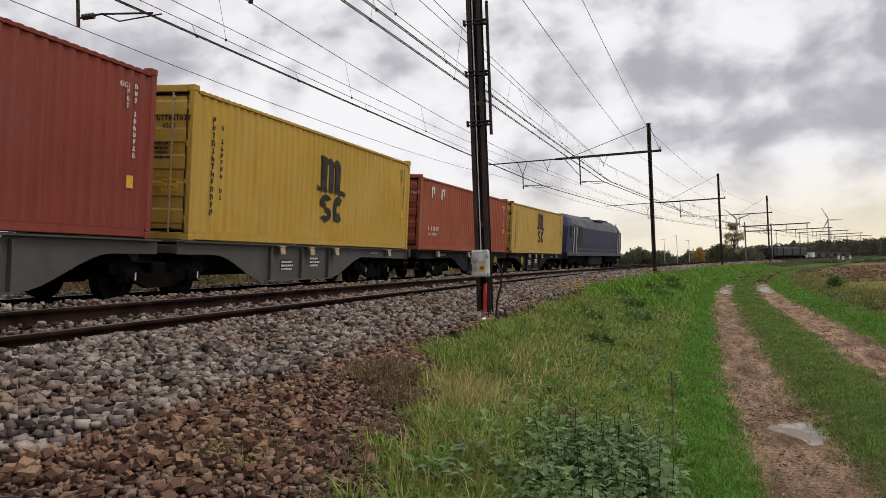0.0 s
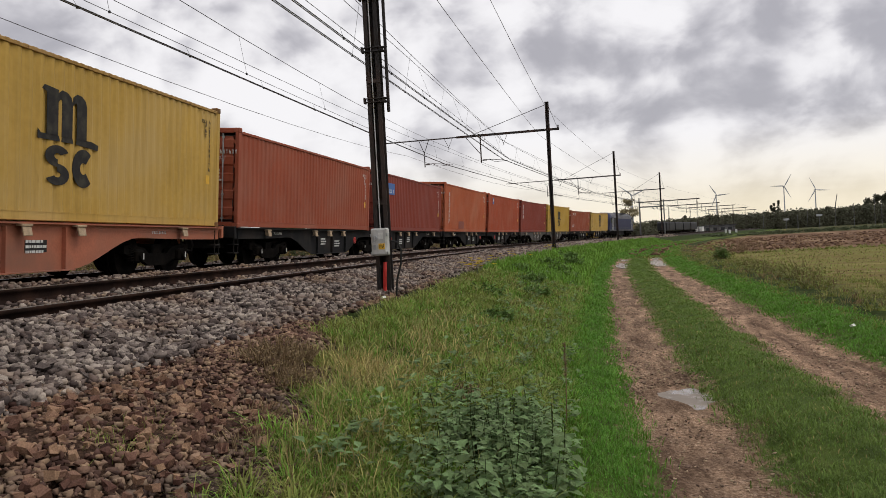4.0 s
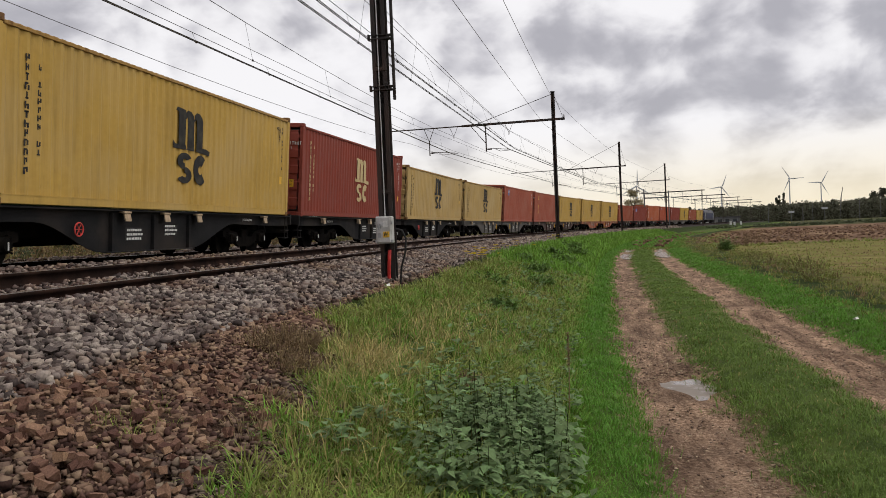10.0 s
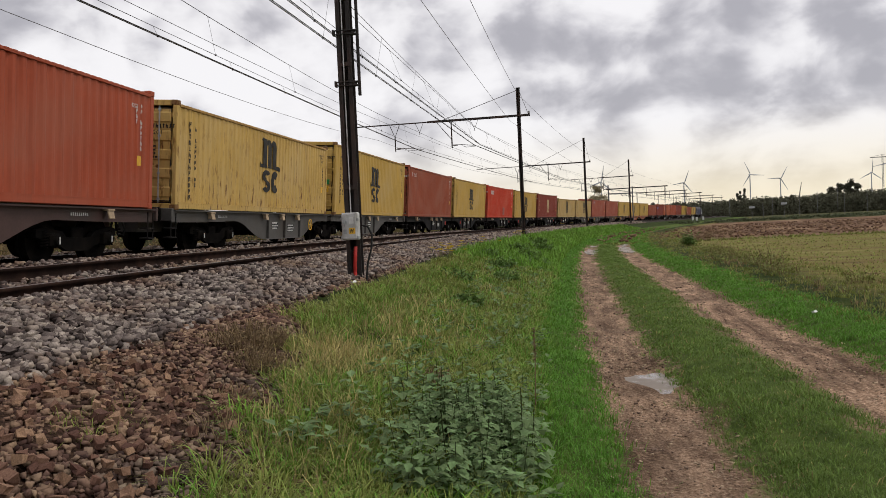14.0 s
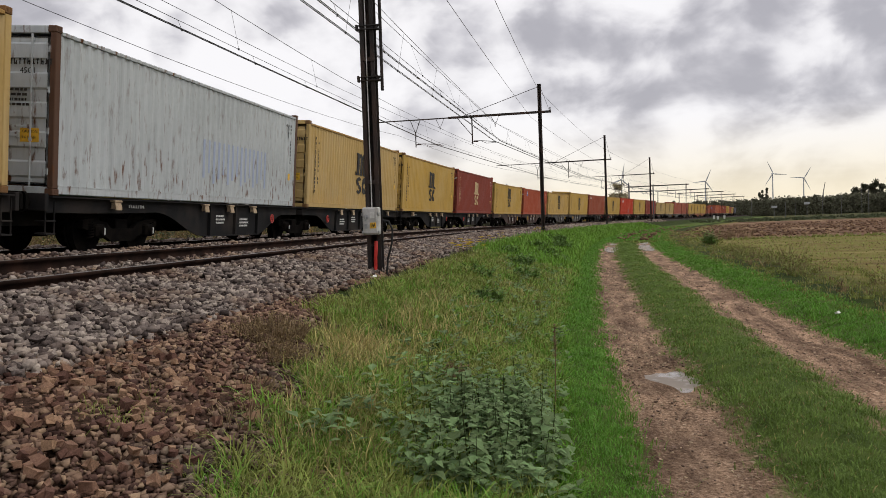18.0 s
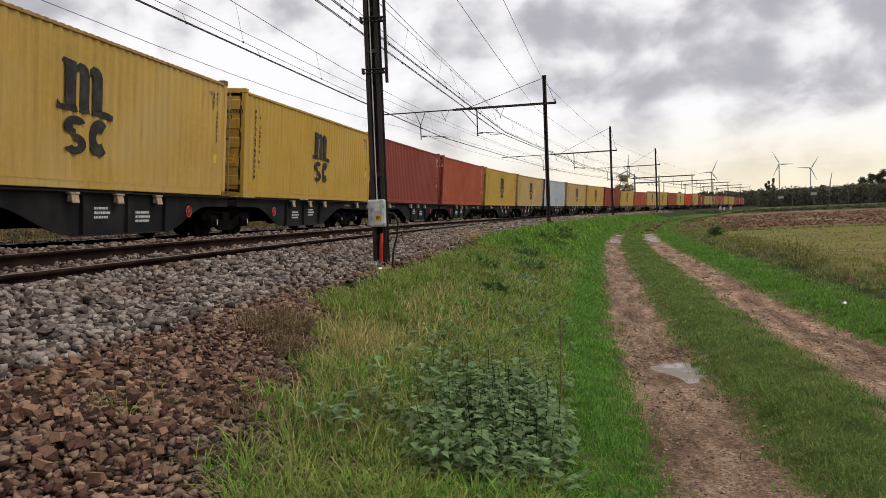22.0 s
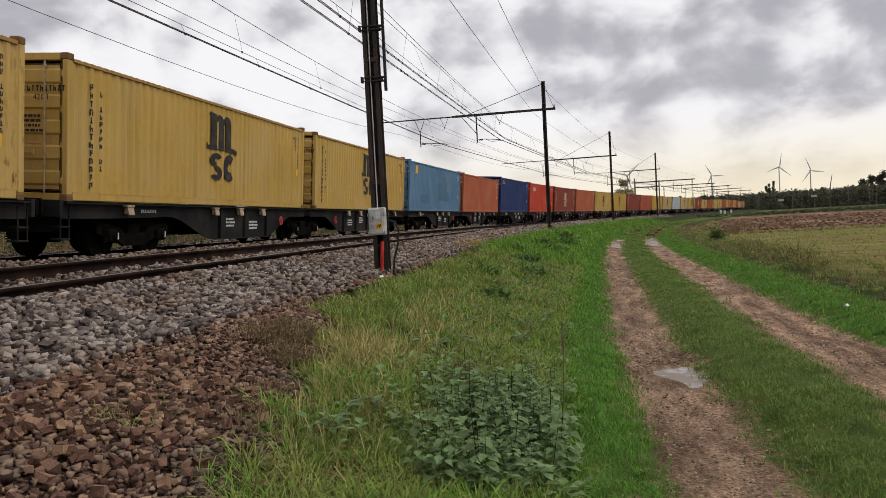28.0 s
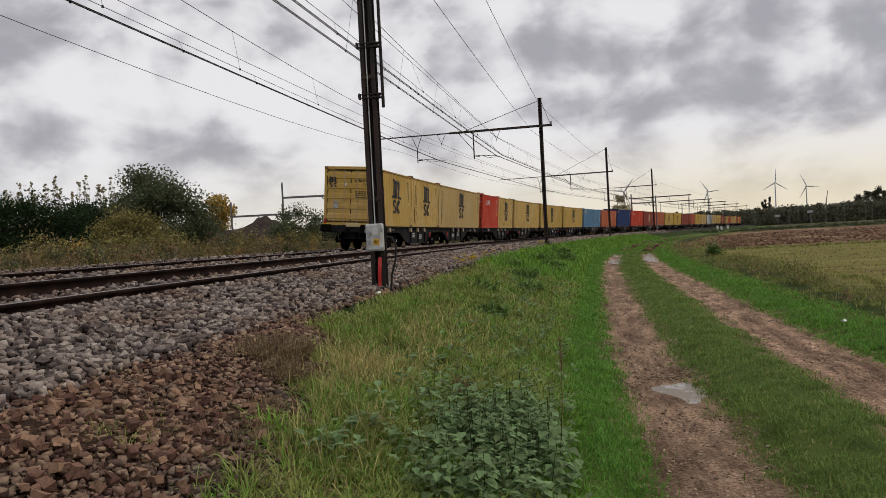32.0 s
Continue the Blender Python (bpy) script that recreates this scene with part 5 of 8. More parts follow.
def build_wagon(paint_mat, words):
    root = empty("container_wagon")
    tagged(root, f"{words} flat container wagon unit with fish-bellied sides rolling on rails", "flat wagon", "wagons of the train")
    for sx in (1, -1):
        x0 = sx * 1.16
        bm = prism(bmesh.new(), sill_outline(0, 0), x0 - 0.012, x0 + 0.012)
        box(bm, x0 + sx * 0.05, -0.08, 1.078, 0.14, 12.5, 0.022)
        box(bm, x0 + sx * 0.045, -1.45, 0.285, 0.12, 3.4, 0.02)
        part("side_sill", bm, paint_mat, root)
        for y in (-3.0, -1.5, 0.0):
            part("stiffener", boxes([(x0 + sx * 0.05, y, 0.66, 0.08, 0.025, 0.72)], 0.004), paint_mat, root)
        for y in (-2.6, -1.1, 0.35, 4.2):
            bm = boxes([(x0 + sx * 0.10, y, 1.045, 0.12, 0.26, 0.04)], 0.008)
            box(bm, x0 + sx * 0.145, y, 0.955, 0.03, 0.21, 0.17, 0.006, Matrix.Rotation(-sx * 0.22, 3, "Y"))
            box(bm, x0 + sx * 0.10, y + 0.07, 0.955, 0.10, 0.015, 0.12, 0.0)
            part("container_cone_bracket", bm, CREAMSTEEL, root)
        for y, z, w, h in ((-2.15, 0.62, 0.62, 0.26), (-0.70, 0.70, 0.55, 0.20)):
            bm = boxes([(x0 + sx * 0.014, y, z, 0.006, w, h)])
            part("data_plate", bm, RUBBER, root)
            face = T((x0 + sx * 0.018, 0, 0)) @ (Matrix.Identity(4) if sx > 0 else Matrix.Rotation(math.pi, 4, "Z"))
            child("lettering", block_mesh(3, 9 if w > 0.6 else 8), root, face @ T((0, sx * y - 0.26, z + 0.08)), WHITEPAINT)
        child("lettering", bars_mesh(10, 0.05, 0.06, 0.018, False, 64), root, T((x0 + sx * 0.014, 0, 0)) @ (Matrix.Identity(4) if sx > 0 else Matrix.Rotation(math.pi, 4, "Z")) @ T((0, sx * 3.3 - 0.3, 0.95)), WHITEPAINT)
        for r in (0, 1):
            tube_b = bmesh.new()
            rad = 0.12 if words == "black" else 0.19
            ring = arc(-4.05, 0.72, rad, 0, 360, 18)
            polytube(tube_b, [(x0 + sx * 0.10, y, z) for y, z in ring], 0.014, 6)
            for a in (0, 60, 120):
                p0, p1 = arc(-4.05, 0.72, rad - 0.01, a, a + 180, 1)
                tube(tube_b, (x0 + sx * 0.10, *p0), (x0 + sx * 0.10, *p1), 0.008, n=5)
            if r == 0 and words != "slate grey":
                part("brake_wheel", tube_b, REDSIGN if words.startswith("black") else YELLOWSIGN, root)
            else:
                tube_b.free()
    frame_rows = [(0, y, 0.93, 2.3, 0.10, 0.16) for y in (6.1, 4.8, 2.3, 0.2, -1.5, -3.2, -5.0, -6.3)]
    # keel box and wide plate are added to stop light showing through below containers
    part("underframe", boxes(frame_rows + [(0, -0.1, 0.78, 0.5, 12.3, 0.50), (0, -0.08, 1.082, 2.26, 12.5, 0.05)], 0.006), paint_mat, root)
    bm = boxes([(0, 6.28, 0.98, 2.5, 0.10, 0.30)], 0.01)
    part("headstock", bm, paint_mat, root)
    for sx in (1, -1):
        bm = bmesh.new()
        tube(bm, (sx * 0.875, 6.30, 0.98), (sx * 0.875, 6.44, 0.98), 0.11, n=14)
        tube(bm, (sx * 0.875, 6.44, 0.98), (sx * 0.875, 6.58, 0.98), 0.075, n=14)
        box(bm, sx * 0.875, 6.59, 0.98, 0.46, 0.03, 0.34, 0.05)
        part("buffer", bm, BOGIE, root)
        bm = bmesh.new()
        polytube(bm, [(sx * 1.18, 6.22, 1.02), (sx * 1.18, 6.22, 0.42)], 0.014, 6)
        for z in (0.44, 0.66):
            box(bm, sx * 1.10, 6.10, z, 0.22, 0.26, 0.03, 0.005)
        polytube(bm, [(sx * 1.18, 5.98, 1.02), (sx * 1.18, 5.98, 0.42)], 0.014, 6)
        part("shunter_step", bm, W_BLACK, root)
    bm = bmesh.new()
    box(bm, 0, 6.40, 0.96, 0.10, 0.24, 0.14, 0.02)
    polytube(bm, [(0.0, 6.50, 0.98), (0.0, 6.60, 0.80), (0.0, 6.55, 0.62), (0, 6.42, 0.60)], 0.03, 8)
    part("coupling_hook", bm, BOGIE, root)
    bm = bmesh.new()
    polytube(bm, [(0.35, 6.35, 0.86), (0.36, 6.50, 0.62), (0.30, 6.56, 0.48), (0.22, 6.50, 0.50)], 0.022, 6)
    part("brake_hose", bm, RUBBER, root)
    bm = bmesh.new()
    tube(bm, (0.45, -2.4, 0.50), (0.45, -1.1, 0.50), 0.19, n=16)
    box(bm, -0.4, -1.2, 0.50, 0.4, 0.7, 0.3, 0.03)
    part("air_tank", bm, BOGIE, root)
    build_bogie(root, 3.55)
    return root


def add_joint_bogie(root):
    build_bogie(root, -6.62)


WAGON_KIND = {1: "dark grey", 3: "slate grey", 5: "black", 7: "black", 9: "salmon orange", 11: "brown", 13: "grey", 15: "black", 17: "black", 19: "black", 21: "grey", 23: "brown"}
WAGON_MAT = {"dark grey": W_BLACK, "slate grey": W_GREY, "grey": W_GREY, "black": W_BLACK, "salmon orange": W_SALMON, "brown": W_BROWN}
MOVERS = []            # thing, distance of its middle behind the lead, turned about, half base


def build_train():
    bases = {}
    for words, mm in WAGON_MAT.items():
        rear = build_wagon(mm, words)
        front = copy_thing(rear, Matrix.Identity(4))
        add_joint_bogie(front)
        bases[words] = {True: front, False: rear}
    used = set()
    unit = 0
    i = 0
    while i < len(CONTAINERS):
        unit += 1
        feet = CONTAINERS[i][0]
        extra = 0.0 if unit < 46 else -0.75
        mid = (unit - 1) * PITCH + 6.096 + extra
        words = WAGON_KIND.get(unit if unit % 2 else unit - 1, "black")
        fwd = unit % 2 == 1
        key = (words, fwd)
        base = bases[words][fwd]
        w = base if key not in used else copy_thing(base, Matrix.Identity(4))
        used.add(key)
        MOVERS.append((w, mid, not fwd, 0.0))
        if feet == 40:
            c = build_container(*CONTAINERS[i], i)
            MOVERS.append((c, mid, False, FLOOR))
            i += 1
        else:
            for e in (-3.06, 3.06):
                c = build_container(*CONTAINERS[i], i)
                MOVERS.append((c, mid + e, False, FLOOR))
                i += 1
    for words, pair in bases.items():
        for fwd, ob in pair.items():
            if (words, fwd) not in used:
                for o in list(ob.children_recursive) + [ob]:
                    bpy.data.objects.remove(o, do_unlink=True)
    return w


last_wagon = build_train()


def build_tail():
    """Red tail lamps and yellow boards on the end of the last wagon (its own front end, as it runs turned about)."""
    for sx in (1, -1):
        bm = bmesh.new()
        tube(bm, (sx * 1.02, 6.36, 1.36), (sx * 1.02, 6.42, 1.36), 0.055, n=16)
        box(bm, sx * 1.02, 6.36, 1.26, 0.10, 0.06, 0.18, 0.01)
        lamp = part("tail_lamp", bm, TAILRED, last_wagon, "round red tail lamp")
        part("reflector_board", boxes([(sx * 1.02, 6.37, 1.14, 0.24, 0.03, 0.11)], 0.006), YELLOWSIGN, last_wagon, "yellow board under the tail lamp")
    part("cover_plate", boxes([(-0.25, 6.36, 1.15, 0.62, 0.03, 0.16)], 0.006), CREAM, last_wagon, "cream cover plate")
    bm = bmesh.new()
    for sx in (1, -1):
        polytube(bm, [(sx * 0.55, 6.34, 0.80), (sx * 0.60, 6.52, 0.58), (sx * 0.95, 6.52, 0.58), (sx * 1.0, 6.34, 0.80)], 0.016, 6)
    part("shunter_handle", bm, W_BLACK, last_wagon)


build_tail()


def build_loco():
    """Six-axle diesel: long blue hood body with cut-off cab ends, louvres, fuel tank and two three-axle bogies."""
    root = empty("diesel_locomotive")
    tagged(root, "blue six-axle diesel freight locomotive with grey grimy roof", "locomotive")
    side = [(-1.28, 1.15), (-1.32, 1.9), (-1.32, 3.0), (-1.05, 3.55), (-0.55, 3.86), (0.55, 3.86), (1.05, 3.55), (1.32, 3.0), (1.32, 1.9), (1.28, 1.15)]
    bm = bmesh.new()
    rings = []
    for y, sq, zc in ((-8.4, 1, 1), (8.4, 1, 1)):
        rings.append([bm.verts.new((x * sq, y, z)) for x, z in side])
    n = len(side)
    for i in range(n):
        bm.faces.new((rings[0][i], rings[0][(i + 1) % n], rings[1][(i + 1) % n], rings[1][i]))
    bm.faces.new(rings[0])
    bm.faces.new(rings[1][::-1])
    bmesh.ops.recalc_face_normals(bm, faces=bm.faces[:])
    for f in bm.faces:
        f.material_index = 1 if f.calc_center_median().z > 3.2 else 0
    body = part("body", bm, LOCOBLUE, root)
    body.data.materials.append(LOCOROOF)
    for e in (1, -1):
        bm = bmesh.new()
        a = [bm.verts.new((x * 1.0, e * 8.45, z)) for x, z in side]
        b2 = [bm.verts.new((x * 0.96, e * (10.1 if z < 2.4 else 9.75 if z < 3.2 else 9.2), z if z < 3.6 else 3.62)) for x, z in side]
        for i in range(n):
            bm.faces.new((a[i], a[(i + 1) % n], b2[(i + 1) % n], b2[i]))
        bm.faces.new(b2)
        bm.faces.new(a[::-1])
        bmesh.ops.recalc_face_normals(bm, faces=bm.faces[:])
        cab = part("cab", bm, LOCOBLUE, root)
        for sx in (1, -1):
            part("windscreen", boxes([(sx * 0.52, e * 9.70, 2.82, 0.82, 0.16, 0.62)], 0.03), GLASS, cab)
            part("side_window", boxes([(sx * 1.30, e * 9.05, 2.68, 0.05, 0.80, 0.78)], 0.02), GLASS, cab)
            part("cab_door", boxes([(sx * 1.325, e * 8.15, 2.2, 0.03, 0.62, 1.9)], 0.01), LOCODARK, root)
            for dy in (-0.40, 0.40):
                bm = bmesh.new()
                tube(bm, (sx * 1.38, e * 8.15 + dy, 1.2), (sx * 1.38, e * 8.15 + dy, 3.0), 0.030, n=6)
                part("handrail", bm, WHITEPAINT, root)
            bm = bmesh.new()
            tube(bm, (sx * 0.92, e * 10.1, 1.06), (sx * 0.92, e * 10.62, 1.06), 0.12, n=14)
            tube(bm, (sx * 0.92, e * 10.60, 1.06), (sx * 0.92, e * 10.66, 1.06), 0.26, n=18)
            part("buffer", bm, BOGIE, root)
            bm = bmesh.new()
            tube(bm, (sx * 0.85, e * 10.05, 1.75), (sx * 0.85, e * 10.14, 1.75), 0.11, n=14)
            part("headlight", bm, GALV, cab)
        part("yellow_warning_panel", boxes([(0, e * 10.09, 1.85, 1.2, 0.03, 0.9)], 0.01), YELLOWSIGN, cab, "yellow end panel")
        part("buffer_beam", boxes([(0, e * 10.02, 1.02, 2.6, 0.16, 0.42)], 0.02), LOCODARK, root)
    for sx in (1, -1):
        part("solebar", boxes([(sx * 1.29, 0, 1.16, 0.08, 20.2, 0.26)], 0.01), LOCOROOF, root)
        bm = boxes([(sx * 1.325, -6.6, 2.40, 0.03, 1.7, 1.35)], 0.01)
        part("intake_grille", bm, LOCODARK, root)
        for k in range(9):
            part("louvre_slat", boxes([(sx * 1.345, -6.6, 1.86 + 0.135 * k, 0.02, 1.6, 0.03)], 0.004), LOCODARK, root)
        part("body_stripe", boxes([(sx * 1.312, 0.4, 1.50, 0.02, 16.0, 0.10)], 0.003), LOCOROOF, root)
        part("roof_panel", boxes([(sx * 0.80, 1.5, 3.735, 0.46, 3.2, 0.05)], 0.01), LOCODARK, root)
    bm = bmesh.new()
    tube(bm, (0, 0.6, 3.85), (0, 0.6, 4.0), 0.42, n=20)
    for y in (4.8, 6.4):
        box(bm, 0, y, 3.90, 1.2, 1.2, 0.10, 0.02)
    part("roof_fans", bm, LOCODARK, root)
    bm = boxes([(0, 0, 0.66, 2.3, 4.8, 0.72)], 0.10)
    part("fuel_tank", bm, W_BLACK, root)
    for e in (1, -1):
        bm = bmesh.new()
        out = [(-2.35, 0.50), (-2.35, 0.92), (-1.9, 1.0), (1.9, 1.0), (2.35, 0.92), (2.35, 0.50), (1.9, 0.62), (1.3, 0.42), (0.5, 0.62), (-0.5, 0.62), (-1.3, 0.42), (-1.9, 0.62)]
        for sx in (1, -1):
            prism(bm, [(y + e * 6.6, z) for y, z in out], sx * 1.08 - 0.06, sx * 1.08 + 0.06)
        box(bm, 0, e * 6.6, 0.82, 2.1, 3.6, 0.2, 0.02)
        bg = part("bogie", bm, BOGIE, root)
        g = bogie_meshes()
        for dy in (-1.9, 0, 1.9):
            child("wheelset", g["wheel"], bg, T((0, e * 6.6 + dy, 0.50)))
            for sx in (1, -1):
                child("axle_box", g["axlebox"], bg, T((sx * 1.14, e * 6.6 + dy, 0.50)) @ (Matrix.Identity(4) if sx > 0 else Matrix.Rotation(math.pi, 4, "Z")))
                child("spring", g["spring"], bg, T((sx * 1.12, e * 6.6 + dy + 0.34, 0.56)))
    MOVERS.append((root, -(10.9 + 0.55), False, 0.0))


build_loco()

# ------------------------------------------------------------------ overhead line
def frame_at(s, d, z):
    x, y = xy(s, d)
    return T((float(x), float(y), z)) @ Matrix.Rotation(-heading(s), 4, "Z")


def channel_post(bm, x, w, f, z0, z1):
    """A rolled channel standing up, open outwards, as one swept outline."""
    k = 1 if x > 0 else -1
    out = [(0, -w / 2), (f, -w / 2), (f, -w / 2 + 0.014), (0.012, -w / 2 + 0.014), (0.012, w / 2 - 0.014), (f, w / 2 - 0.014), (f, w / 2), (0, w / 2)]
    A = [bm.verts.new((x + k * p, q, z0)) for p, q in out]
    B = [bm.verts.new((x + k * p, q, z1)) for p, q in out]
    n = len(out)
    for i in range(n):
        bm.faces.new((A[i], A[(i + 1) % n], B[(i + 1) % n], B[i]))
    bm.faces.new(A[::-1])
    bm.faces.new(B)
    bmesh.ops.recalc_face_normals(bm, faces=bm.faces[:])


MAST_S = [13.3, 52.6, 99.2, 142.3]
MAST_TOP = [10.1, 10.15, 11.4, 11.6]
MAST_D = 2.9


def mast(s, top, detail):
    root = empty("catenary_mast", frame_at(s, MAST_D, 0.0))
    tagged(root, "dark rusty steel overhead line mast beside the track ballast", "catenary mast", "catenary masts")
    z0 = float(ground_z(s, MAST_D)) - 0.4
    for sx in (1, -1):
        bm = bmesh.new()
        channel_post(bm, sx * 0.048, 0.19, 0.064, z0, top)
        part("channel", bm, MAST, root)
    part("web_plate", boxes([(0, 0.085, (z0 + top) / 2, 0.098, 0.012, top - z0)], 0.002), MAST, root)
    z = 2.3 if detail else z0 + 0.7
    while z < top:
        part("batten_plate", boxes([(0, -0.101, z, 0.215, 0.010, 0.06)], 0.002), MAST, root)
        z += 1.9
    part("mast_cap", boxes([(0, 0, top + 0.02, 0.26, 0.22, 0.05)], 0.01), MAST, root)
    part("foundation", boxes([(0, 0, z0 - 0.02, 0.62, 0.62, 0.36)], 0.03), CONCRETE, root)
    return root


def cantilever(root, s, top, reach, beam_z, ahead=0.0, arm=5.45):
    """Beam over both tracks (towards -x), tie, drop posts, registration arms, insulators."""
    bm = bmesh.new()
    strong = reach * 0.52
    for dy in (0.07, -0.07):
        box(bm, -strong / 2 + 0.35, dy, beam_z, strong + 0.7, 0.05, 0.13)
    x = -strong + 0.3
    while x < 0:
        box(bm, x, 0, beam_z, 0.08, 0.16, 0.02)
        x += 0.8
    # the outer half is one slim tube in a sleeve
    tube(bm, (-strong + 0.5, 0, beam_z), (-reach, 0, beam_z), 0.040, n=8)
    tube(bm, (-strong + 0.3, 0, beam_z), (-strong - 0.25, 0, beam_z), 0.07, n=8)
    part("beam", bm, MAST, root)
    bm = bmesh.new()
    tube(bm, (0, 0, top - 0.10), (-reach * 0.45, 0, beam_z + 0.06), 0.018, n=6)
    tube(bm, (0.05, 0, top - 0.10), (0.62, 0, beam_z), 0.012, n=6)
    part("tie_rod", bm, MAST, root)
    for xc, wire_x in ((-4.35, -2.85), (-8.10, -6.45)):
        if -xc > reach:
            continue
        bm = bmesh.new()
        if ahead:
            box(bm, xc, ahead / 2, beam_z, 0.10, ahead, 0.10)
        if -xc > strong:
            for dx in (-0.34, 0.34):
                tube(bm, (xc + dx, ahead, beam_z), (xc, ahead, beam_z - 0.85), 0.022, n=6)
            tube(bm, (xc, ahead, beam_z - 0.80), (xc, ahead, RAIL_Z + arm), 0.035, n=8)
        else:
            tube(bm, (xc, ahead, beam_z), (xc, ahead, RAIL_Z + arm), 0.042, n=8)
            tube(bm, (xc - 1.0, 0, beam_z), (xc, 0, RAIL_Z + 6.0), 0.024, n=6)
        part("drop_post", bm, MAST, root)
        bm = bmesh.new()
        polytube(bm, [(xc, ahead, RAIL_Z + arm + 0.17), (xc + 0.5, ahead + 0.05, RAIL_Z + arm + 0.21), (wire_x, ahead + 0.05, RAIL_Z + arm + 0.09)], 0.020, 6)
        polytube(bm, [(xc + 0.5, ahead + 0.05, RAIL_Z + arm + 0.21), (xc + 0.9, ahead + 0.05, RAIL_Z + arm + 0.02), (wire_x + 0.2, ahead + 0.05, RAIL_Z + arm + 0.05)], 0.014, 6)
        part("registration_arm", bm, MAST, root)
        bm = bmesh.new()
        for k in range(4):
            tube(bm, (xc + 0.10 + 0.07 * k, ahead + 0.01, RAIL_Z + arm + 0.18), (xc + 0.14 + 0.07 * k, ahead + 0.01, RAIL_Z + arm + 0.185), 0.06, n=10)
        part("insulator", bm, INSUL, root)
        bm = bmesh.new()
        for dx in (-0.28, 0.28):
            tube(bm, (wire_x + dx, 0, beam_z), (wire_x, 0, beam_z - 0.62), 0.014, n=5)
        part("messenger_hanger", bm, MAST, root)
        bm = bmesh.new()
        for k in range(3):
            tube(bm, (wire_x, 0, beam_z - 0.62 - 0.05 * k), (wire_x, 0, beam_z - 0.645 - 0.05 * k), 0.035, n=8)
        part("insulator", bm, INSUL, root)
    bm = bmesh.new()
    box(bm, 0.34, 0, beam_z, 0.70, 0.08, 0.08, 0.01)
    for k in range(3):
        tube(bm, (0.64, 0, beam_z + 0.06 + 0.07 * k), (0.64, 0, beam_z + 0.10 + 0.07 * k), 0.055, n=10)
    part("feeder_bracket", bm, MAST, root)


masts = [mast(MAST_S[i], MAST_TOP[i], i == 0) for i in range(4)]
cantilever(masts[0], MAST_S[0], MAST_TOP[0], 11.0, 8.45, 0.75, 5.38)
cantilever(masts[1], MAST_S[1], MAST_TOP[1], 10.9, 8.45)
cantilever(masts[2], MAST_S[2], MAST_TOP[2], 13.2, 8.6)
cantilever(masts[3], MAST_S[3], MAST_TOP[3], 9.8, 8.9)


def dress_near_mast(root):
    """Cabinet, cable strip, red sleeve and the switch rod with its brackets."""
    bm = boxes([(0.01, -0.235, 1.695, 0.245, 0.20, 0.42)], 0.015)
    cab = part("cabinet", bm, BOXGREY, root, "grey metal cabinet with a yellow label")
    part("cabinet_lid", boxes([(0.01, -0.345, 1.695, 0.215, 0.02, 0.38)], 0.006), BOXGREY, cab)
    part("warning_label", boxes([(0.055, -0.358, 1.625, 0.095, 0.006, 0.09)]), YELLOWSIGN, cab)
    bm = bmesh.new()
    for k in range(4):
        box(bm, 0.028 + 0.018 * k, -0.362, 1.62 + 0.016 * (k % 2), 0.010, 0.004, 0.045)
    part("lettering", bm, RUBBER, cab)
    part("sticker", boxes([(0.045, -0.357, 1.785, 0.07, 0.004, 0.10)]), WHITEPAINT, cab, "torn white sticker")
    part("sticker", boxes([(-0.055, -0.357, 1.615, 0.05, 0.004, 0.07)]), GALV, cab, "weathered grey sticker")
    bm = bmesh.new()
    tube(bm, (-0.05, -0.35, 1.76), (-0.05, -0.39, 1.76), 0.035, n=14)
    box(bm, -0.05, -0.395, 1.74, 0.02, 0.02, 0.09, 0.004)
    part("lock_knob", bm, GALV, cab)
    for sx in (1, -1):
        for z in (1.80, 1.52):
            part("cabinet_hinge", boxes([(0.01 + sx * 0.125, -0.29, z, 0.02, 0.10, 0.05)], 0.004), GALV, cab)
    bm = bmesh.new()
    polytube(bm, [(-0.01, -0.11, 1.90), (-0.012, -0.108, 4.5), (-0.012, -0.108, 9.2)], 0.009, 8)
    part("cable_conduit", bm, BOXGREY, root, "pale conduit up the mast")
    bm = bmesh.new()
    zz = float(ground_z(13.3, 2.9))
    polytube(bm, [(0.06, -0.20, 1.38), (0.055, -0.22, 1.25), (0.04, -0.20, 1.12), (0.03, -0.17, zz + 0.12), (0.02, -0.18, zz - 0.1)], 0.028, 8)
    part("red_sleeve", bm, REDTUBE, root, "red plastic cable sleeve")
    bm = bmesh.new()
    polytube(bm, [(0.18, -0.20, 1.70), (0.27, -0.22, 1.68), (0.33, -0.22, 1.55), (0.31, -0.22, 1.34), (0.24, -0.2, 1.12), (0.20, -0.18, zz - 0.05)], 0.016, 7)
    part("cable", bm, RUBBER, root)
    bm = bmesh.new()
    polytube(bm, [(0.10, -0.14, 1.42), (-0.02, -0.20, 1.30), (-0.06, -0.18, 1.10), (-0.03, -0.14, zz)], 0.012, 6)
    part("cable", bm, RUBBER, root)
    bm = bmesh.new()
    box(bm, 0.205, -0.02, 4.78, 0.042, 0.05, 2.12, 0.004)
    part("switch_rod", bm, MAST, root)
    for z in (3.90, 4.69, 5.50):
        bm = bmesh.new()
        for dz in (-0.028, 0.028):
            box(bm, 0.030, -0.112, z + dz, 0.36, 0.022, 0.018, 0.003)
            box(bm, 0.150, -0.06, z + dz, 0.09, 0.09, 0.018, 0.003)
        box(bm, -0.150, -0.09, z, 0.03, 0.09, 0.09, 0.004)
        box(bm, 0.150, -0.075, z, 0.05, 0.07, 0.085, 0.006)
        part("rod_bracket", bm, MAST, root)


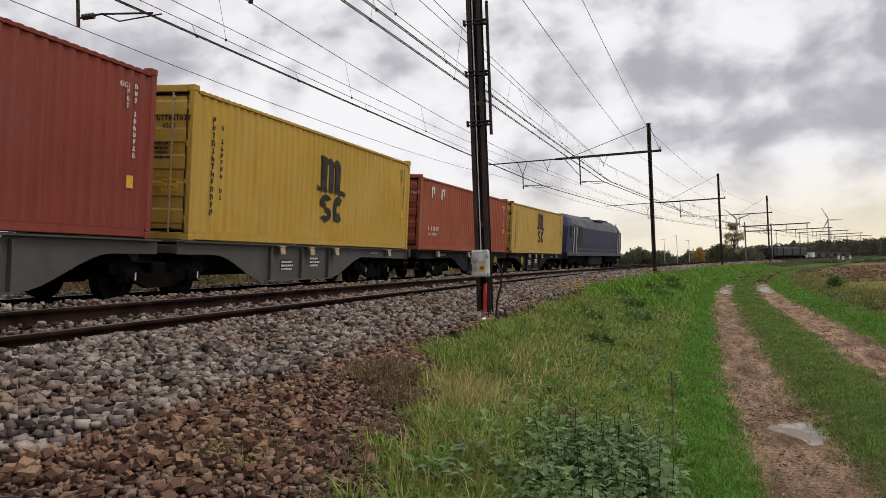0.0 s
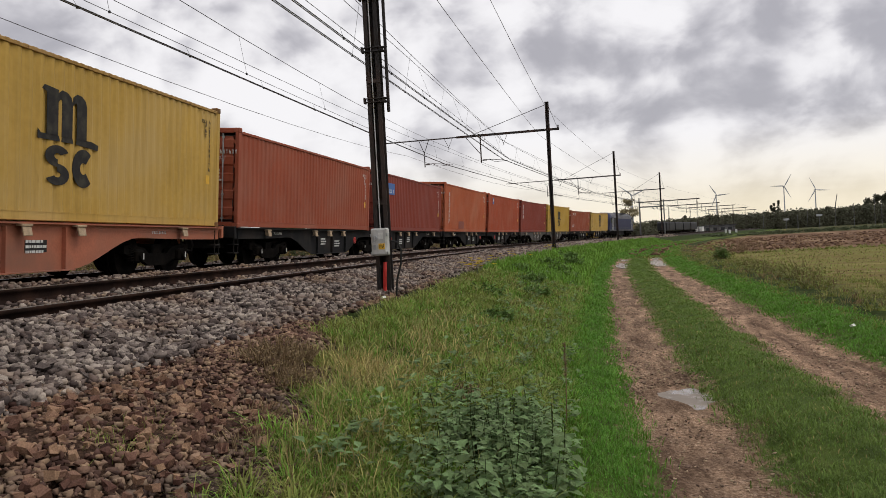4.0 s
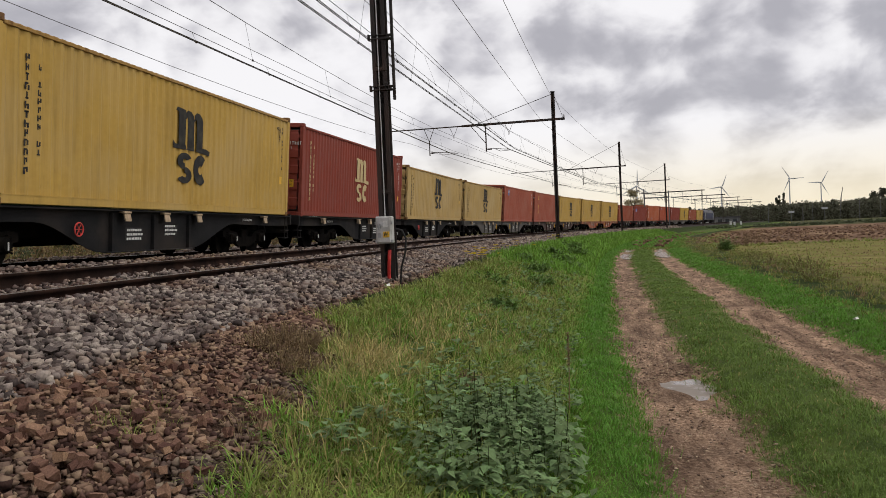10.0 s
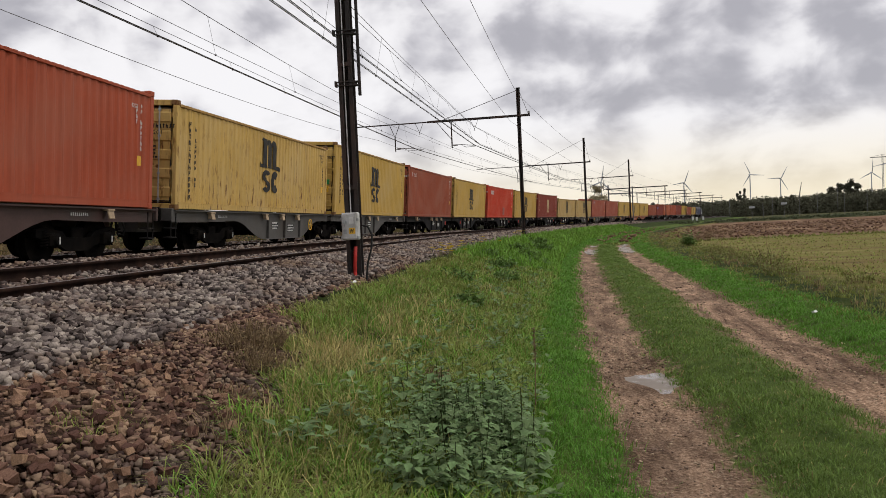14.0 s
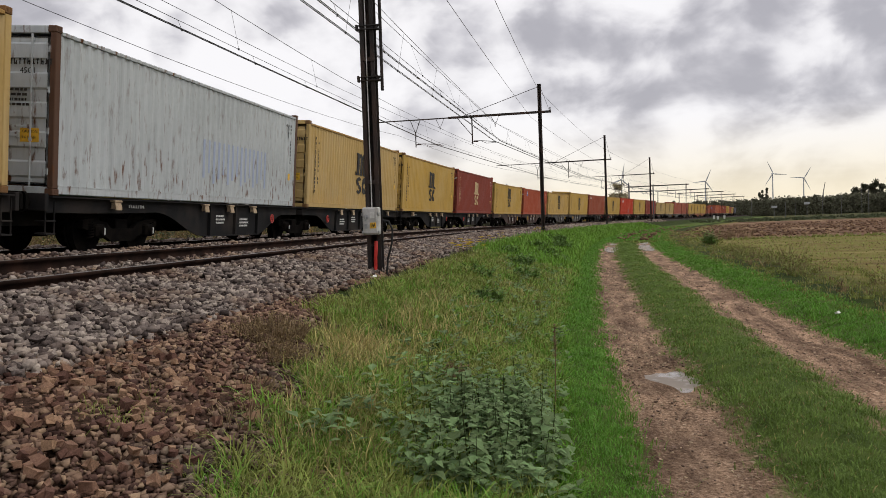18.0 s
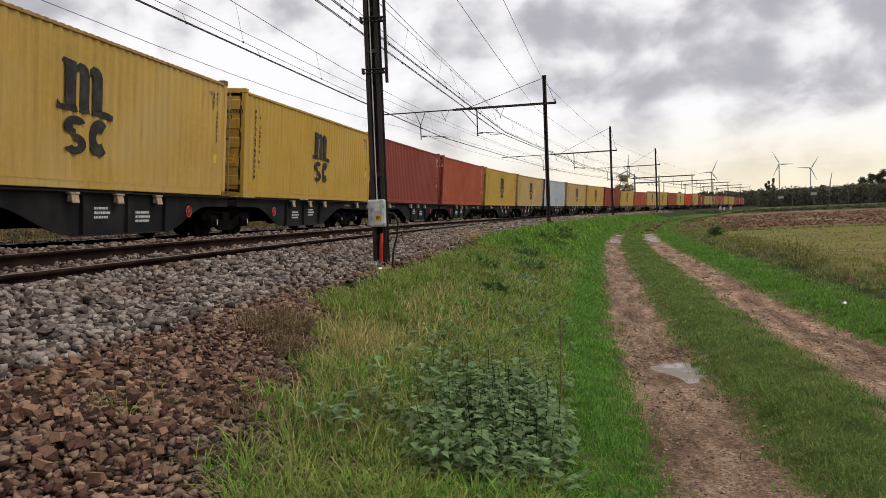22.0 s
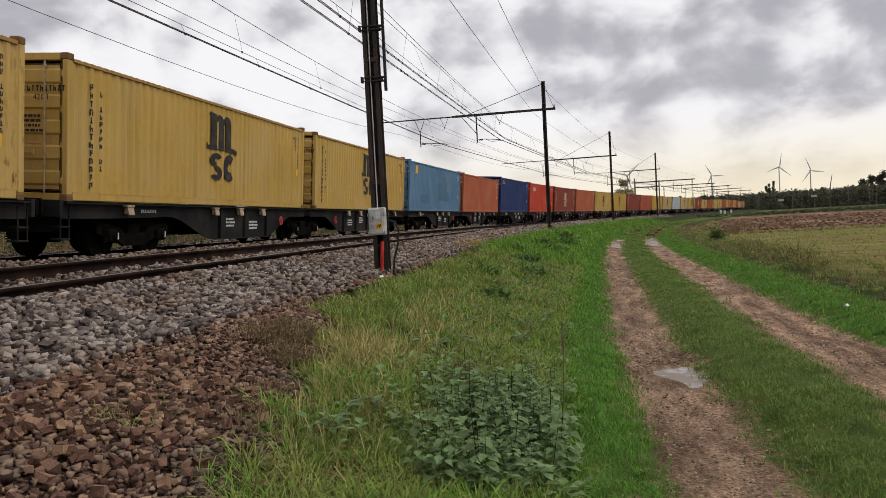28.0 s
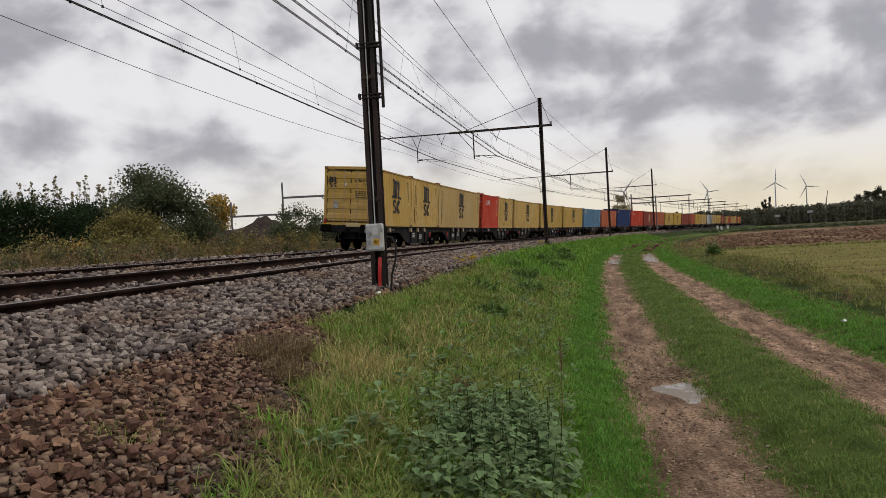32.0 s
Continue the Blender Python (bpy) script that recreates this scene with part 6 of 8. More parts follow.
dress_near_mast(masts[0])


def portal(s, half_left, z):
    """Two-legged gantry over both tracks, far down the line."""
    root = empty("catenary_portal", frame_at(s, MAST_D, 0.0))
    tagged(root, "dark steel portal frame spanning both tracks", "catenary portal", "catenary portals")
    g0 = 0.6
    for x in (0, -half_left):
        bm = bmesh.new()
        for dx in (0.09, -0.09):
            box(bm, x + dx, 0, (g0 + z + 0.15) / 2, 0.06, 0.18, z + 0.15 - g0)
        part("leg", bm, MAST, root)
    part("beam", boxes([(-half_left / 2, 0.08, z, half_left + 1.2, 0.06, 0.22), (-half_left / 2, -0.08, z, half_left + 1.2, 0.06, 0.22)]), MAST, root)
    for xc in (-2.9, -6.9):
        bm = bmesh.new()
        tube(bm, (xc - 1.2, 0, z), (xc - 1.2, 0, RAIL_Z + 5.4), 0.05, n=6)
        tube(bm, (xc - 1.2, 0, RAIL_Z + 5.6), (xc, 0, RAIL_Z + 5.5), 0.03, n=6)
        part("drop_post", bm, MAST, root)
    return root


PORTALS = [(191.5, 12.6, 8.75), (231.7, 12.8, 8.8), (270.6, 12.8, 9.0), (312.0, 12.5, 9.0), (356.0, 12.5, 9.0)]
for s_, w_, z_ in PORTALS:
    portal(s_, w_, z_)


# ---- wires: straight spans between the supports, the messenger hanging in a shallow curve
SUPPORTS = [-72.0, -28.0] + MAST_S + [p[0] for p in PORTALS] + [400.0]


def wire(name, pts, r, parent):
    cu = bmesh.new()
    n = 5
    rows = []
    for i, p in enumerate(pts):
        a = pts[max(0, i - 1)]
        b = pts[min(len(pts) - 1, i + 1)]
        t = (Vector(b) - Vector(a)).normalized()
        x = t.cross(Vector((0, 0, 1))).normalized()
        y = x.cross(t)
        rows.append([cu.verts.new(Vector(p) + (x * math.cos(k * math.tau / n) + y * math.sin(k * math.tau / n)) * r) for k in range(n)])
    for a, b in zip(rows[:-1], rows[1:]):
        for k in range(n):
            cu.faces.new((a[k], a[(k + 1) % n], b[(k + 1) % n], b[k]))
    return part(name, cu, WIRE, parent)


# each wire: offset and height over the rail at the near and at the second mast, sag, radius
WIRES = {
    "far_contact": (-3.70, -3.70, 5.457, 5.480, 0.055, 0.013),
    "far_auxiliary": (-3.72, -3.715, 5.677, 5.710, 0.076, 0.008),
    "far_messenger": (-3.82, -3.86, 7.078, 6.753, 0.381, 0.010),
    "far_stay": (-3.758, -3.715, 6.008, 6.412, 0.224, 0.008),
    "left_feeder": (-6.40, -6.40, 5.926, 6.294, 0.398, 0.009),
    "near_contact": (-0.095, -0.03, 5.520, 5.560, 0.02, 0.012),
    "second_contact": (0.299, 0.34, 5.510, 5.560, 0.05, 0.012),
    "near_auxiliary": (0.276, 0.263, 5.741, 5.683, -0.03, 0.008),
    "near_messenger": (-0.074, -0.082, 6.884, 6.818, 0.032, 0.009),
    "second_messenger": (0.243, 0.189, 7.014, 6.630, 0.169, 0.009),
    "earth": (2.907, 2.875, 8.684, 8.567, 0.260, 0.010),
    "right_feeder": (2.282, 2.337, 6.782, 6.923, 0.125, 0.009),
}


def hang(key, i, f):
    """Place on a wire in the span i of the supports, f along it."""
    d0, d1, z0, z1, sag, _ = WIRES[key]
    da, db = (d0 if i < 3 else d1), (d0 if i < 2 else d1)
    za, zb = (z0 if i < 3 else z1), (z0 if i < 2 else z1)
    if i < 2 or i > 2:
        sag = abs(sag)
    ax, ay = xy(SUPPORTS[i], da)
    bx, by = xy(SUPPORTS[i + 1], db)
    return float(ax + (bx - ax) * f), float(ay + (by - ay) * f), RAIL_Z + za + (zb - za) * f - sag * 4 * f * (1 - f)


def build_wires():
    root = empty("overhead_wires")
    tagged(root, "dark catenary and contact wires with thin droppers strung along the tracks", "overhead wires", kind="stuff")
    last = len(SUPPORTS) - 1
    for key, row in WIRES.items():
        pts = [hang(key, i, k / 8) for i in range(last) for k in range(8)] + [hang(key, last - 1, 1.0)]
        kind = key.split("_")[-1]
        name = kind + "_wire"
        wire(name, pts, row[5], root)
        if kind == "contact":
            wire(name, [(x + 0.035, y, z + 0.01) for x, y, z in pts], row[5], root)
    for upper, lower, step in (("far_messenger", "far_auxiliary", 6), ("far_auxiliary", "far_contact", 9), ("near_messenger", "near_auxiliary", 6), ("near_auxiliary", "second_contact", 9), ("second_messenger", "near_contact", 7)):
        bm = bmesh.new()
        for i in range(last):
            for k in range(step):
                f = (k + 0.5) / step
                a, b = hang(upper, i, f), hang(lower, i, f + 0.004)
                tube(bm, a, b, 0.005, n=4)
                box(bm, b[0], b[1], b[2], 0.045, 0.045, 0.05)
        part("droppers", bm, WIRE, root)


build_wires()

# ------------------------------------------------------------------ ballast, rubble
CUBE_V = np.array([(x, y, z) for x in (-1, 1) for y in (-1, 1) for z in (-1, 1)], float)
CUBE_F = np.array([(0, 1, 3), (0, 3, 2), (4, 6, 7), (4, 7, 5), (0, 4, 5), (0, 5, 1), (2, 3, 7), (2, 7, 6), (0, 2, 6), (0, 6, 4), (1, 5, 7), (1, 7, 3)])


def stone_cloud(rng, P3, size, flat=0.85):
    """Angular crushed stones of the given sizes at the given places: verts and faces."""
    n = len(P3)
    # each stone is a skewed block, its corners broken off unevenly
    V = np.repeat(CUBE_V[None], n, 0) * rng.uniform(0.42, 1.0, (n, 8, 1)) + rng.uniform(-0.22, 0.22, (n, 8, 3))
    V = V * np.stack([rng.uniform(0.8, 1.3, n), rng.uniform(0.6, 1.0, n), rng.uniform(0.45, 0.85, n) * flat / 0.8], -1)[:, None]
    a = rng.uniform(0, 6.283, n)
    tilt = rng.normal(0, 0.7, n)
    ca, sa, ct, st = np.cos(a), np.sin(a), np.cos(tilt), np.sin(tilt)
    x, y, z = V[..., 0], V[..., 1], V[..., 2]
    y, z = y * ct[:, None] - z * st[:, None], y * st[:, None] + z * ct[:, None]
    x, y = x * ca[:, None] - y * sa[:, None], x * sa[:, None] + y * ca[:, None]
    V = np.stack([x, y, z], -1) * size[:, None, None] * 0.5 + P3[:, None]
    F = CUBE_F[None] + (np.arange(n) * 8)[:, None, None]
    return V.reshape(-1, 3), F.reshape(-1, 3)


def scatter(rng, s0, s1, d0, d1, n, lift=0.0, pile=0.045):
    s = rng.uniform(s0, s1, n)
    d = rng.uniform(d0, d1, n)
    x, y = xy(s, d)
    return s, d, np.stack([x, y, ground_z(s, d) + lift + rng.uniform(-0.5, 1, n) * pile], -1)


def loose_stones(name, rng, parent, mat, places, sizes):
    """The nearest stones, each an object of its own on a few shared meshes."""
    shapes = []
    for k in range(12):
        V, F = stone_cloud(rng, np.zeros((1, 3)), np.ones(1))
        me = bpy.data.meshes.new(name)
        me.from_pydata(V.tolist(), [], F.tolist())
        me.materials.append(mat)
        shapes.append(me)
    for i, (p, sz) in enumerate(zip(places, sizes)):
        ob = new(name, shapes[i % 12])
        ob.parent = parent
        ob.matrix_basis = T(p) @ Matrix.Rotation(rng.uniform(0, 6.28), 4, "Z") @ Matrix.Rotation(rng.normal(0, 0.3), 4, "X") @ Matrix.Diagonal((sz, sz, sz, 1))


def build_ballast():
    rng = np.random.default_rng(5)
    pts, sizes = [], []
    for s0, s1, d0, d1, n, lo, hi, lift in ((-9.0, 3.2, 0.98, 2.95, 8000, 0.05, 0.10, 0.0), (-9.0, 4.0, -2.9, -1.2, 3000, 0.07, 0.12, 0.0), (-9.0, 3.0, -0.62, 0.62, 2000, 0.06, 0.10, 0.01), (3.2, 9.0, 0.98, 2.95, 11000, 0.034, 0.080, 0.0), (9.0, 18.0, 0.98, 3.0, 10500, 0.040, 0.086, 0.0), (18.0, 34.0, 0.98, 3.0, 10000, 0.05, 0.10, 0.0), (34, 75, 1.0, 3.1, 6500, 0.08, 0.16, 0.0),
                                            (75, 160, 1.0, 3.1, 3500, 0.15, 0.32, 0.0),
                                            (4, 22, -2.9, -1.2, 6500, 0.05, 0.10, 0.0), (22, 60, -2.9, -1.2, 4000, 0.08, 0.15, 0.0), (3, 20, -0.62, 0.62, 3800, 0.05, 0.09, 0.01), (20, 50, -0.62, 0.62, 2500, 0.07, 0.12, 0.01),
                                            (2, 24, -9.2, -5.5, 6500, 0.05, 0.11, 0.01), (24, 60, -9.0, -5.5, 4000, 0.08, 0.15, 0.01), (10, 45, -4.7, -3.5, 1500, 0.08, 0.13, 0.0)):
        s, d, p = scatter(rng, s0, s1, d0, d1, n, lift, 0.062)
        pts.append(p)
        sizes.append(rng.uniform(lo, hi, n) ** 1.0)
    V, F = stone_cloud(rng, np.concatenate(pts), np.concatenate(sizes))
    ob = bulk("ballast", V, F, BALLAST)
    tagged(ob, "grey broken ballast stone heaped along the tracks", "ballast", kind="stuff")
    s, d, p = scatter(rng, 4.0, 7.0, 1.5, 2.9, 290, 0.045, 0.02)
    loose_stones("ballast_stone", rng, ob, BALLAST_ONE, p, rng.uniform(0.05, 0.085, 290))
    pts, sizes = [], []
    for s0, s1, d0, d1, n, lo, hi in ((-9.0, 2.4, 2.75, 4.25, 4500, 0.05, 0.10), (2.4, 7.0, 2.75, 4.25, 11000, 0.022, 0.057), (2.8, 5.2, 4.0, 4.7, 1800, 0.020, 0.050), (6.5, 9.0, 2.85, 3.6, 2200, 0.03, 0.07), (9, 18, 2.75, 3.15, 1400, 0.03, 0.08)):
        s, d, p = scatter(rng, s0, s1, d0, d1, n, 0.0, 0.03)
        pts.append(p)
        sizes.append(rng.uniform(lo ** 0.5, hi ** 0.5, n) ** 2)
    V, F = stone_cloud(rng, np.concatenate(pts), np.concatenate(sizes), 0.7)
    rb = bulk("rubble_stones", V, F, RUBBLE)
    tagged(rb, "reddish brown stone rubble at the foot of the ballast", "rubble", kind="stuff")
    s, d, p = scatter(rng, 3.2, 5.6, 3.0, 4.1, 280, 0.04, 0.015)
    loose_stones("rubble_stone", rng, rb, RUBBLE_ONE, p, rng.uniform(0.035, 0.066, 280))


build_ballast()


def rut_pebbles():
    rng = np.random.default_rng(15)
    n = 5200
    s = np.concatenate([rng.uniform(3.5, 13, n // 2), rng.uniform(9, 30, n - n // 2)])
    left = rng.uniform(0, 1, n) < 0.6
    d = np.where(left, rng.uniform(6.08, 7.18, n), rng.uniform(8.1, 9.3, n))
    d = to_line(s, d)
    x, y = xy(s, d)
    size = rng.uniform(0.006, 0.028, n) * (1 + s / 25)
    p = np.stack([x, y, ground_z(s, d) + bumps(s, d) + 0.002], -1)
    keep = np.ones(n, bool)
    for ps, pd, rs, rd, _ in PUDDLES:
        keep &= ((s - ps) / rs) ** 2 + ((d - pd) / rd) ** 2 > 1.3
    V, F = stone_cloud(rng, p[keep], size[keep], 0.55)
    tagged(bulk("rut_pebbles", V, F, PEBBLE), "small stones and clods pressed into the muddy ruts", "pebbles", kind="stuff")


rut_pebbles()


# ------------------------------------------------------------------ grass and weeds
def blades(rng, s, d, height, width, lean, name, mat, label, category="grass", droop=0.5, out=None):
    """Arched grass blades standing on the ground, five triangles each; arrays for s, d (on the ground's profile), height, width."""
    n = len(s)
    d = to_line(s, d)
    x, y = xy(s, d)
    z = ground_z(s, d) + bumps(s, d) * ((d > 3.1) & (s < 60)) - 0.012
    a = rng.uniform(0, 6.283, n)
    b = a + rng.normal(1.57, 0.4, n)
    if out is not None:
        b = out + rng.normal(0, 0.5, n)
        a = b + 1.57 + rng.normal(0, 0.4, n)
    lx, ly = np.cos(b), np.sin(b)
    ux, uy = np.cos(a), np.sin(a)
    reach = lean * rng.uniform(0.15, 1.0, n) ** 1.2 * height
    fall = droop * rng.uniform(0.0, 1.0, n) ** 1.5 * reach / np.maximum(height, 1e-3)
    w = width / 2
    base = np.stack([x, y, z], -1)
    lv = np.stack([lx, ly, np.zeros(n)], -1)
    up = np.array([0, 0, 1.0])
    p1 = base + lv * (reach * 0.16)[:, None] + up * (height * 0.48)[:, None]
    p2 = base + lv * (reach * 0.55)[:, None] + up * (height * (0.86 - 0.15 * fall))[:, None]
    p3 = base + lv * (reach * 1.10)[:, None] + up * (height * (1.0 - 0.75 * fall))[:, None]
    side = np.stack([ux * w, uy * w, np.zeros(n)], -1)
    V = np.stack([base - side * 0.8, base + side * 0.8, p1 - side, p1 + side, p2 - side * 0.72, p2 + side * 0.72, p3], 1).reshape(-1, 3)
    k = (np.arange(n) * 7)[:, None, None]
    F = (np.array([(0, 1, 3), (0, 3, 2), (2, 3, 5), (2, 5, 4), (4, 5, 6)])[None] + k).reshape(-1, 3)
    ob = bulk(name, V, F, mat)
    tagged(ob, label, category, kind="stuff")
    return ob


def along(rng, n, s0, s1, power=1.6):
    """Places along s, crowded towards the near end."""
    u = rng.uniform(0, 1, n)
    return ((s0 + 3) ** (1 - power) + u * ((s1 + 3) ** (1 - power) - (s0 + 3) ** (1 - power))) ** (1 / (1 - power)) - 3


def clumped(rng, s, d, amount=0.5, scale=1.0):
    """Keep mask that leaves tufts and gaps."""
    f = np.sin(3.1 * s / scale + 2 * np.sin(2.3 * d / scale)) * np.sin(4.3 * d / scale + 1.7 * np.sin(1.9 * s / scale)) * 0.5 + 0.5
    return rng.uniform(0, 1, len(s)) < (1 - amount) + amount * f


def grass_field():
    rng = np.random.default_rng(11)
    # edge of the turf against the stones wanders
    def edge(s):
        return np.interp(s, [3.0, 4.0, 4.6, 5.0, 5.8, 7.7, 8.7, 10.8, 20], [4.44, 4.36, 4.27, 4.10, 4.00, 3.72, 3.30, 3.05, 3.0]) + 0.07 * np.sin(2.6 * s) + 0.05 * np.sin(5.7 * s + 1)

    def put(n, s0, s1, d0, d1, h0, h1, w, lean, name, mat, label, follow=False, clump=0.5, power=1.6, tuft=1):
        m = max(1, n // tuft)
        cs, cd = along(rng, m, s0, s1, power), rng.uniform(d0, d1, m)
        keep = clumped(rng, cs, cd, clump)
        if follow:
            keep &= cd > edge(cs) + rng.normal(0, 0.06, m)
        # little grows under the nettles
        keep &= (((cs - 5.95) / 1.25) ** 2 + ((cd - 5.22) / 0.42) ** 2 > 1) | (rng.uniform(0, 1, m) < 0.12)
        cs, cd = cs[keep], cd[keep]
        tall = rng.uniform(0.6, 1.25, len(cs))
        far = 1 + np.maximum(cs - 5, 0) / 9
        if tuft > 1:
            off = rng.normal(0, 0.045, (len(cs), tuft, 2)) * (0.7 + 0.3 * far)[:, None, None] * rng.uniform(0.6, 1.6, (len(cs), 1, 1))
            s, d = (cs[:, None] + off[..., 0]).ravel(), (cd[:, None] + off[..., 1]).ravel()
            hd = np.interp(s, CS, CH)
            out = np.arctan2(off[..., 0], off[..., 1]).ravel() - hd
            tall, far = np.repeat(tall, tuft), np.repeat(far, tuft)
        else:
            s, d, out = cs, cd, None
        h = rng.uniform(h0, h1, len(s)) * (1 + 0.15 * np.sin(2.1 * s + d * 3)) * tall
        return blades(rng, s, d, h, w * far * rng.uniform(0.7, 1.3, len(s)), lean, name, mat, label, out=out)

    put(84000, 3.4, 26, 3.3, 5.6, 0.06, 0.15, 0.0056, 1.6, "verge_grass", GRASS_MIX, "long arching green grass mixed with straw on the bank", True, 0.5, tuft=16)
    for d0, d1, n, mat in ((4.3, 5.6, 9000, GRASS_MIX), (5.2, 6.2, 7000, GRASS_FRESH), (7.08, 8.22, 8000, GRASS_SHORT), (9.15, 10.9, 9000, GRASS_FRESH)):
        put(n, -2.6, 3.6, d0, d1, 0.05, 0.13 if d0 != 7.08 else 0.06, 0.010, 1.4, "verge_grass", mat, "grass beside the farm track", False, 0.4, 1.01, tuft=10)
    put(60000, 3.4, 26, 3.5, 5.75, 0.05, 0.14, 0.0060, 1.7, "verge_grass", GRASS, "fresh green tufts among the long grass", True, 0.85, tuft=20)
    put(26000, 24, 130, 3.1, 5.7, 0.12, 0.28, 0.0065, 1.0, "verge_grass", GRASS, "grass on the bank farther along", False, 0.4, 1.3)
    put(66000, 3.4, 70, 5.25, 6.22, 0.025, 0.075, 0.0052, 1.3, "verge_grass", GRASS_FRESH, "fresh green grass along the wheel rut", False, 0.35, tuft=10)
    put(4200, 4.0, 22, 3.45, 5.3, 0.08, 0.20, 0.0045, 1.5, "dry_grass", STRAW, "dry straw-coloured grass on the bank", True, 0.9, tuft=9)
    put(80000, 3.4, 64, 7.04, 8.12, 0.022, 0.060, 0.0046, 1.4, "path_grass", GRASS_SHORT, "short trodden grass between the wheel ruts", False, 0.7, tuft=8)
    put(3500, 3.4, 40, 6.9, 7.3, 0.02, 0.07, 0.0058, 1.4, "path_grass", GRASS_SHORT, "grass tufts creeping into the rut", False, 0.98, tuft=14)
    put(5000, 3.4, 45, 7.98, 8.3, 0.02, 0.07, 0.0058, 1.4, "path_grass", GRASS_SHORT, "grass tufts creeping into the far rut", False, 0.98, tuft=14)
    put(3000, 3.4, 40, 6.08, 6.34, 0.03, 0.08, 0.0058, 1.4, "path_grass", GRASS, "grass tufts hanging over the rut", False, 0.98, tuft=14)
    put(3500, 3.4, 30, 7.0, 8.3, 0.02, 0.06, 0.006, 1.4, "path_straw", STRAW, "dead grass blades between the ruts", False, 0.9)
    put(60000, 5.0, 90, 9.12, 10.25, 0.025, 0.075, 0.0056, 1.3, "verge_grass", GRASS_FRESH, "bright green grass verge beside the field", False, 0.45, tuft=10)
    put(3600, 8.0, 90, 10.0, 13.2, 0.07, 0.20, 0.0034, 1.3, "field_edge_weeds", STRAW, "tall dry grass and weeds at the field edge", False, 0.95, 1.3)
    put(30000, 6.0, 90, 9.9, 13.2, 0.03, 0.10, 0.0062, 1.4, "field_edge_weeds", WEED, "rough green weeds at the field edge", False, 0.85, 1.3, tuft=14)
    put(1600, 8.0, 90, 10.5, 13.4, 0.05, 0.16, 0.006, 1.2, "field_edge_weeds", DRYWEED, "brown dead weeds at the field edge", False, 0.9, 1.3, tuft=18)
    put(9000, 58, 140, 5.7, 9.6, 0.05, 0.12, 0.0065, 1.1, "verge_grass", GRASS_FRESH, "grass where the farm track turns off", False, 0.4, 1.1)
    # straw-coloured patches where the long grass has died back
    for cs, cd, rs, rd, n in ((7.0, 4.14, 0.30, 0.14, 620), (6.5, 4.25, 0.7, 0.22, 240), (8.9, 4.35, 0.7, 0.25, 260), (10.5, 4.4, 1.2, 0.35, 240), (5.2, 4.5, 0.5, 0.16, 160)):
        s, d = rng.normal(cs, rs, n), rng.normal(cd, rd, n)
        ok = d > edge(s)
        blades(rng, s[ok], d[ok], rng.uniform(0.10, 0.24, ok.sum()), 0.0048 * rng.uniform(0.7, 1.3, ok.sum()) * (1 + np.maximum(s[ok] - 5, 0) / 10), 1.3, "dry_grass", STRAW_PALE, "patch of dead straw-coloured grass on the bank")
    # sprigs in the rubble
    s = rng.normal(4.35, 0.16, 150)
    d = rng.normal(3.62, 0.09, 150)
    blades(rng, s, d, rng.uniform(0.03, 0.09, 150), np.full(150, 0.0035), 1.4, "grass_tuft", GRASS_MIX, "thin grass tuft growing out of brown rubble")


grass_field()


def leaf_outline(bm, origin, ahead, up, length, width):
    """A pointed leaf folded along its rib, four triangles."""
    ahead = Vector(ahead).normalized()
    side = ahead.cross(Vector(up)).normalized()
    nrm = side.cross(ahead).normalized()
    o = Vector(origin)
    p = [o, o + ahead * length * 0.38 + side * width * 0.5 + nrm * width * 0.16, o + ahead * length * 0.98 - nrm * length * 0.10, o + ahead * length * 0.38 - side * width * 0.5 + nrm * width * 0.16, o + ahead * length * 0.42]
    v = [bm.verts.new(q) for q in p]
    for a, b, c in ((0, 1, 4), (1, 2, 4), (4, 2, 3), (0, 4, 3)):
        bm.faces.new((v[a], v[b], v[c]))


def nettle_shape(rng, height):
    """Dark stem and opposite pairs of broad drooping leaves, smaller towards the top."""
    stem, leaves = bmesh.new(), bmesh.new()
    pts = [Vector((0, 0, 0))]
    lean = Vector((rng.uniform(-0.16, 0.16), rng.uniform(-0.16, 0.16), 1))
    n = max(7, int(height / 0.040))
    for i in range(1, n + 1):
        pts.append(pts[-1] + Vector((lean.x + rng.uniform(-0.05, 0.05), lean.y + rng.uniform(-0.05, 0.05), 1)).normalized() * height / n)
    polytube(stem, pts, 0.0026, 4)
    for i in range(2, n + 1):
        f = i / n
        a = (i % 2) * 1.57 + rng.uniform(-0.3, 0.3)
        ln = (0.062 + 0.075 * (1 - f) ** 0.6) * rng.uniform(0.8, 1.2)
        for k in (0, 3.14159):
            if rng.random() < 0.1:
                continue
            ahead = Vector((math.cos(a + k), math.sin(a + k), rng.uniform(-0.55, 0.10)))
            leaf_outline(leaves, pts[i] + ahead * 0.03, ahead, (0, 0, 1), ln, ln * 0.84)
    return stem, leaves


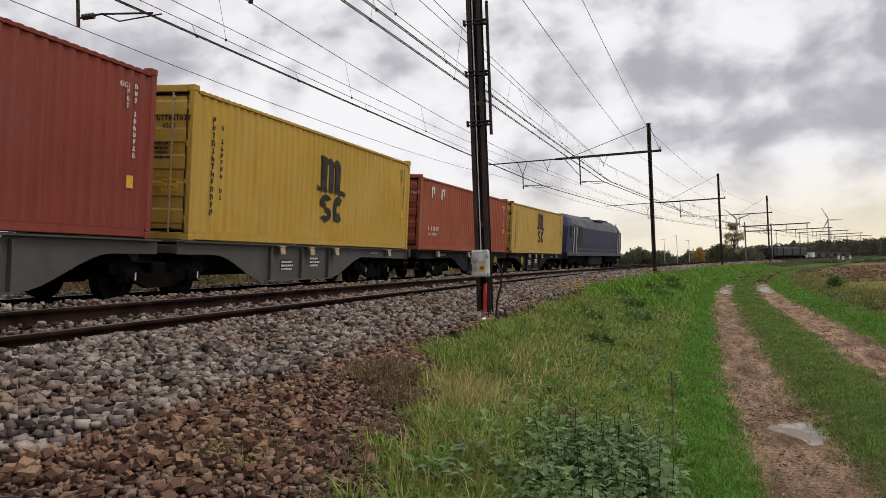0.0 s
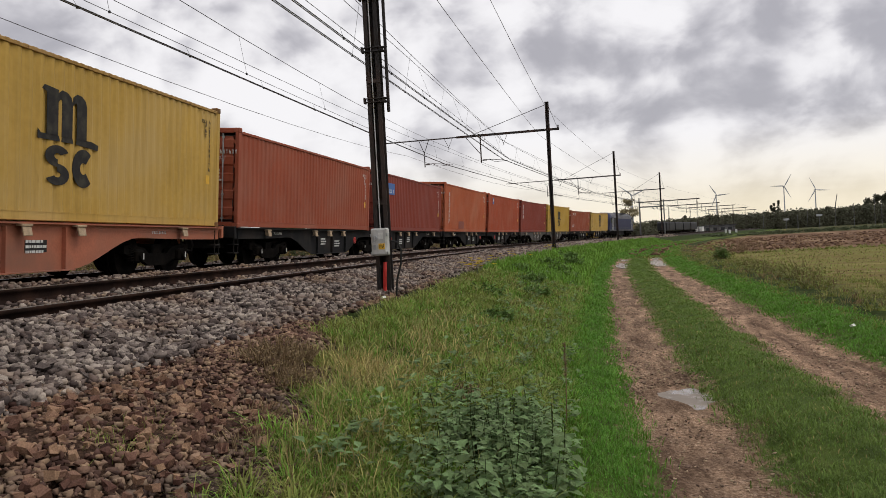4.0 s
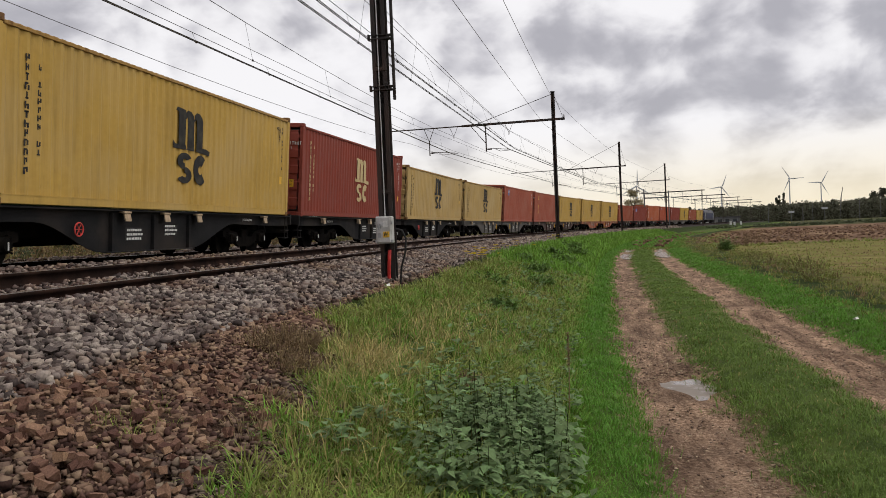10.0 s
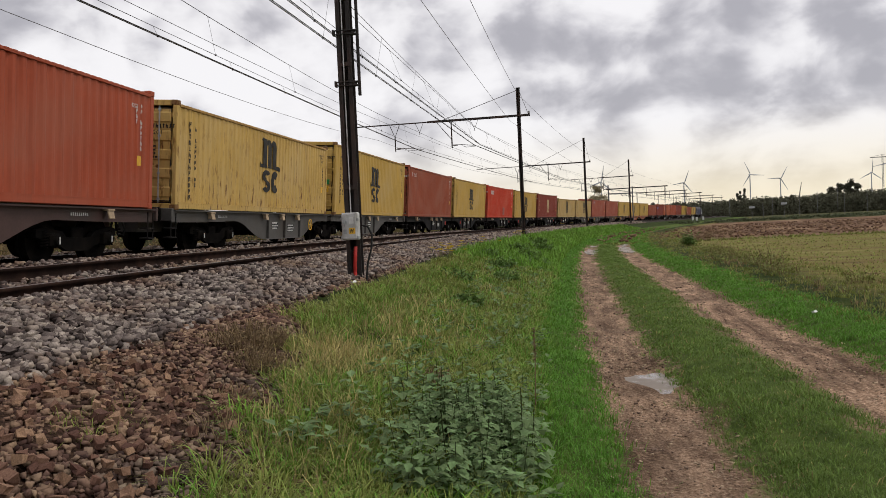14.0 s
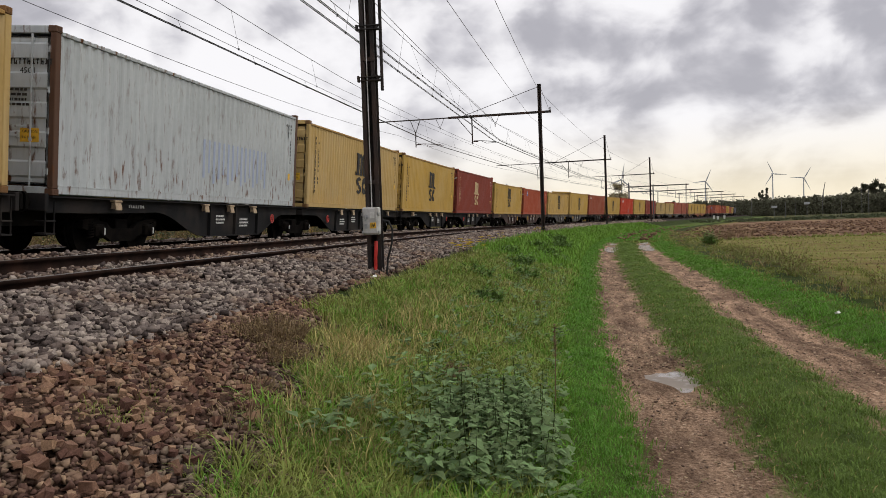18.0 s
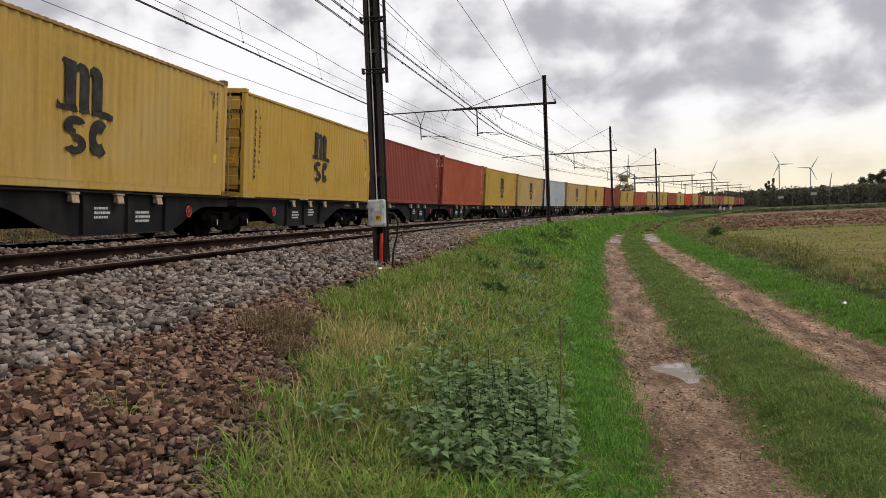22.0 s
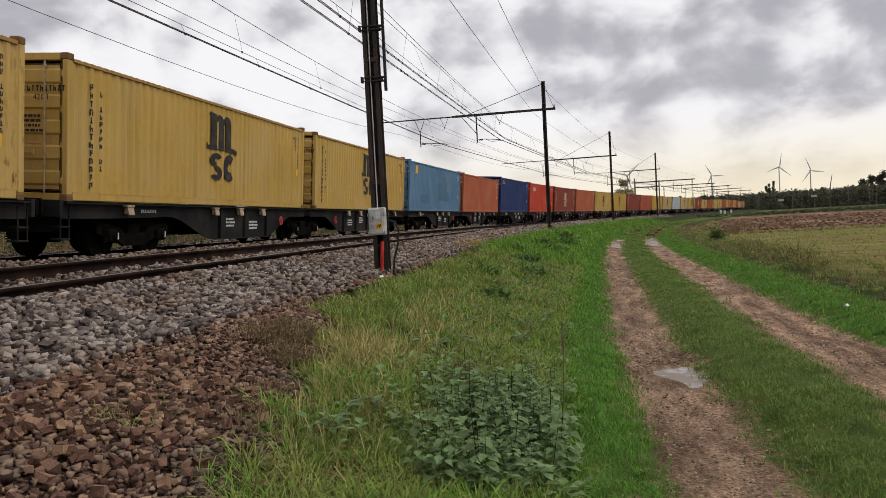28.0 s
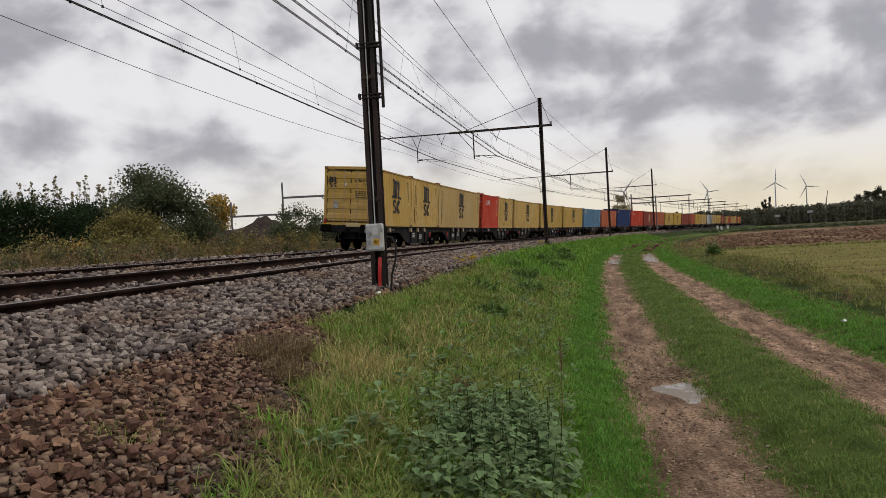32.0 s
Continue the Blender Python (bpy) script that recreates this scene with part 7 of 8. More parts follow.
def plant_nettles():
    rng = random.Random(8)
    kinds = []
    for k in range(9):
        stem, leaves = nettle_shape(rng, rng.uniform(0.34, 0.62))
        kinds.append((mesh_from(stem, "stem", NSTEM), mesh_from(leaves, "foliage", NETTLE)))
    for i in range(130):
        while True:
            s = rng.gauss(5.85, 0.68)
            d = rng.gauss(5.24, 0.26)
            if 4.4 < s < 7.6 and 4.68 < d < 5.70:
                break
        x, y = xy(s, d)
        z = float(ground_z(s, d) + bumps(np.array(s), np.array(d))) - 0.02
        tall = rng.uniform(0.85, 1.0) if i % 12 == 0 else rng.uniform(0.5, 0.78)
        root = empty("nettle", T((float(x), float(y), z)) @ Matrix.Rotation(rng.uniform(0, 6.28), 4, "Z") @ Matrix.Scale(tall, 4))
        tagged(root, "leafy grey-green nettle growing in a clump in the grass", "nettle", "nettle clump")
        st, lv = kinds[i % 9]
        a = new("stem", st)
        a.parent = root
        b = new("foliage", lv)
        b.parent = root


plant_nettles()


def broad_weeds():
    """Low broad-leaved weeds scattered through the grass."""
    rng = random.Random(21)
    bm = bmesh.new()
    for i in range(330):
        s = 4.7 + 24 * rng.random() ** 2
        d = rng.uniform(4.35, 5.8)
        x, y = xy(s, d)
        z = float(ground_z(s, d)) + rng.uniform(0.03, 0.14)
        for k in range(rng.randint(4, 8)):
            a = rng.uniform(0, 6.28)
            ln = rng.uniform(0.05, 0.11)
            leaf_outline(bm, (float(x) + rng.uniform(-0.05, 0.05), float(y) + rng.uniform(-0.05, 0.05), z + rng.uniform(-0.04, 0.06)), (math.cos(a), math.sin(a), rng.uniform(-0.1, 0.6)), (0, 0, 1), ln, ln * 0.6)
    ob = mesh_object("broadleaf_weeds", bm, NETTLE)
    tagged(ob, "low broad-leaved weeds scattered through the bank's grass", "weeds", kind="stuff")


broad_weeds()


def twig_bush(name, s, d, radius, height, n, mat, label, category, seed, leaf=None, leaf_n=0, leaf_size=0.03):
    rng = random.Random(seed)
    x0, y0 = xy(s, d)
    z0 = float(ground_z(s, d)) - 0.03
    root = empty(name, T((float(x0), float(y0), z0)))
    tagged(root, label, category)
    bm, lv = bmesh.new(), bmesh.new()
    for i in range(n):
        a, r = rng.uniform(0, 6.28), radius * rng.random() ** 0.6
        p = Vector((r * 0.5 * math.cos(a), r * 0.5 * math.sin(a), 0))
        up = Vector((math.cos(a) * r / radius * 0.7 + rng.uniform(-0.2, 0.2), math.sin(a) * r / radius * 0.7 + rng.uniform(-0.2, 0.2), 1)).normalized()
        h = height * rng.uniform(0.5, 1.0) * (1 - 0.35 * (r / radius) ** 2)
        q = p + up * h * 0.55
        t = q + (up + Vector((rng.uniform(-0.5, 0.5), rng.uniform(-0.5, 0.5), rng.uniform(-0.1, 0.3)))).normalized() * h * 0.5
        w = 0.0022 + 0.0030 * radius
        polytube(bm, [p, q, t], w, 3)
        for k in range(leaf_n):
            f = rng.uniform(0.3, 1.0)
            o = p.lerp(q, f / 0.55) if f < 0.55 else q.lerp(t, (f - 0.55) / 0.45)
            b = rng.uniform(0, 6.28)
            leaf_outline(lv, o, (math.cos(b), math.sin(b), rng.uniform(-0.4, 0.8)), (0, 0, 1), leaf_size * rng.uniform(0.6, 1.4), leaf_size * 0.55)
    part("stem_tangle", bm, mat, root)["kind"] = "stuff"
    if leaf_n:
        part("foliage", lv, leaf, root)
    else:
        lv.free()
    return root


twig_bush("dry_shrub", 6.75, 3.45, 0.60, 0.24, 260, DRYSTEM, "low withered brown shrub between rubble and grass", "shrub", 31, DRYWEED, 6, 0.030)
twig_bush("dry_shrub", 6.2, 3.72, 0.42, 0.20, 150, DRYSTEM, "low withered brown shrub beside the long grass", "shrub", 32, DRYWEED, 6, 0.028)
twig_bush("dead_stems", 4.75, 3.98, 0.34, 0.16, 70, DRYSTEM, "thin dead stems lying over brown rubble", "dead stems", 35)
twig_bush("dead_stems", 5.3, 3.85, 0.36, 0.14, 60, DRYSTEM, "thin dead stems between rubble and grass", "dead stems", 36, DRYWEED, 2, 0.022)
twig_bush("dead_stems", 7.3, 4.86, 0.22, 0.20, 70, DRYSTEM, "dark brown withered plant in the bank's grass", "dead stems", 37, DRYWEED, 7, 0.032)
for i, (s_, d_, r_, h_) in enumerate(((13.0, 4.6, 0.5, 0.26), (16.5, 4.1, 0.6, 0.30), (19.0, 4.9, 0.6, 0.30), (23.0, 4.5, 0.8, 0.36), (26.0, 3.9, 0.7, 0.34), (30.0, 4.9, 0.9, 0.45), (33.5, 4.2, 0.9, 0.42), (38.0, 4.9, 1.1, 0.55), (44.0, 4.3, 1.1, 0.5), (28.0, 5.3, 0.6, 0.3))):
    twig_bush("bank_weed", s_, d_, r_, h_, 60, NSTEM, "low leafy dark green weed on the grassy bank", "weed", 380 + i, WEED_GREEN, 9, 0.07 + 0.002 * s_)
twig_bush("straw_tuft", 7.1, 4.06, 0.30, 0.30, 70, STRAW_PALE, "pale straw tuft standing in the bank's grass", "grass tuft", 33)
twig_bush("straw_tuft", 7.6, 4.35, 0.34, 0.24, 30, STRAW_PALE, "pale straw tuft leaning in the bank's grass", "grass tuft", 34)


def dock_stalk():
    s, d = 7.0, 5.66
    x, y = xy(s, d)
    root = empty("dock_stalk", T((float(x), float(y), float(ground_z(s, d)) - 0.02)))
    tagged(root, "thin dead dock stalk with reddish seeds above the grass", "weed stalk")
    bm, sd = bmesh.new(), bmesh.new()
    pts = [(0, 0, 0), (0.01, 0, 0.25), (0.02, 0.01, 0.50), (0.015, 0.0, 0.68)]
    polytube(bm, pts, 0.004, 5)
    rng = random.Random(4)
    for i in range(60):
        f = rng.uniform(0.45, 0.70)
        a = rng.uniform(0, 6.28)
        leaf_outline(sd, (0.015, 0.005, f), (math.cos(a), math.sin(a), 0.6), (0, 0, 1), 0.028, 0.02)
    part("stem", bm, DRYSTEM, root)
    part("seed_head", sd, DRYWEED, root)


dock_stalk()


def flower_patch(s, d, n, seed):
    rng = random.Random(seed)
    x, y = xy(s, d)
    z = float(ground_z(s, d))
    root = empty("ragwort", T((float(x), float(y), z - 0.02)))
    tagged(root, "yellow-flowered weed on the grassy bank by the ballast", "flowering weed", "yellow flowers on the bank")
    bm, fl = bmesh.new(), bmesh.new()
    for i in range(n):
        px, py = rng.gauss(0, 0.22), rng.gauss(0, 0.22)
        h = rng.uniform(0.34, 0.52)
        tube(bm, (px, py, 0), (px * 1.1, py * 1.1, h), 0.004, n=4)
        for k in range(10):
            a = k * 0.628
            leaf_outline(fl, (px * 1.1, py * 1.1, h), (math.cos(a), math.sin(a), 0.25), (0, 0, 1), 0.085, 0.055)
    part("stem_tangle", bm, WEED, root)
    part("blossom", fl, PETAL, root)


for i, (s_, d_, n_) in enumerate(((19.2, 3.56, 14), (21.2, 3.5, 12), (27.5, 3.5, 10), (46.0, 3.4, 16))):
    flower_patch(s_, d_, n_, 60 + i)


def litter():
    rng = np.random.default_rng(3)
    V, F = stone_cloud(rng, np.zeros((1, 3)), np.array([0.085]))
    for s, d in ((12.2, 3.1), (13.4, 9.75)):
        x, y = xy(s, d)
        me = bpy.data.meshes.new("pale_stone")
        me.from_pydata(V.tolist(), [], F.tolist())
        me.materials.append(WHITEPAINT)
        ob = new("pale_stone", me)
        ob.matrix_world = T((float(x), float(y), float(ground_z(s, d)) + 0.05))
        tagged(ob, "pale whitish stone lying in the grass", "stone", "pale stones")


litter()

# ------------------------------------------------------------------ trees, brush and the distance
def leaf_cloud(rng, centres, radii, per, size, squash=0.8):
    """Small four-cornered leaf clumps scattered in and on the given balls: verts and quads."""
    n = len(centres)
    C = np.repeat(np.asarray(centres, float), per, 0)
    R = np.repeat(np.asarray(radii, float), per)
    m = n * per
    u = rng.normal(0, 1, (m, 3))
    u /= np.linalg.norm(u, axis=1)[:, None]
    r = R * np.minimum(np.abs(rng.normal(0.0, 0.6, m)) ** 0.8, rng.uniform(0.85, 1.1, m))
    P3 = C + u * r[:, None] * np.array([1, 1, squash])
    a = rng.normal(0, 1, (m, 3))
    a /= np.linalg.norm(a, axis=1)[:, None]
    b = np.cross(a, rng.normal(0, 1, (m, 3)))
    b /= np.linalg.norm(b, axis=1)[:, None]
    sz = size * rng.uniform(0.55, 1.35, m)
    a, b = a * sz[:, None] * 0.5, b * sz[:, None] * 0.32
    V = np.stack([P3 - a, P3 - b, P3 + a, P3 + b], 1).reshape(-1, 3)
    F = np.arange(m * 4).reshape(m, 4)
    return V, F


def tree(name, x, y, z, height, spread, trunk_r, leaf_mat, leaf_size, per, seed, label, category, low=0.25, balls=26, upright=1.0, fat=1.0):
    rng = np.random.default_rng(seed)
    root = empty(name, T((x, y, z)))
    tagged(root, label, category)
    bm = bmesh.new()
    tube(bm, (0, 0, -0.3), (0.03 * height * rng.normal(), 0.03 * height * rng.normal(), height * 0.55), trunk_r, trunk_r * 0.55, 8)
    centres, radii = [], []
    for i in range(balls):
        f = low + (1 - low) * rng.uniform(0, 1) ** 0.8
        wide = spread * math.sin(math.pi * min(0.98, (f - low * 0.7) / (1.05 - low * 0.7))) ** 0.6
        a = rng.uniform(0, 6.283)
        r = wide * rng.uniform(0.15, 0.9)
        c = (r * math.cos(a), r * math.sin(a), f * height * upright)
        centres.append(c)
        radii.append(spread * rng.uniform(0.22, 0.46) * fat)
        base = (0, 0, height * max(0.05, min(0.52, f * 0.55)))
        mid = tuple((p + q) / 2 + rng.normal(0, 0.04) * height for p, q in zip(base, c))
        tube(bm, base, mid, trunk_r * 0.38, trunk_r * 0.22, 5)
        tube(bm, mid, c, trunk_r * 0.22, trunk_r * 0.06, 5)
    part("trunk", bm, BARK, root)
    V, F = leaf_cloud(rng, centres, radii, per, leaf_size)
    cr = bulk("crown", V, F, leaf_mat, parent=root)
    return root


def at_sd(s, d):
    x, y = xy(s, d)
    return float(x), float(y)


def left_side():
    # brush along the far side of the line
    rng = np.random.default_rng(77)
    for mat, n, d0, d1, s0, s1, h0, h1, w, label in ((DRYWEED, 9000, -15.0, -9.6, 8, 80, 0.5, 1.5, 0.014, "brown dead weeds beyond the tracks"),
                                                     (STRAW, 6000, -14.0, -9.3, 4, 90, 0.25, 0.8, 0.012, "dry grass beyond the tracks"),
                                                     (WEED, 9000, -15.0, -9.3, 4, 90, 0.25, 0.8, 0.016, "rough grass beyond the tracks")):
        s = rng.uniform(s0, s1, n)
        d = rng.uniform(d0, d1, n)
        keep = clumped(rng, s, d, 0.8, 3.0)
        s, d = s[keep], d[keep]
        h = rng.uniform(h0, h1, len(s)) * (0.65 + 0.45 * np.clip((-d - 8) / 5, 0, 1))
        blades(rng, s, d, h, np.full(len(s), w), 0.9, "trackside_brush", mat, label, "brush")
    for mat, count, d0, d1, r0, r1, lift, leaf, label in ((LEAF_OLIVE, 420, -30, -10.0, 0.45, 1.0, 1.15, 0.13, "olive bramble thicket beyond the railway"),
                                                          (DRYWEED, 300, -24, -9.2, 0.35, 0.85, 1.0, 0.11, "brown withered scrub beyond the railway"),
                                                          (LEAF_MID, 170, -24, -9.5, 0.35, 0.8, 1.0, 0.12, "grey-green scrub beyond the railway"),
                                                          (LEAF_YELLOW, 40, -20, -10.5, 0.25, 0.5, 1.3, 0.10, "yellowing shoots in the scrub beyond the railway")):
        cs, rs = [], []
        for i in range(count):
            s, d = rng.uniform(8, 78), rng.uniform(d0, d1)
            x, y = at_sd(s, d)
            r = rng.uniform(r0, r1)
            cs.append((x, y, float(ground_z(s, d)) + r * rng.uniform(0.3, 1.0) + lift * rng.uniform(0, 0.85) * min(1, (-d - 8) / 5)))
            rs.append(r)
        V, F = leaf_cloud(rng, cs, rs, 240, leaf * 0.80, 0.9)
        tagged(bulk("bramble_thicket", V, F, mat), label, "thicket", kind="stuff")

    def by_ray(px, dist):
        """Place seen towards the side px (tangent of the bearing) at that distance ahead."""
        return px * dist, dist

    spots = [("willow", -0.352, 46, 6.1, 3.2, 0.14, LEAF_MID, 0.15, 1800, "bushy grey-green willow behind the tracks"),
             ("dark_tree", -0.430, 50, 4.5, 3.0, 0.14, LEAF_DARK, 0.16, 650, "dark dense tree behind the tracks"),
             ("dark_tree", -0.480, 46, 4.4, 3.2, 0.16, LEAF_DARK, 0.16, 650, "dark dense tree behind the tracks"),
             ("dark_tree", -0.535, 44, 4.6, 3.2, 0.16, LEAF_DARK, 0.16, 650, "dark dense tree behind the tracks"),
             ("dark_tree", -0.590, 42, 4.5, 3.2, 0.16, LEAF_DARK, 0.16, 650, "dark dense tree behind the tracks"),
             ("dark_tree", -0.650, 40, 4.4, 3.2, 0.16, LEAF_DARK, 0.16, 650, "dark dense tree behind the tracks"),
             ("shrub_tree", -0.305, 52, 3.2, 2.6, 0.12, LEAF_MID, 0.12, 800, "low bushy thicket tree behind the tracks"),
             ("shrub_tree", -0.395, 40, 3.4, 2.4, 0.12, LEAF_OLIVE, 0.12, 800, "low olive bush behind the tracks"),
             ("shrub_tree", -0.175, 62, 4.3, 2.6, 0.12, LEAF_MID, 0.14, 800, "low grey-green bush beside the soil heap"),
             ("shrub_tree", -0.135, 66, 3.8, 2.4, 0.12, LEAF_MID, 0.14, 800, "low grey-green bush behind the tracks")]
    for i, (nm, px, dist, h, sp, tr, mt, ls, per, lab) in enumerate(spots):
        x, y = by_ray(px, dist)
        tree(nm, x, y, 0.3, h, sp, tr, mt, ls, per, 100 + i, lab, "tree", 0.04, 34, 0.92, 1.15)
    x, y = by_ray(-0.278, 120)
    tree("yellow_tree", x, y, 0.2, 9.0, 3.8, 0.25, LEAF_YELLOW, 0.42, 260, 131, "autumn-yellow tree far behind the tracks", "tree", 0.2)
    for i in range(26):
        px = -0.60 + i * 0.0104 + 0.003 * math.sin(i * 2.3)
        x, y = by_ray(px, 175 + 6 * math.sin(i))
        tree("poplar", x, y, 0.2, 18.0 + 1.6 * math.sin(i * 1.7), 1.0, 0.10, POPLAR, 0.30, 42, 140 + i, "slim half-bare autumn poplar on the horizon", "tree", 0.12, 50, 1.0, 0.8)
    # soil heap
    rng2 = np.random.default_rng(9)
    gx, gy = np.meshgrid(np.linspace(-1, 1, 34), np.linspace(-1, 1, 34))
    rr = np.sqrt(gx ** 2 + gy ** 2)
    hz = np.clip(1 - rr, 0, 1) ** 0.6 * 4.2 * (1 + 0.10 * np.sin(7 * gx + 3 * gy) + 0.08 * np.sin(11 * gy - 4 * gx)) + 0.10 * rng2.normal(0, 1, gx.shape) * (rr < 0.95)
    x0, y0 = by_ray(-0.226, 72)
    V = np.stack([x0 + gx * 6.6, y0 + gy * 6.0, 0.1 + hz], -1).reshape(-1, 3)
    idx = np.arange(34 * 34).reshape(34, 34)
    F = np.stack([idx[:-1, :-1], idx[:-1, 1:], idx[1:, 1:], idx[1:, :-1]], -1).reshape(-1, 4)
    tagged(bulk("soil_heap", V, F, MOUND, True), "dark brown heap of soil behind the tracks", "soil heap")
    # gantries of another line
    for i, (pa, pb, dist, z) in enumerate(((-0.258, -0.195, 95, 5.6), (-0.194, -0.10, 90, 7.2), (-0.02, 0.085, 190, 9.4), (0.235, 0.265, 150, 6.5))):
        root = empty("distant_gantry", T((0, 0, 0)))
        tagged(root, "thin steel gantry of another railway line", "gantry", "distant gantries")
        for p, top in ((pa, z + 1.7), (pb, z + 1.2)):
            bm = bmesh.new()
            tube(bm, (p * dist, dist, 0), (p * dist, dist, top), 0.11, n=6)
            part("leg", bm, FARPOLE, root)
        bm = bmesh.new()
        box(bm, (pa + pb) / 2 * dist, dist, z, (pb - pa) * dist, 0.16, 0.22)
        for k in range(3):
            xx = (pa + (pb - pa) * (0.5 + 0.17 * k)) * dist
            tube(bm, (xx, dist, z), (xx + 0.5, dist, z - 0.55), 0.06, n=5)
        part("beam", bm, FARPOLE, root)
    # lone tree by the line, half bare
    tree("lone_tree", 0.222 * 205, 205, 0.3, 10.2, 2.7, 0.2, POPLAR, 0.30, 150, 181, "half-bare autumn tree by the railway", "tree", 0.2, 26)
    tree("shrub_tree", 0.207 * 205, 205, 0.3, 4.6, 2.2, 0.12, LEAF_MID, 0.25, 260, 182, "low green bush under the autumn tree", "tree", 0.05, 24)
    tree("shrub_tree", 0.181 * 200, 200, 0.3, 4.2, 2.0, 0.12, LEAF_YELLOW, 0.25, 260, 183, "orange-leaved bush near the railway", "tree", 0.1, 22)


left_side()


def far_woods():
    rng = np.random.default_rng(23)
    cs, rs = [], []
    for i in range(1150):
        f = rng.uniform(0, 1)
        px = 0.20 + 0.52 * f
        dist = rng.uniform(520, 640)
        rise = 13.2 + 4.0 * max(0, (px - 0.40) / 0.3) - 3.0 * max(0, (0.36 - px) / 0.16)
        h = rise * rng.uniform(0.82, 1.0)
        for k in range(3):
            r = rng.uniform(2.2, 4.2)
            cs.append((px * dist + rng.normal(0, 2), dist, max(1.0, h - r - k * 4.5)))
            rs.append(r)
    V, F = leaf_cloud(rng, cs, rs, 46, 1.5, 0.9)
    tagged(bulk("far_woods", V, F, LEAF_FAR_HAZED), "dark green woods along the horizon beyond the fields", "woods", kind="stuff")
    # trees beyond the station yard
    cs, rs = [], []
    for i in range(420):
        px = rng.uniform(0.0, 0.25)
        dist = rng.uniform(430, 500)
        h = (8.0 + 1.6 * math.sin(px * 70) + 1.2 * math.sin(px * 190)) * rng.uniform(0.75, 1.05)
        for k in range(2):
            r = rng.uniform(1.8, 3.4)
            cs.append((px * dist, dist, max(0.8, h - r - k * 3.5)))
            rs.append(r)
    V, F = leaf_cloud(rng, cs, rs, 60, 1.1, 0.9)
    tagged(bulk("far_woods", V, F, LEAF_FAR_HAZED), "dark trees beyond the railway yard", "woods", kind="stuff")
    # the closing belt behind, so that no sky shows through low down
    cs, rs = [], []
    for i in range(420):
        px = -0.75 + 1.7 * rng.uniform(0, 1)
        dist = rng.uniform(700, 900)
        r = rng.uniform(2.5, 5.0)
        cs.append((px * dist, dist, rng.uniform(0.5, 4.5) if px < 0.2 else rng.uniform(2, 11)))
        rs.append(r)
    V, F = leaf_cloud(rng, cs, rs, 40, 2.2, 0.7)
    tagged(bulk("far_woods", V, F, LEAF_FAR_HAZED), "low belt of dark trees on the skyline", "woods", kind="stuff")
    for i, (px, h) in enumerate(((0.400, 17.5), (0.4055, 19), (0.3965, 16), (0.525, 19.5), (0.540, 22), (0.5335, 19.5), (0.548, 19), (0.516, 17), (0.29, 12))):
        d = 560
        tree("tall_tree", px * d, d, 0, h, 1.3 if px < 0.45 else 3.4, 0.3, LEAF_FAR_HAZED, 0.8, 200, 200 + i, "tall tree standing over the woods", "tree", 0.1, 30, 1.0, 1.5)
    # hedge and reed line at the far end of the ploughed land
    cs, rs = [], []
    for i in range(800):
        x = rng.uniform(45, 400)
        y = 178 + 0.03 * x + rng.normal(0, 5)
        cs.append((x, y, rng.uniform(0.1, 0.6)))
        rs.append(rng.uniform(0.5, 1.3))
    V, F = leaf_cloud(rng, cs, rs, 60, 0.4, 0.35)
    tagged(bulk("hedge", V, F, LEAF_MID), "low hedge and rank weeds beyond the ploughed field", "hedge", kind="stuff")
    # weedy strip between crop and plough
    n = 5200
    x = rng.uniform(12, 150, n)
    y = 53.5 - 0.075 * x + rng.normal(0, 0.35, n)
    z = np.zeros(n)
    h = rng.uniform(0.06, 0.26, n)
    a = rng.uniform(0, 6.28, n)
    w = 0.03 + 0.0006 * y
    V = np.stack([np.stack([x - w * np.cos(a), y - w * np.sin(a), z], -1), np.stack([x + w * np.cos(a), y + w * np.sin(a), z], -1), np.stack([x + 0.2 * np.sin(a), y + 0.2 * np.cos(a), h], -1)], 1).reshape(-1, 3)
    tagged(bulk("field_margin", V, np.arange(3 * n).reshape(n, 3), WEED), "dark weedy margin between two fields", "field margin", kind="stuff")


far_woods()


def plough_clods():
    """Turned clods of soil on the ploughed strip."""
    rng = np.random.default_rng(47)
    n = 5200
    x = rng.uniform(14, 110, n)
    y = 60 + 75 * rng.uniform(0, 1, n) ** 1.4 - 0.08 * x
    V, F = stone_cloud(rng, np.stack([x, y, np.full(n, 0.03)], -1), rng.uniform(0.14, 0.38, n), 0.6)
    tagged(bulk("soil_clods", V, F, CLOD), "dark clods of soil turned up on the ploughed strip", "soil clods", kind="stuff")


plough_clods()


def crop_plants():
    """Short uneven crop and stubble on the field beside the track."""
    rng = np.random.default_rng(41)
    n = 34000
    s = along(rng, n, 12, 62, 1.1)
    d = 12.6 + 60 * rng.uniform(0, 1, n) ** 1.5
    x, y = xy(s, d)
    ok = (y + 0.08 * x < 56) & clumped(rng, s, d, 0.7, 4.0)
    s, d = s[ok], d[ok]
    half = rng.uniform(0, 1, len(s)) < 0.62
    blades(rng, s[half], d[half], rng.uniform(0.03, 0.08, half.sum()), 0.02 + 0.0006 * s[half], 0.9, "field_crop", GRASS_MIX, "sparse low green crop on the field", "crop")
    blades(rng, s[~half], d[~half], rng.uniform(0.03, 0.07, (~half).sum()), 0.02 + 0.0006 * s[~half], 0.9, "field_stubble", DRYWEED, "brown stubble and clods scattered on the field", "crop")


crop_plants()

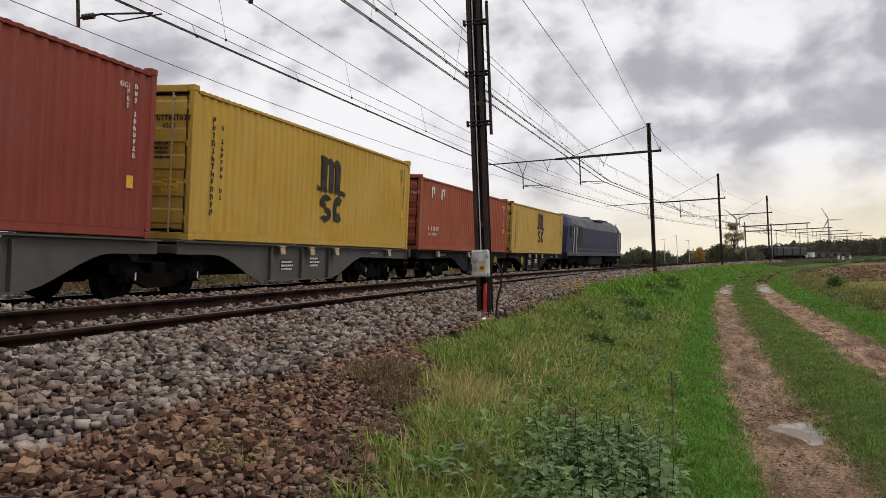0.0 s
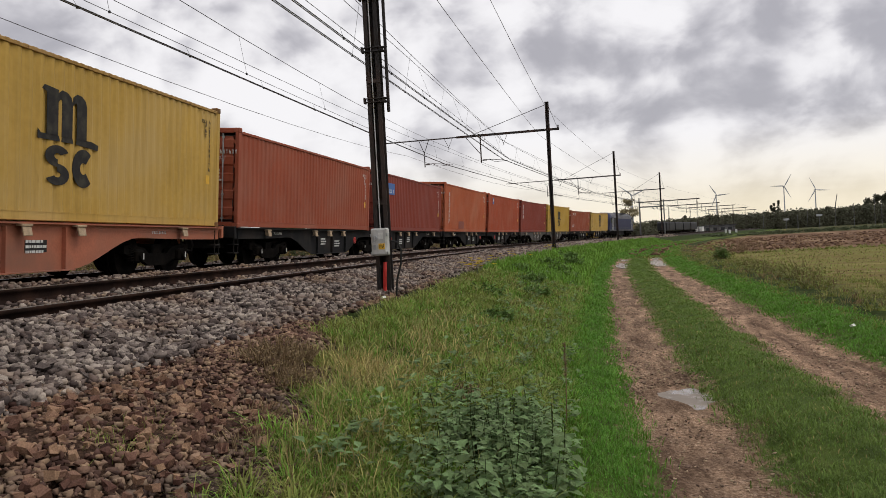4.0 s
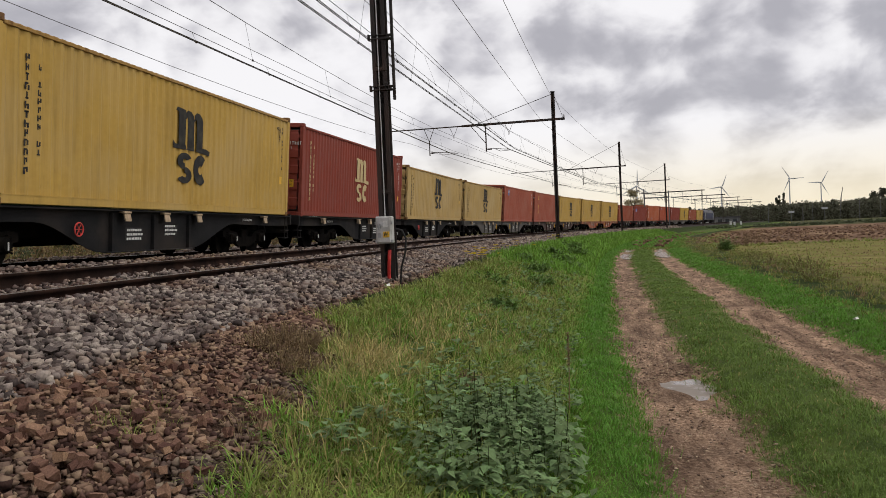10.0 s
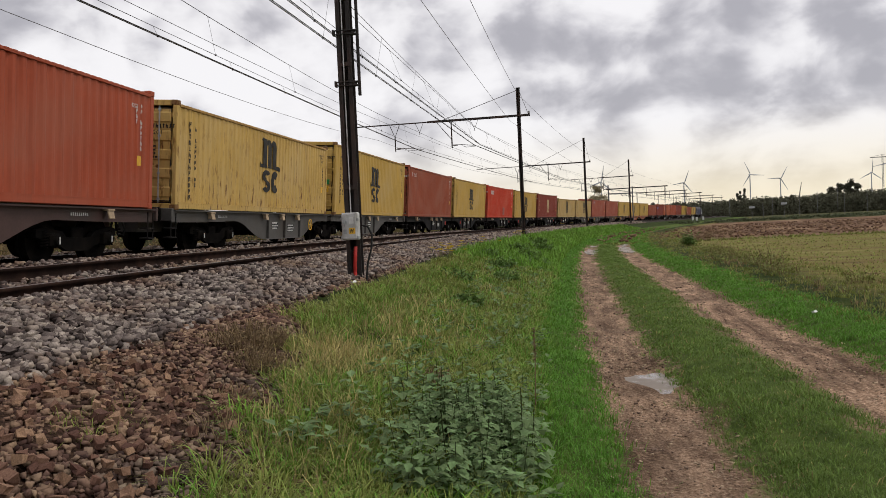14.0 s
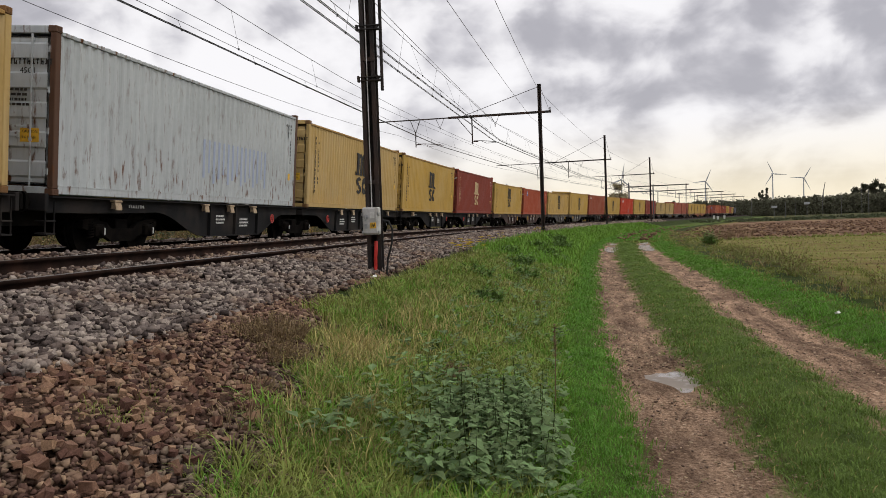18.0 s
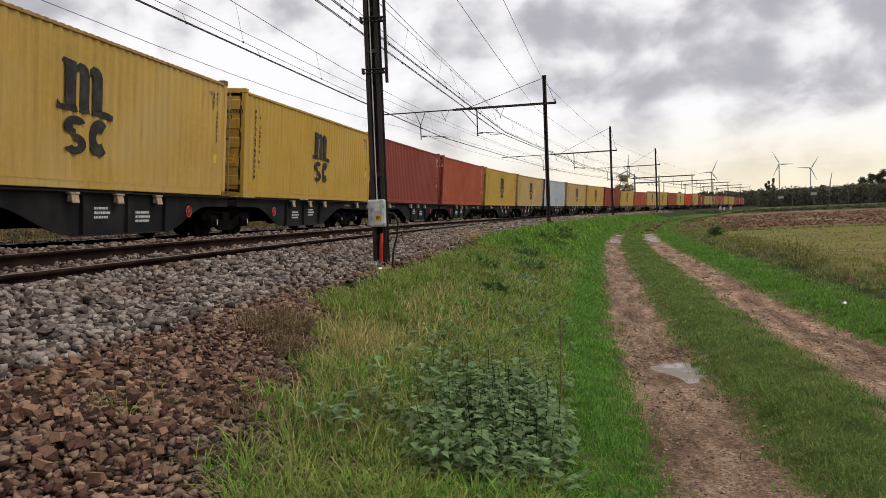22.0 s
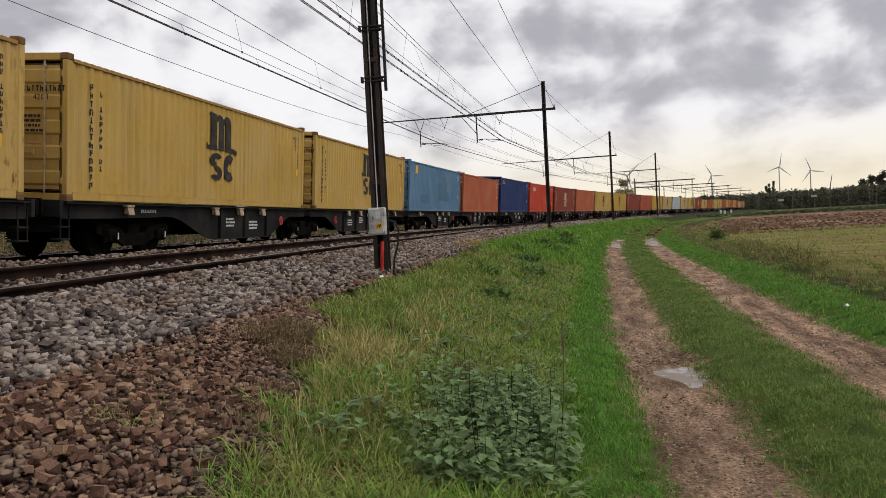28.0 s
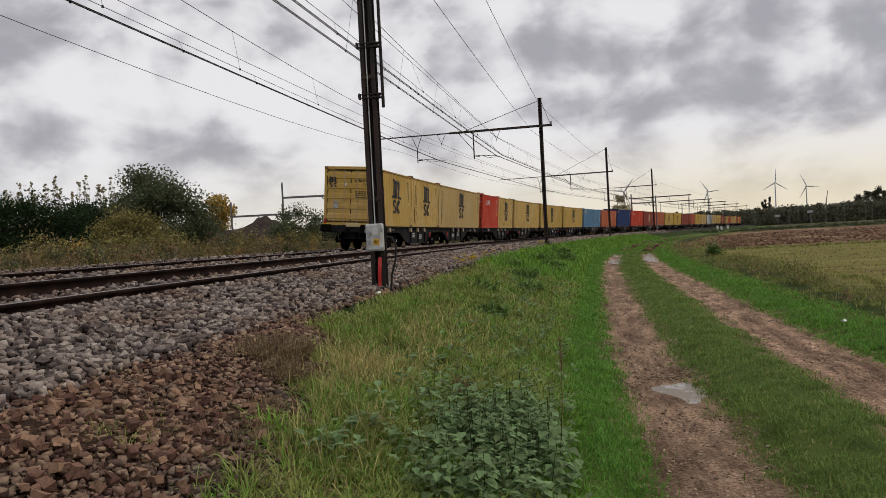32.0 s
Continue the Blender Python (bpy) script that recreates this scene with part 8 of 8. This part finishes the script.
twig_bush("thistle_bush", 46.0, 12.3, 0.55, 0.95, 50, BARK, "dark green thistle bush at the field edge", "bush", 301, WEED_GREEN, 12, 0.15)
for i, (s_, d_, r_, h_) in enumerate(((24.0, 11.6, 0.8, 0.85), (26.5, 12.2, 0.9, 0.9), (29.0, 11.5, 0.8, 0.75), (19.5, 12.6, 0.7, 0.50), (33.0, 12.0, 0.7, 0.6), (21.5, 11.4, 0.7, 0.55), (38.0, 12.4, 0.7, 0.6), (30.5, 12.6, 0.8, 0.65))):
    twig_bush("weed_bush", s_, d_, r_, h_ * 0.85, 30, DRYSTEM, "straggling weed bush at the field edge", "bush", 310 + i, WEED, 6, 0.085)
for i, (s_, d_) in enumerate(((60.0, 14.5), (63.5, 15.5), (56.0, 14.0), (66.5, 16.5))):
    twig_bush("dead_weeds", s_, d_, 0.9, 1.1, 40, DRYSTEM, "brown dead weeds standing by the ploughed field", "weeds", 330 + i, DRYWEED, 4, 0.09)


# ---- small far things
ROTORS = []
rotor_rest = {}


def turbine(px, dist, hub, blade, phase, name="wind_turbine"):
    root = empty(name, T((px * dist, dist, 0)))
    tagged(root, "pale three-bladed wind turbine turning beyond the woods", "wind turbine", "wind turbines")
    bm = bmesh.new()
    tube(bm, (0, 0, 0), (0, 0, hub), 2.3, 1.3, 12)
    part("tower", bm, TURBINE, root)
    part("nacelle", boxes([(0, 1.5, hub, 3.4, 9.0, 3.4)], 0.5), TURBINE, root)
    rot = empty("rotor")
    rot.parent = root
    bm = bmesh.new()
    tube(bm, (0, -1.5, 0), (0, 1.2, 0), 1.2, 1.7, 12)
    part("hub", bm, TURBINE, rot)
    for k in range(3):
        bm = bmesh.new()
        a = k * math.tau / 3
        u, w = Vector((math.sin(a), 0, math.cos(a))), Vector((math.cos(a), 0, -math.sin(a)))
        pr = [(0.02, 0.7, 0.7), (0.12, 1.9, 0.6), (0.25, 2.1, 0.5), (0.6, 1.3, 0.35), (0.97, 0.45, 0.15)]
        rows = []
        for f, c, th in pr:
            o = u * blade * f
            rows.append([bm.verts.new(o + w * c * 1.1), bm.verts.new(o + Vector((0, th, 0))), bm.verts.new(o - w * c * 0.5), bm.verts.new(o - Vector((0, th, 0)))])
        for p, q in zip(rows[:-1], rows[1:]):
            for j in range(4):
                bm.faces.new((p[j], p[(j + 1) % 4], q[(j + 1) % 4], q[j]))
        bm.faces.new(rows[-1])
        bmesh.ops.recalc_face_normals(bm, faces=bm.faces[:])
        part("blade", bm, TURBINE, rot)
    rest = T((0, -4.2, hub))
    rot.matrix_basis = rest
    rotor_rest[rot.name] = rest
    ROTORS.append((rot, phase))


# turn of the rotors: seconds, degrees
TURN_A = [(0, -205), (7, 0), (9, 57), (11, 118), (13, 178), (14, 215), (18, 335), (20, 385), (22, 450), (24, 502), (27, 592), (28, 610), (29, 634), (30, 665), (31, 702), (32, 722)]
TURN_B = [(0, -140), (7, 60), (8, 98), (9, 122), (11, 180), (13, 240), (14, 270), (18, 393), (20, 458), (22, 514), (24, 588), (27, 665), (28, 698), (29, 722), (30, 752), (31, 782), (32, 813)]
turbine(0.4128, 2400, 119.0, 43.0, (TURN_A, 0))
turbine(0.4510, 2450, 106.0, 43.0, (TURN_B, 0))
turbine(0.3296, 2300, 99.0, 38.0, (TURN_B, -8))
turbine(0.2262, 1900, 92.0, 40.0, (TURN_A, 35))
turbine(0.5663, 2400, 109.0, 43.0, (TURN_B, -25))
turbine(0.5861, 2400, 134.0, 46.0, (TURN_A, -75))


def far_pole(px, dist, h, arm, label):
    root = empty("far_pole", T((px * dist, dist, 0)))
    tagged(root, label, "pole", "distant poles")
    bm = bmesh.new()
    tube(bm, (0, 0, 0), (0, 0, h), 0.12, 0.08, 6)
    part("pole", bm, FARPOLE, root)
    if arm:
        part("sign_board", boxes([(0, -0.05, h - 0.5, 2.2, 0.12, 0.8)], 0.02), GALV, root)


for px, dist, h, arm in ((0.428, 260, 6.5, 0), (0.4545, 300, 7.0, 1), (0.414, 320, 6.0, 1), (0.386, 330, 10.0, 0), (0.474, 420, 13, 0), (0.5225, 380, 16, 0), (0.531, 380, 15, 0), (0.497, 330, 12, 0), (0.44, 380, 12, 0), (0.56, 360, 13, 0)):
    far_pole(px, dist, h * 0.78, arm, "slim lineside pole far across the fields")


def low_building():
    root = empty("low_building", T((0.331 * 330, 330, 0)) @ Matrix.Rotation(-0.3, 4, "Z"))
    tagged(root, "low dark flat-roofed building beyond the line", "building")
    part("wall", boxes([(0, 0, 1.6, 12.0, 6.0, 3.2)], 0.03), FARPOLE, root)
    part("roof", boxes([(0, 0, 3.35, 13.4, 7.0, 0.3)], 0.03), LOCOROOF, root)
    for k in range(4):
        part("window", boxes([(-4.2 + 2.8 * k, -3.02, 1.9, 1.5, 0.06, 1.2)], 0.01), GLASS, root)


low_building()


def lamp_post(px, dist, h):
    root = empty("lamp_post", T((px * dist, dist, 0)))
    tagged(root, "slim grey lamp post in the railway yard", "lamp post", "yard lamp posts")
    bm = bmesh.new()
    tube(bm, (0, 0, 0), (0, 0, h), 0.13, 0.08, 8)
    part("pole", bm, GALV, root)
    part("lamp_head", boxes([(-0.5, 0, h, 1.4, 0.3, 0.14)], 0.03), GALV, root)


for px, h in ((0.1412, 9.6), (0.1560, 10.8), (0.1700, 9.0)):
    lamp_post(px, 300, h)


def crane():
    root = empty("crane", T((0.4749 * 1500, 1500, 0)))
    tagged(root, "far slanting crane jib over the woods", "crane", "distant cranes")
    bm = bmesh.new()
    tube(bm, (0, 0, 0), (0, 0, 36), 1.0, 1.0, 6)
    part("mast", bm, FARPOLE, root)
    bm = bmesh.new()
    tube(bm, (0, 0, 36), (4, 0, 56), 0.9, 0.5, 6)
    part("jib", bm, FARPOLE, root)
    root = empty("tower_crane", T((0.581 * 1500, 1500, 0)))
    tagged(root, "tall tower crane with a level jib beyond the woods", "crane", "distant cranes")
    bm = bmesh.new()
    for dx in (-1.2, 1.2):
        tube(bm, (dx, 0, 0), (dx, 0, 102), 0.35, 0.35, 5)
    for k in range(34):
        tube(bm, (-1.2 if k % 2 else 1.2, 0, 3 * k), (1.2 if k % 2 else -1.2, 0, 3 * k + 3), 0.25, 0.25, 4)
    part("mast", bm, FARPOLE, root)
    part("jib", boxes([(-3, 0, 97, 40, 1.2, 1.5)], 0.2), FARPOLE, root)
    bm = bmesh.new()
    tube(bm, (0, 0, 102), (-20, 0, 98), 0.2, 0.2, 4)
    tube(bm, (0, 0, 102), (15, 0, 98), 0.2, 0.2, 4)
    part("tie", bm, FARPOLE, root)


crane()


def lineside():
    # white cabin and stabled dark wagons on the far side of the line
    x, y = at_sd(318, -14)
    root = empty("white_cabin", T((x, y, 0.3)) @ Matrix.Rotation(-heading(318), 4, "Z"))
    tagged(root, "small white cabin beside the tracks", "cabin")
    part("wall", boxes([(0, 0, 1.35, 2.6, 5.0, 2.7)], 0.05), WHITEPAINT, root)
    part("roof", boxes([(0, 0, 2.76, 2.8, 5.2, 0.12)], 0.02), GALV, root)
    part("door", boxes([(0.2, -2.52, 1.1, 0.9, 0.04, 2.0)], 0.01), GALV, root)
    for k in range(4):
        s = 236 + k * 14.5
        x, y = at_sd(s, -11.5)
        root = empty("stabled_wagon", T((x, y, 1.1)) @ Matrix.Rotation(-heading(s), 4, "Z"))
        tagged(root, "dark closed wagon standing on a siding", "wagon", "wagons on the siding")
        part("body", boxes([(0, 0, 2.1, 2.6, 13.2, 2.2)], 0.2), LOCODARK, root)
        part("roof", boxes([(0, 0, 3.25, 2.5, 13.0, 0.25)], 0.1), LOCOROOF, root)
        for e in (-4.5, 4.5):
            bm = bmesh.new()
            for dy in (-0.9, 0.9):
                tube(bm, (-0.8, e + dy, 0.45), (0.8, e + dy, 0.45), 0.45, n=14)
            box(bm, 0, e, 0.6, 2.2, 2.6, 0.3)
            part("bogie", bm, BOGIE, root)
    for s, d, h in ((236, 4.2, 1.3), (242, 4.6, 1.1), (262, 4.4, 1.2)):
        x, y = at_sd(s, d)
        root = empty("marker_post", T((x, y, 0.3)))
        tagged(root, "short pale marker post beside the track", "marker post", "marker posts")
        part("post", boxes([(0, 0, h / 2, 0.5, 0.4, h)], 0.04), WHITEPAINT, root)
        part("cap", boxes([(0, 0, h + 0.03, 0.56, 0.46, 0.08)], 0.02), FARPOLE, root)


lineside()


# ------------------------------------------------------------------ motion
def motions():
    times = [0.5 * i for i in range(65)]
    for thing, back, turned, lift in MOVERS:
        rows = []
        for t in times:
            s = lead(t) - back
            m = on_track(s)
            if turned:
                m = m @ Matrix.Rotation(math.pi, 4, "Z")
                # the cant stays with the track, not with the turned body
            rows.append((t, m @ Matrix.Translation((0, 0, lift))))
        walk(thing, rows)
    for rotor, (turn, ahead) in ROTORS:
        tt, aa = zip(*turn)
        rows = [(float(t), rotor_rest[rotor.name] @ Matrix.Rotation(radians(ahead + float(np.interp(t, tt, aa))), 4, "Y")) for t in range(33)]
        walk(rotor, rows)


motions()
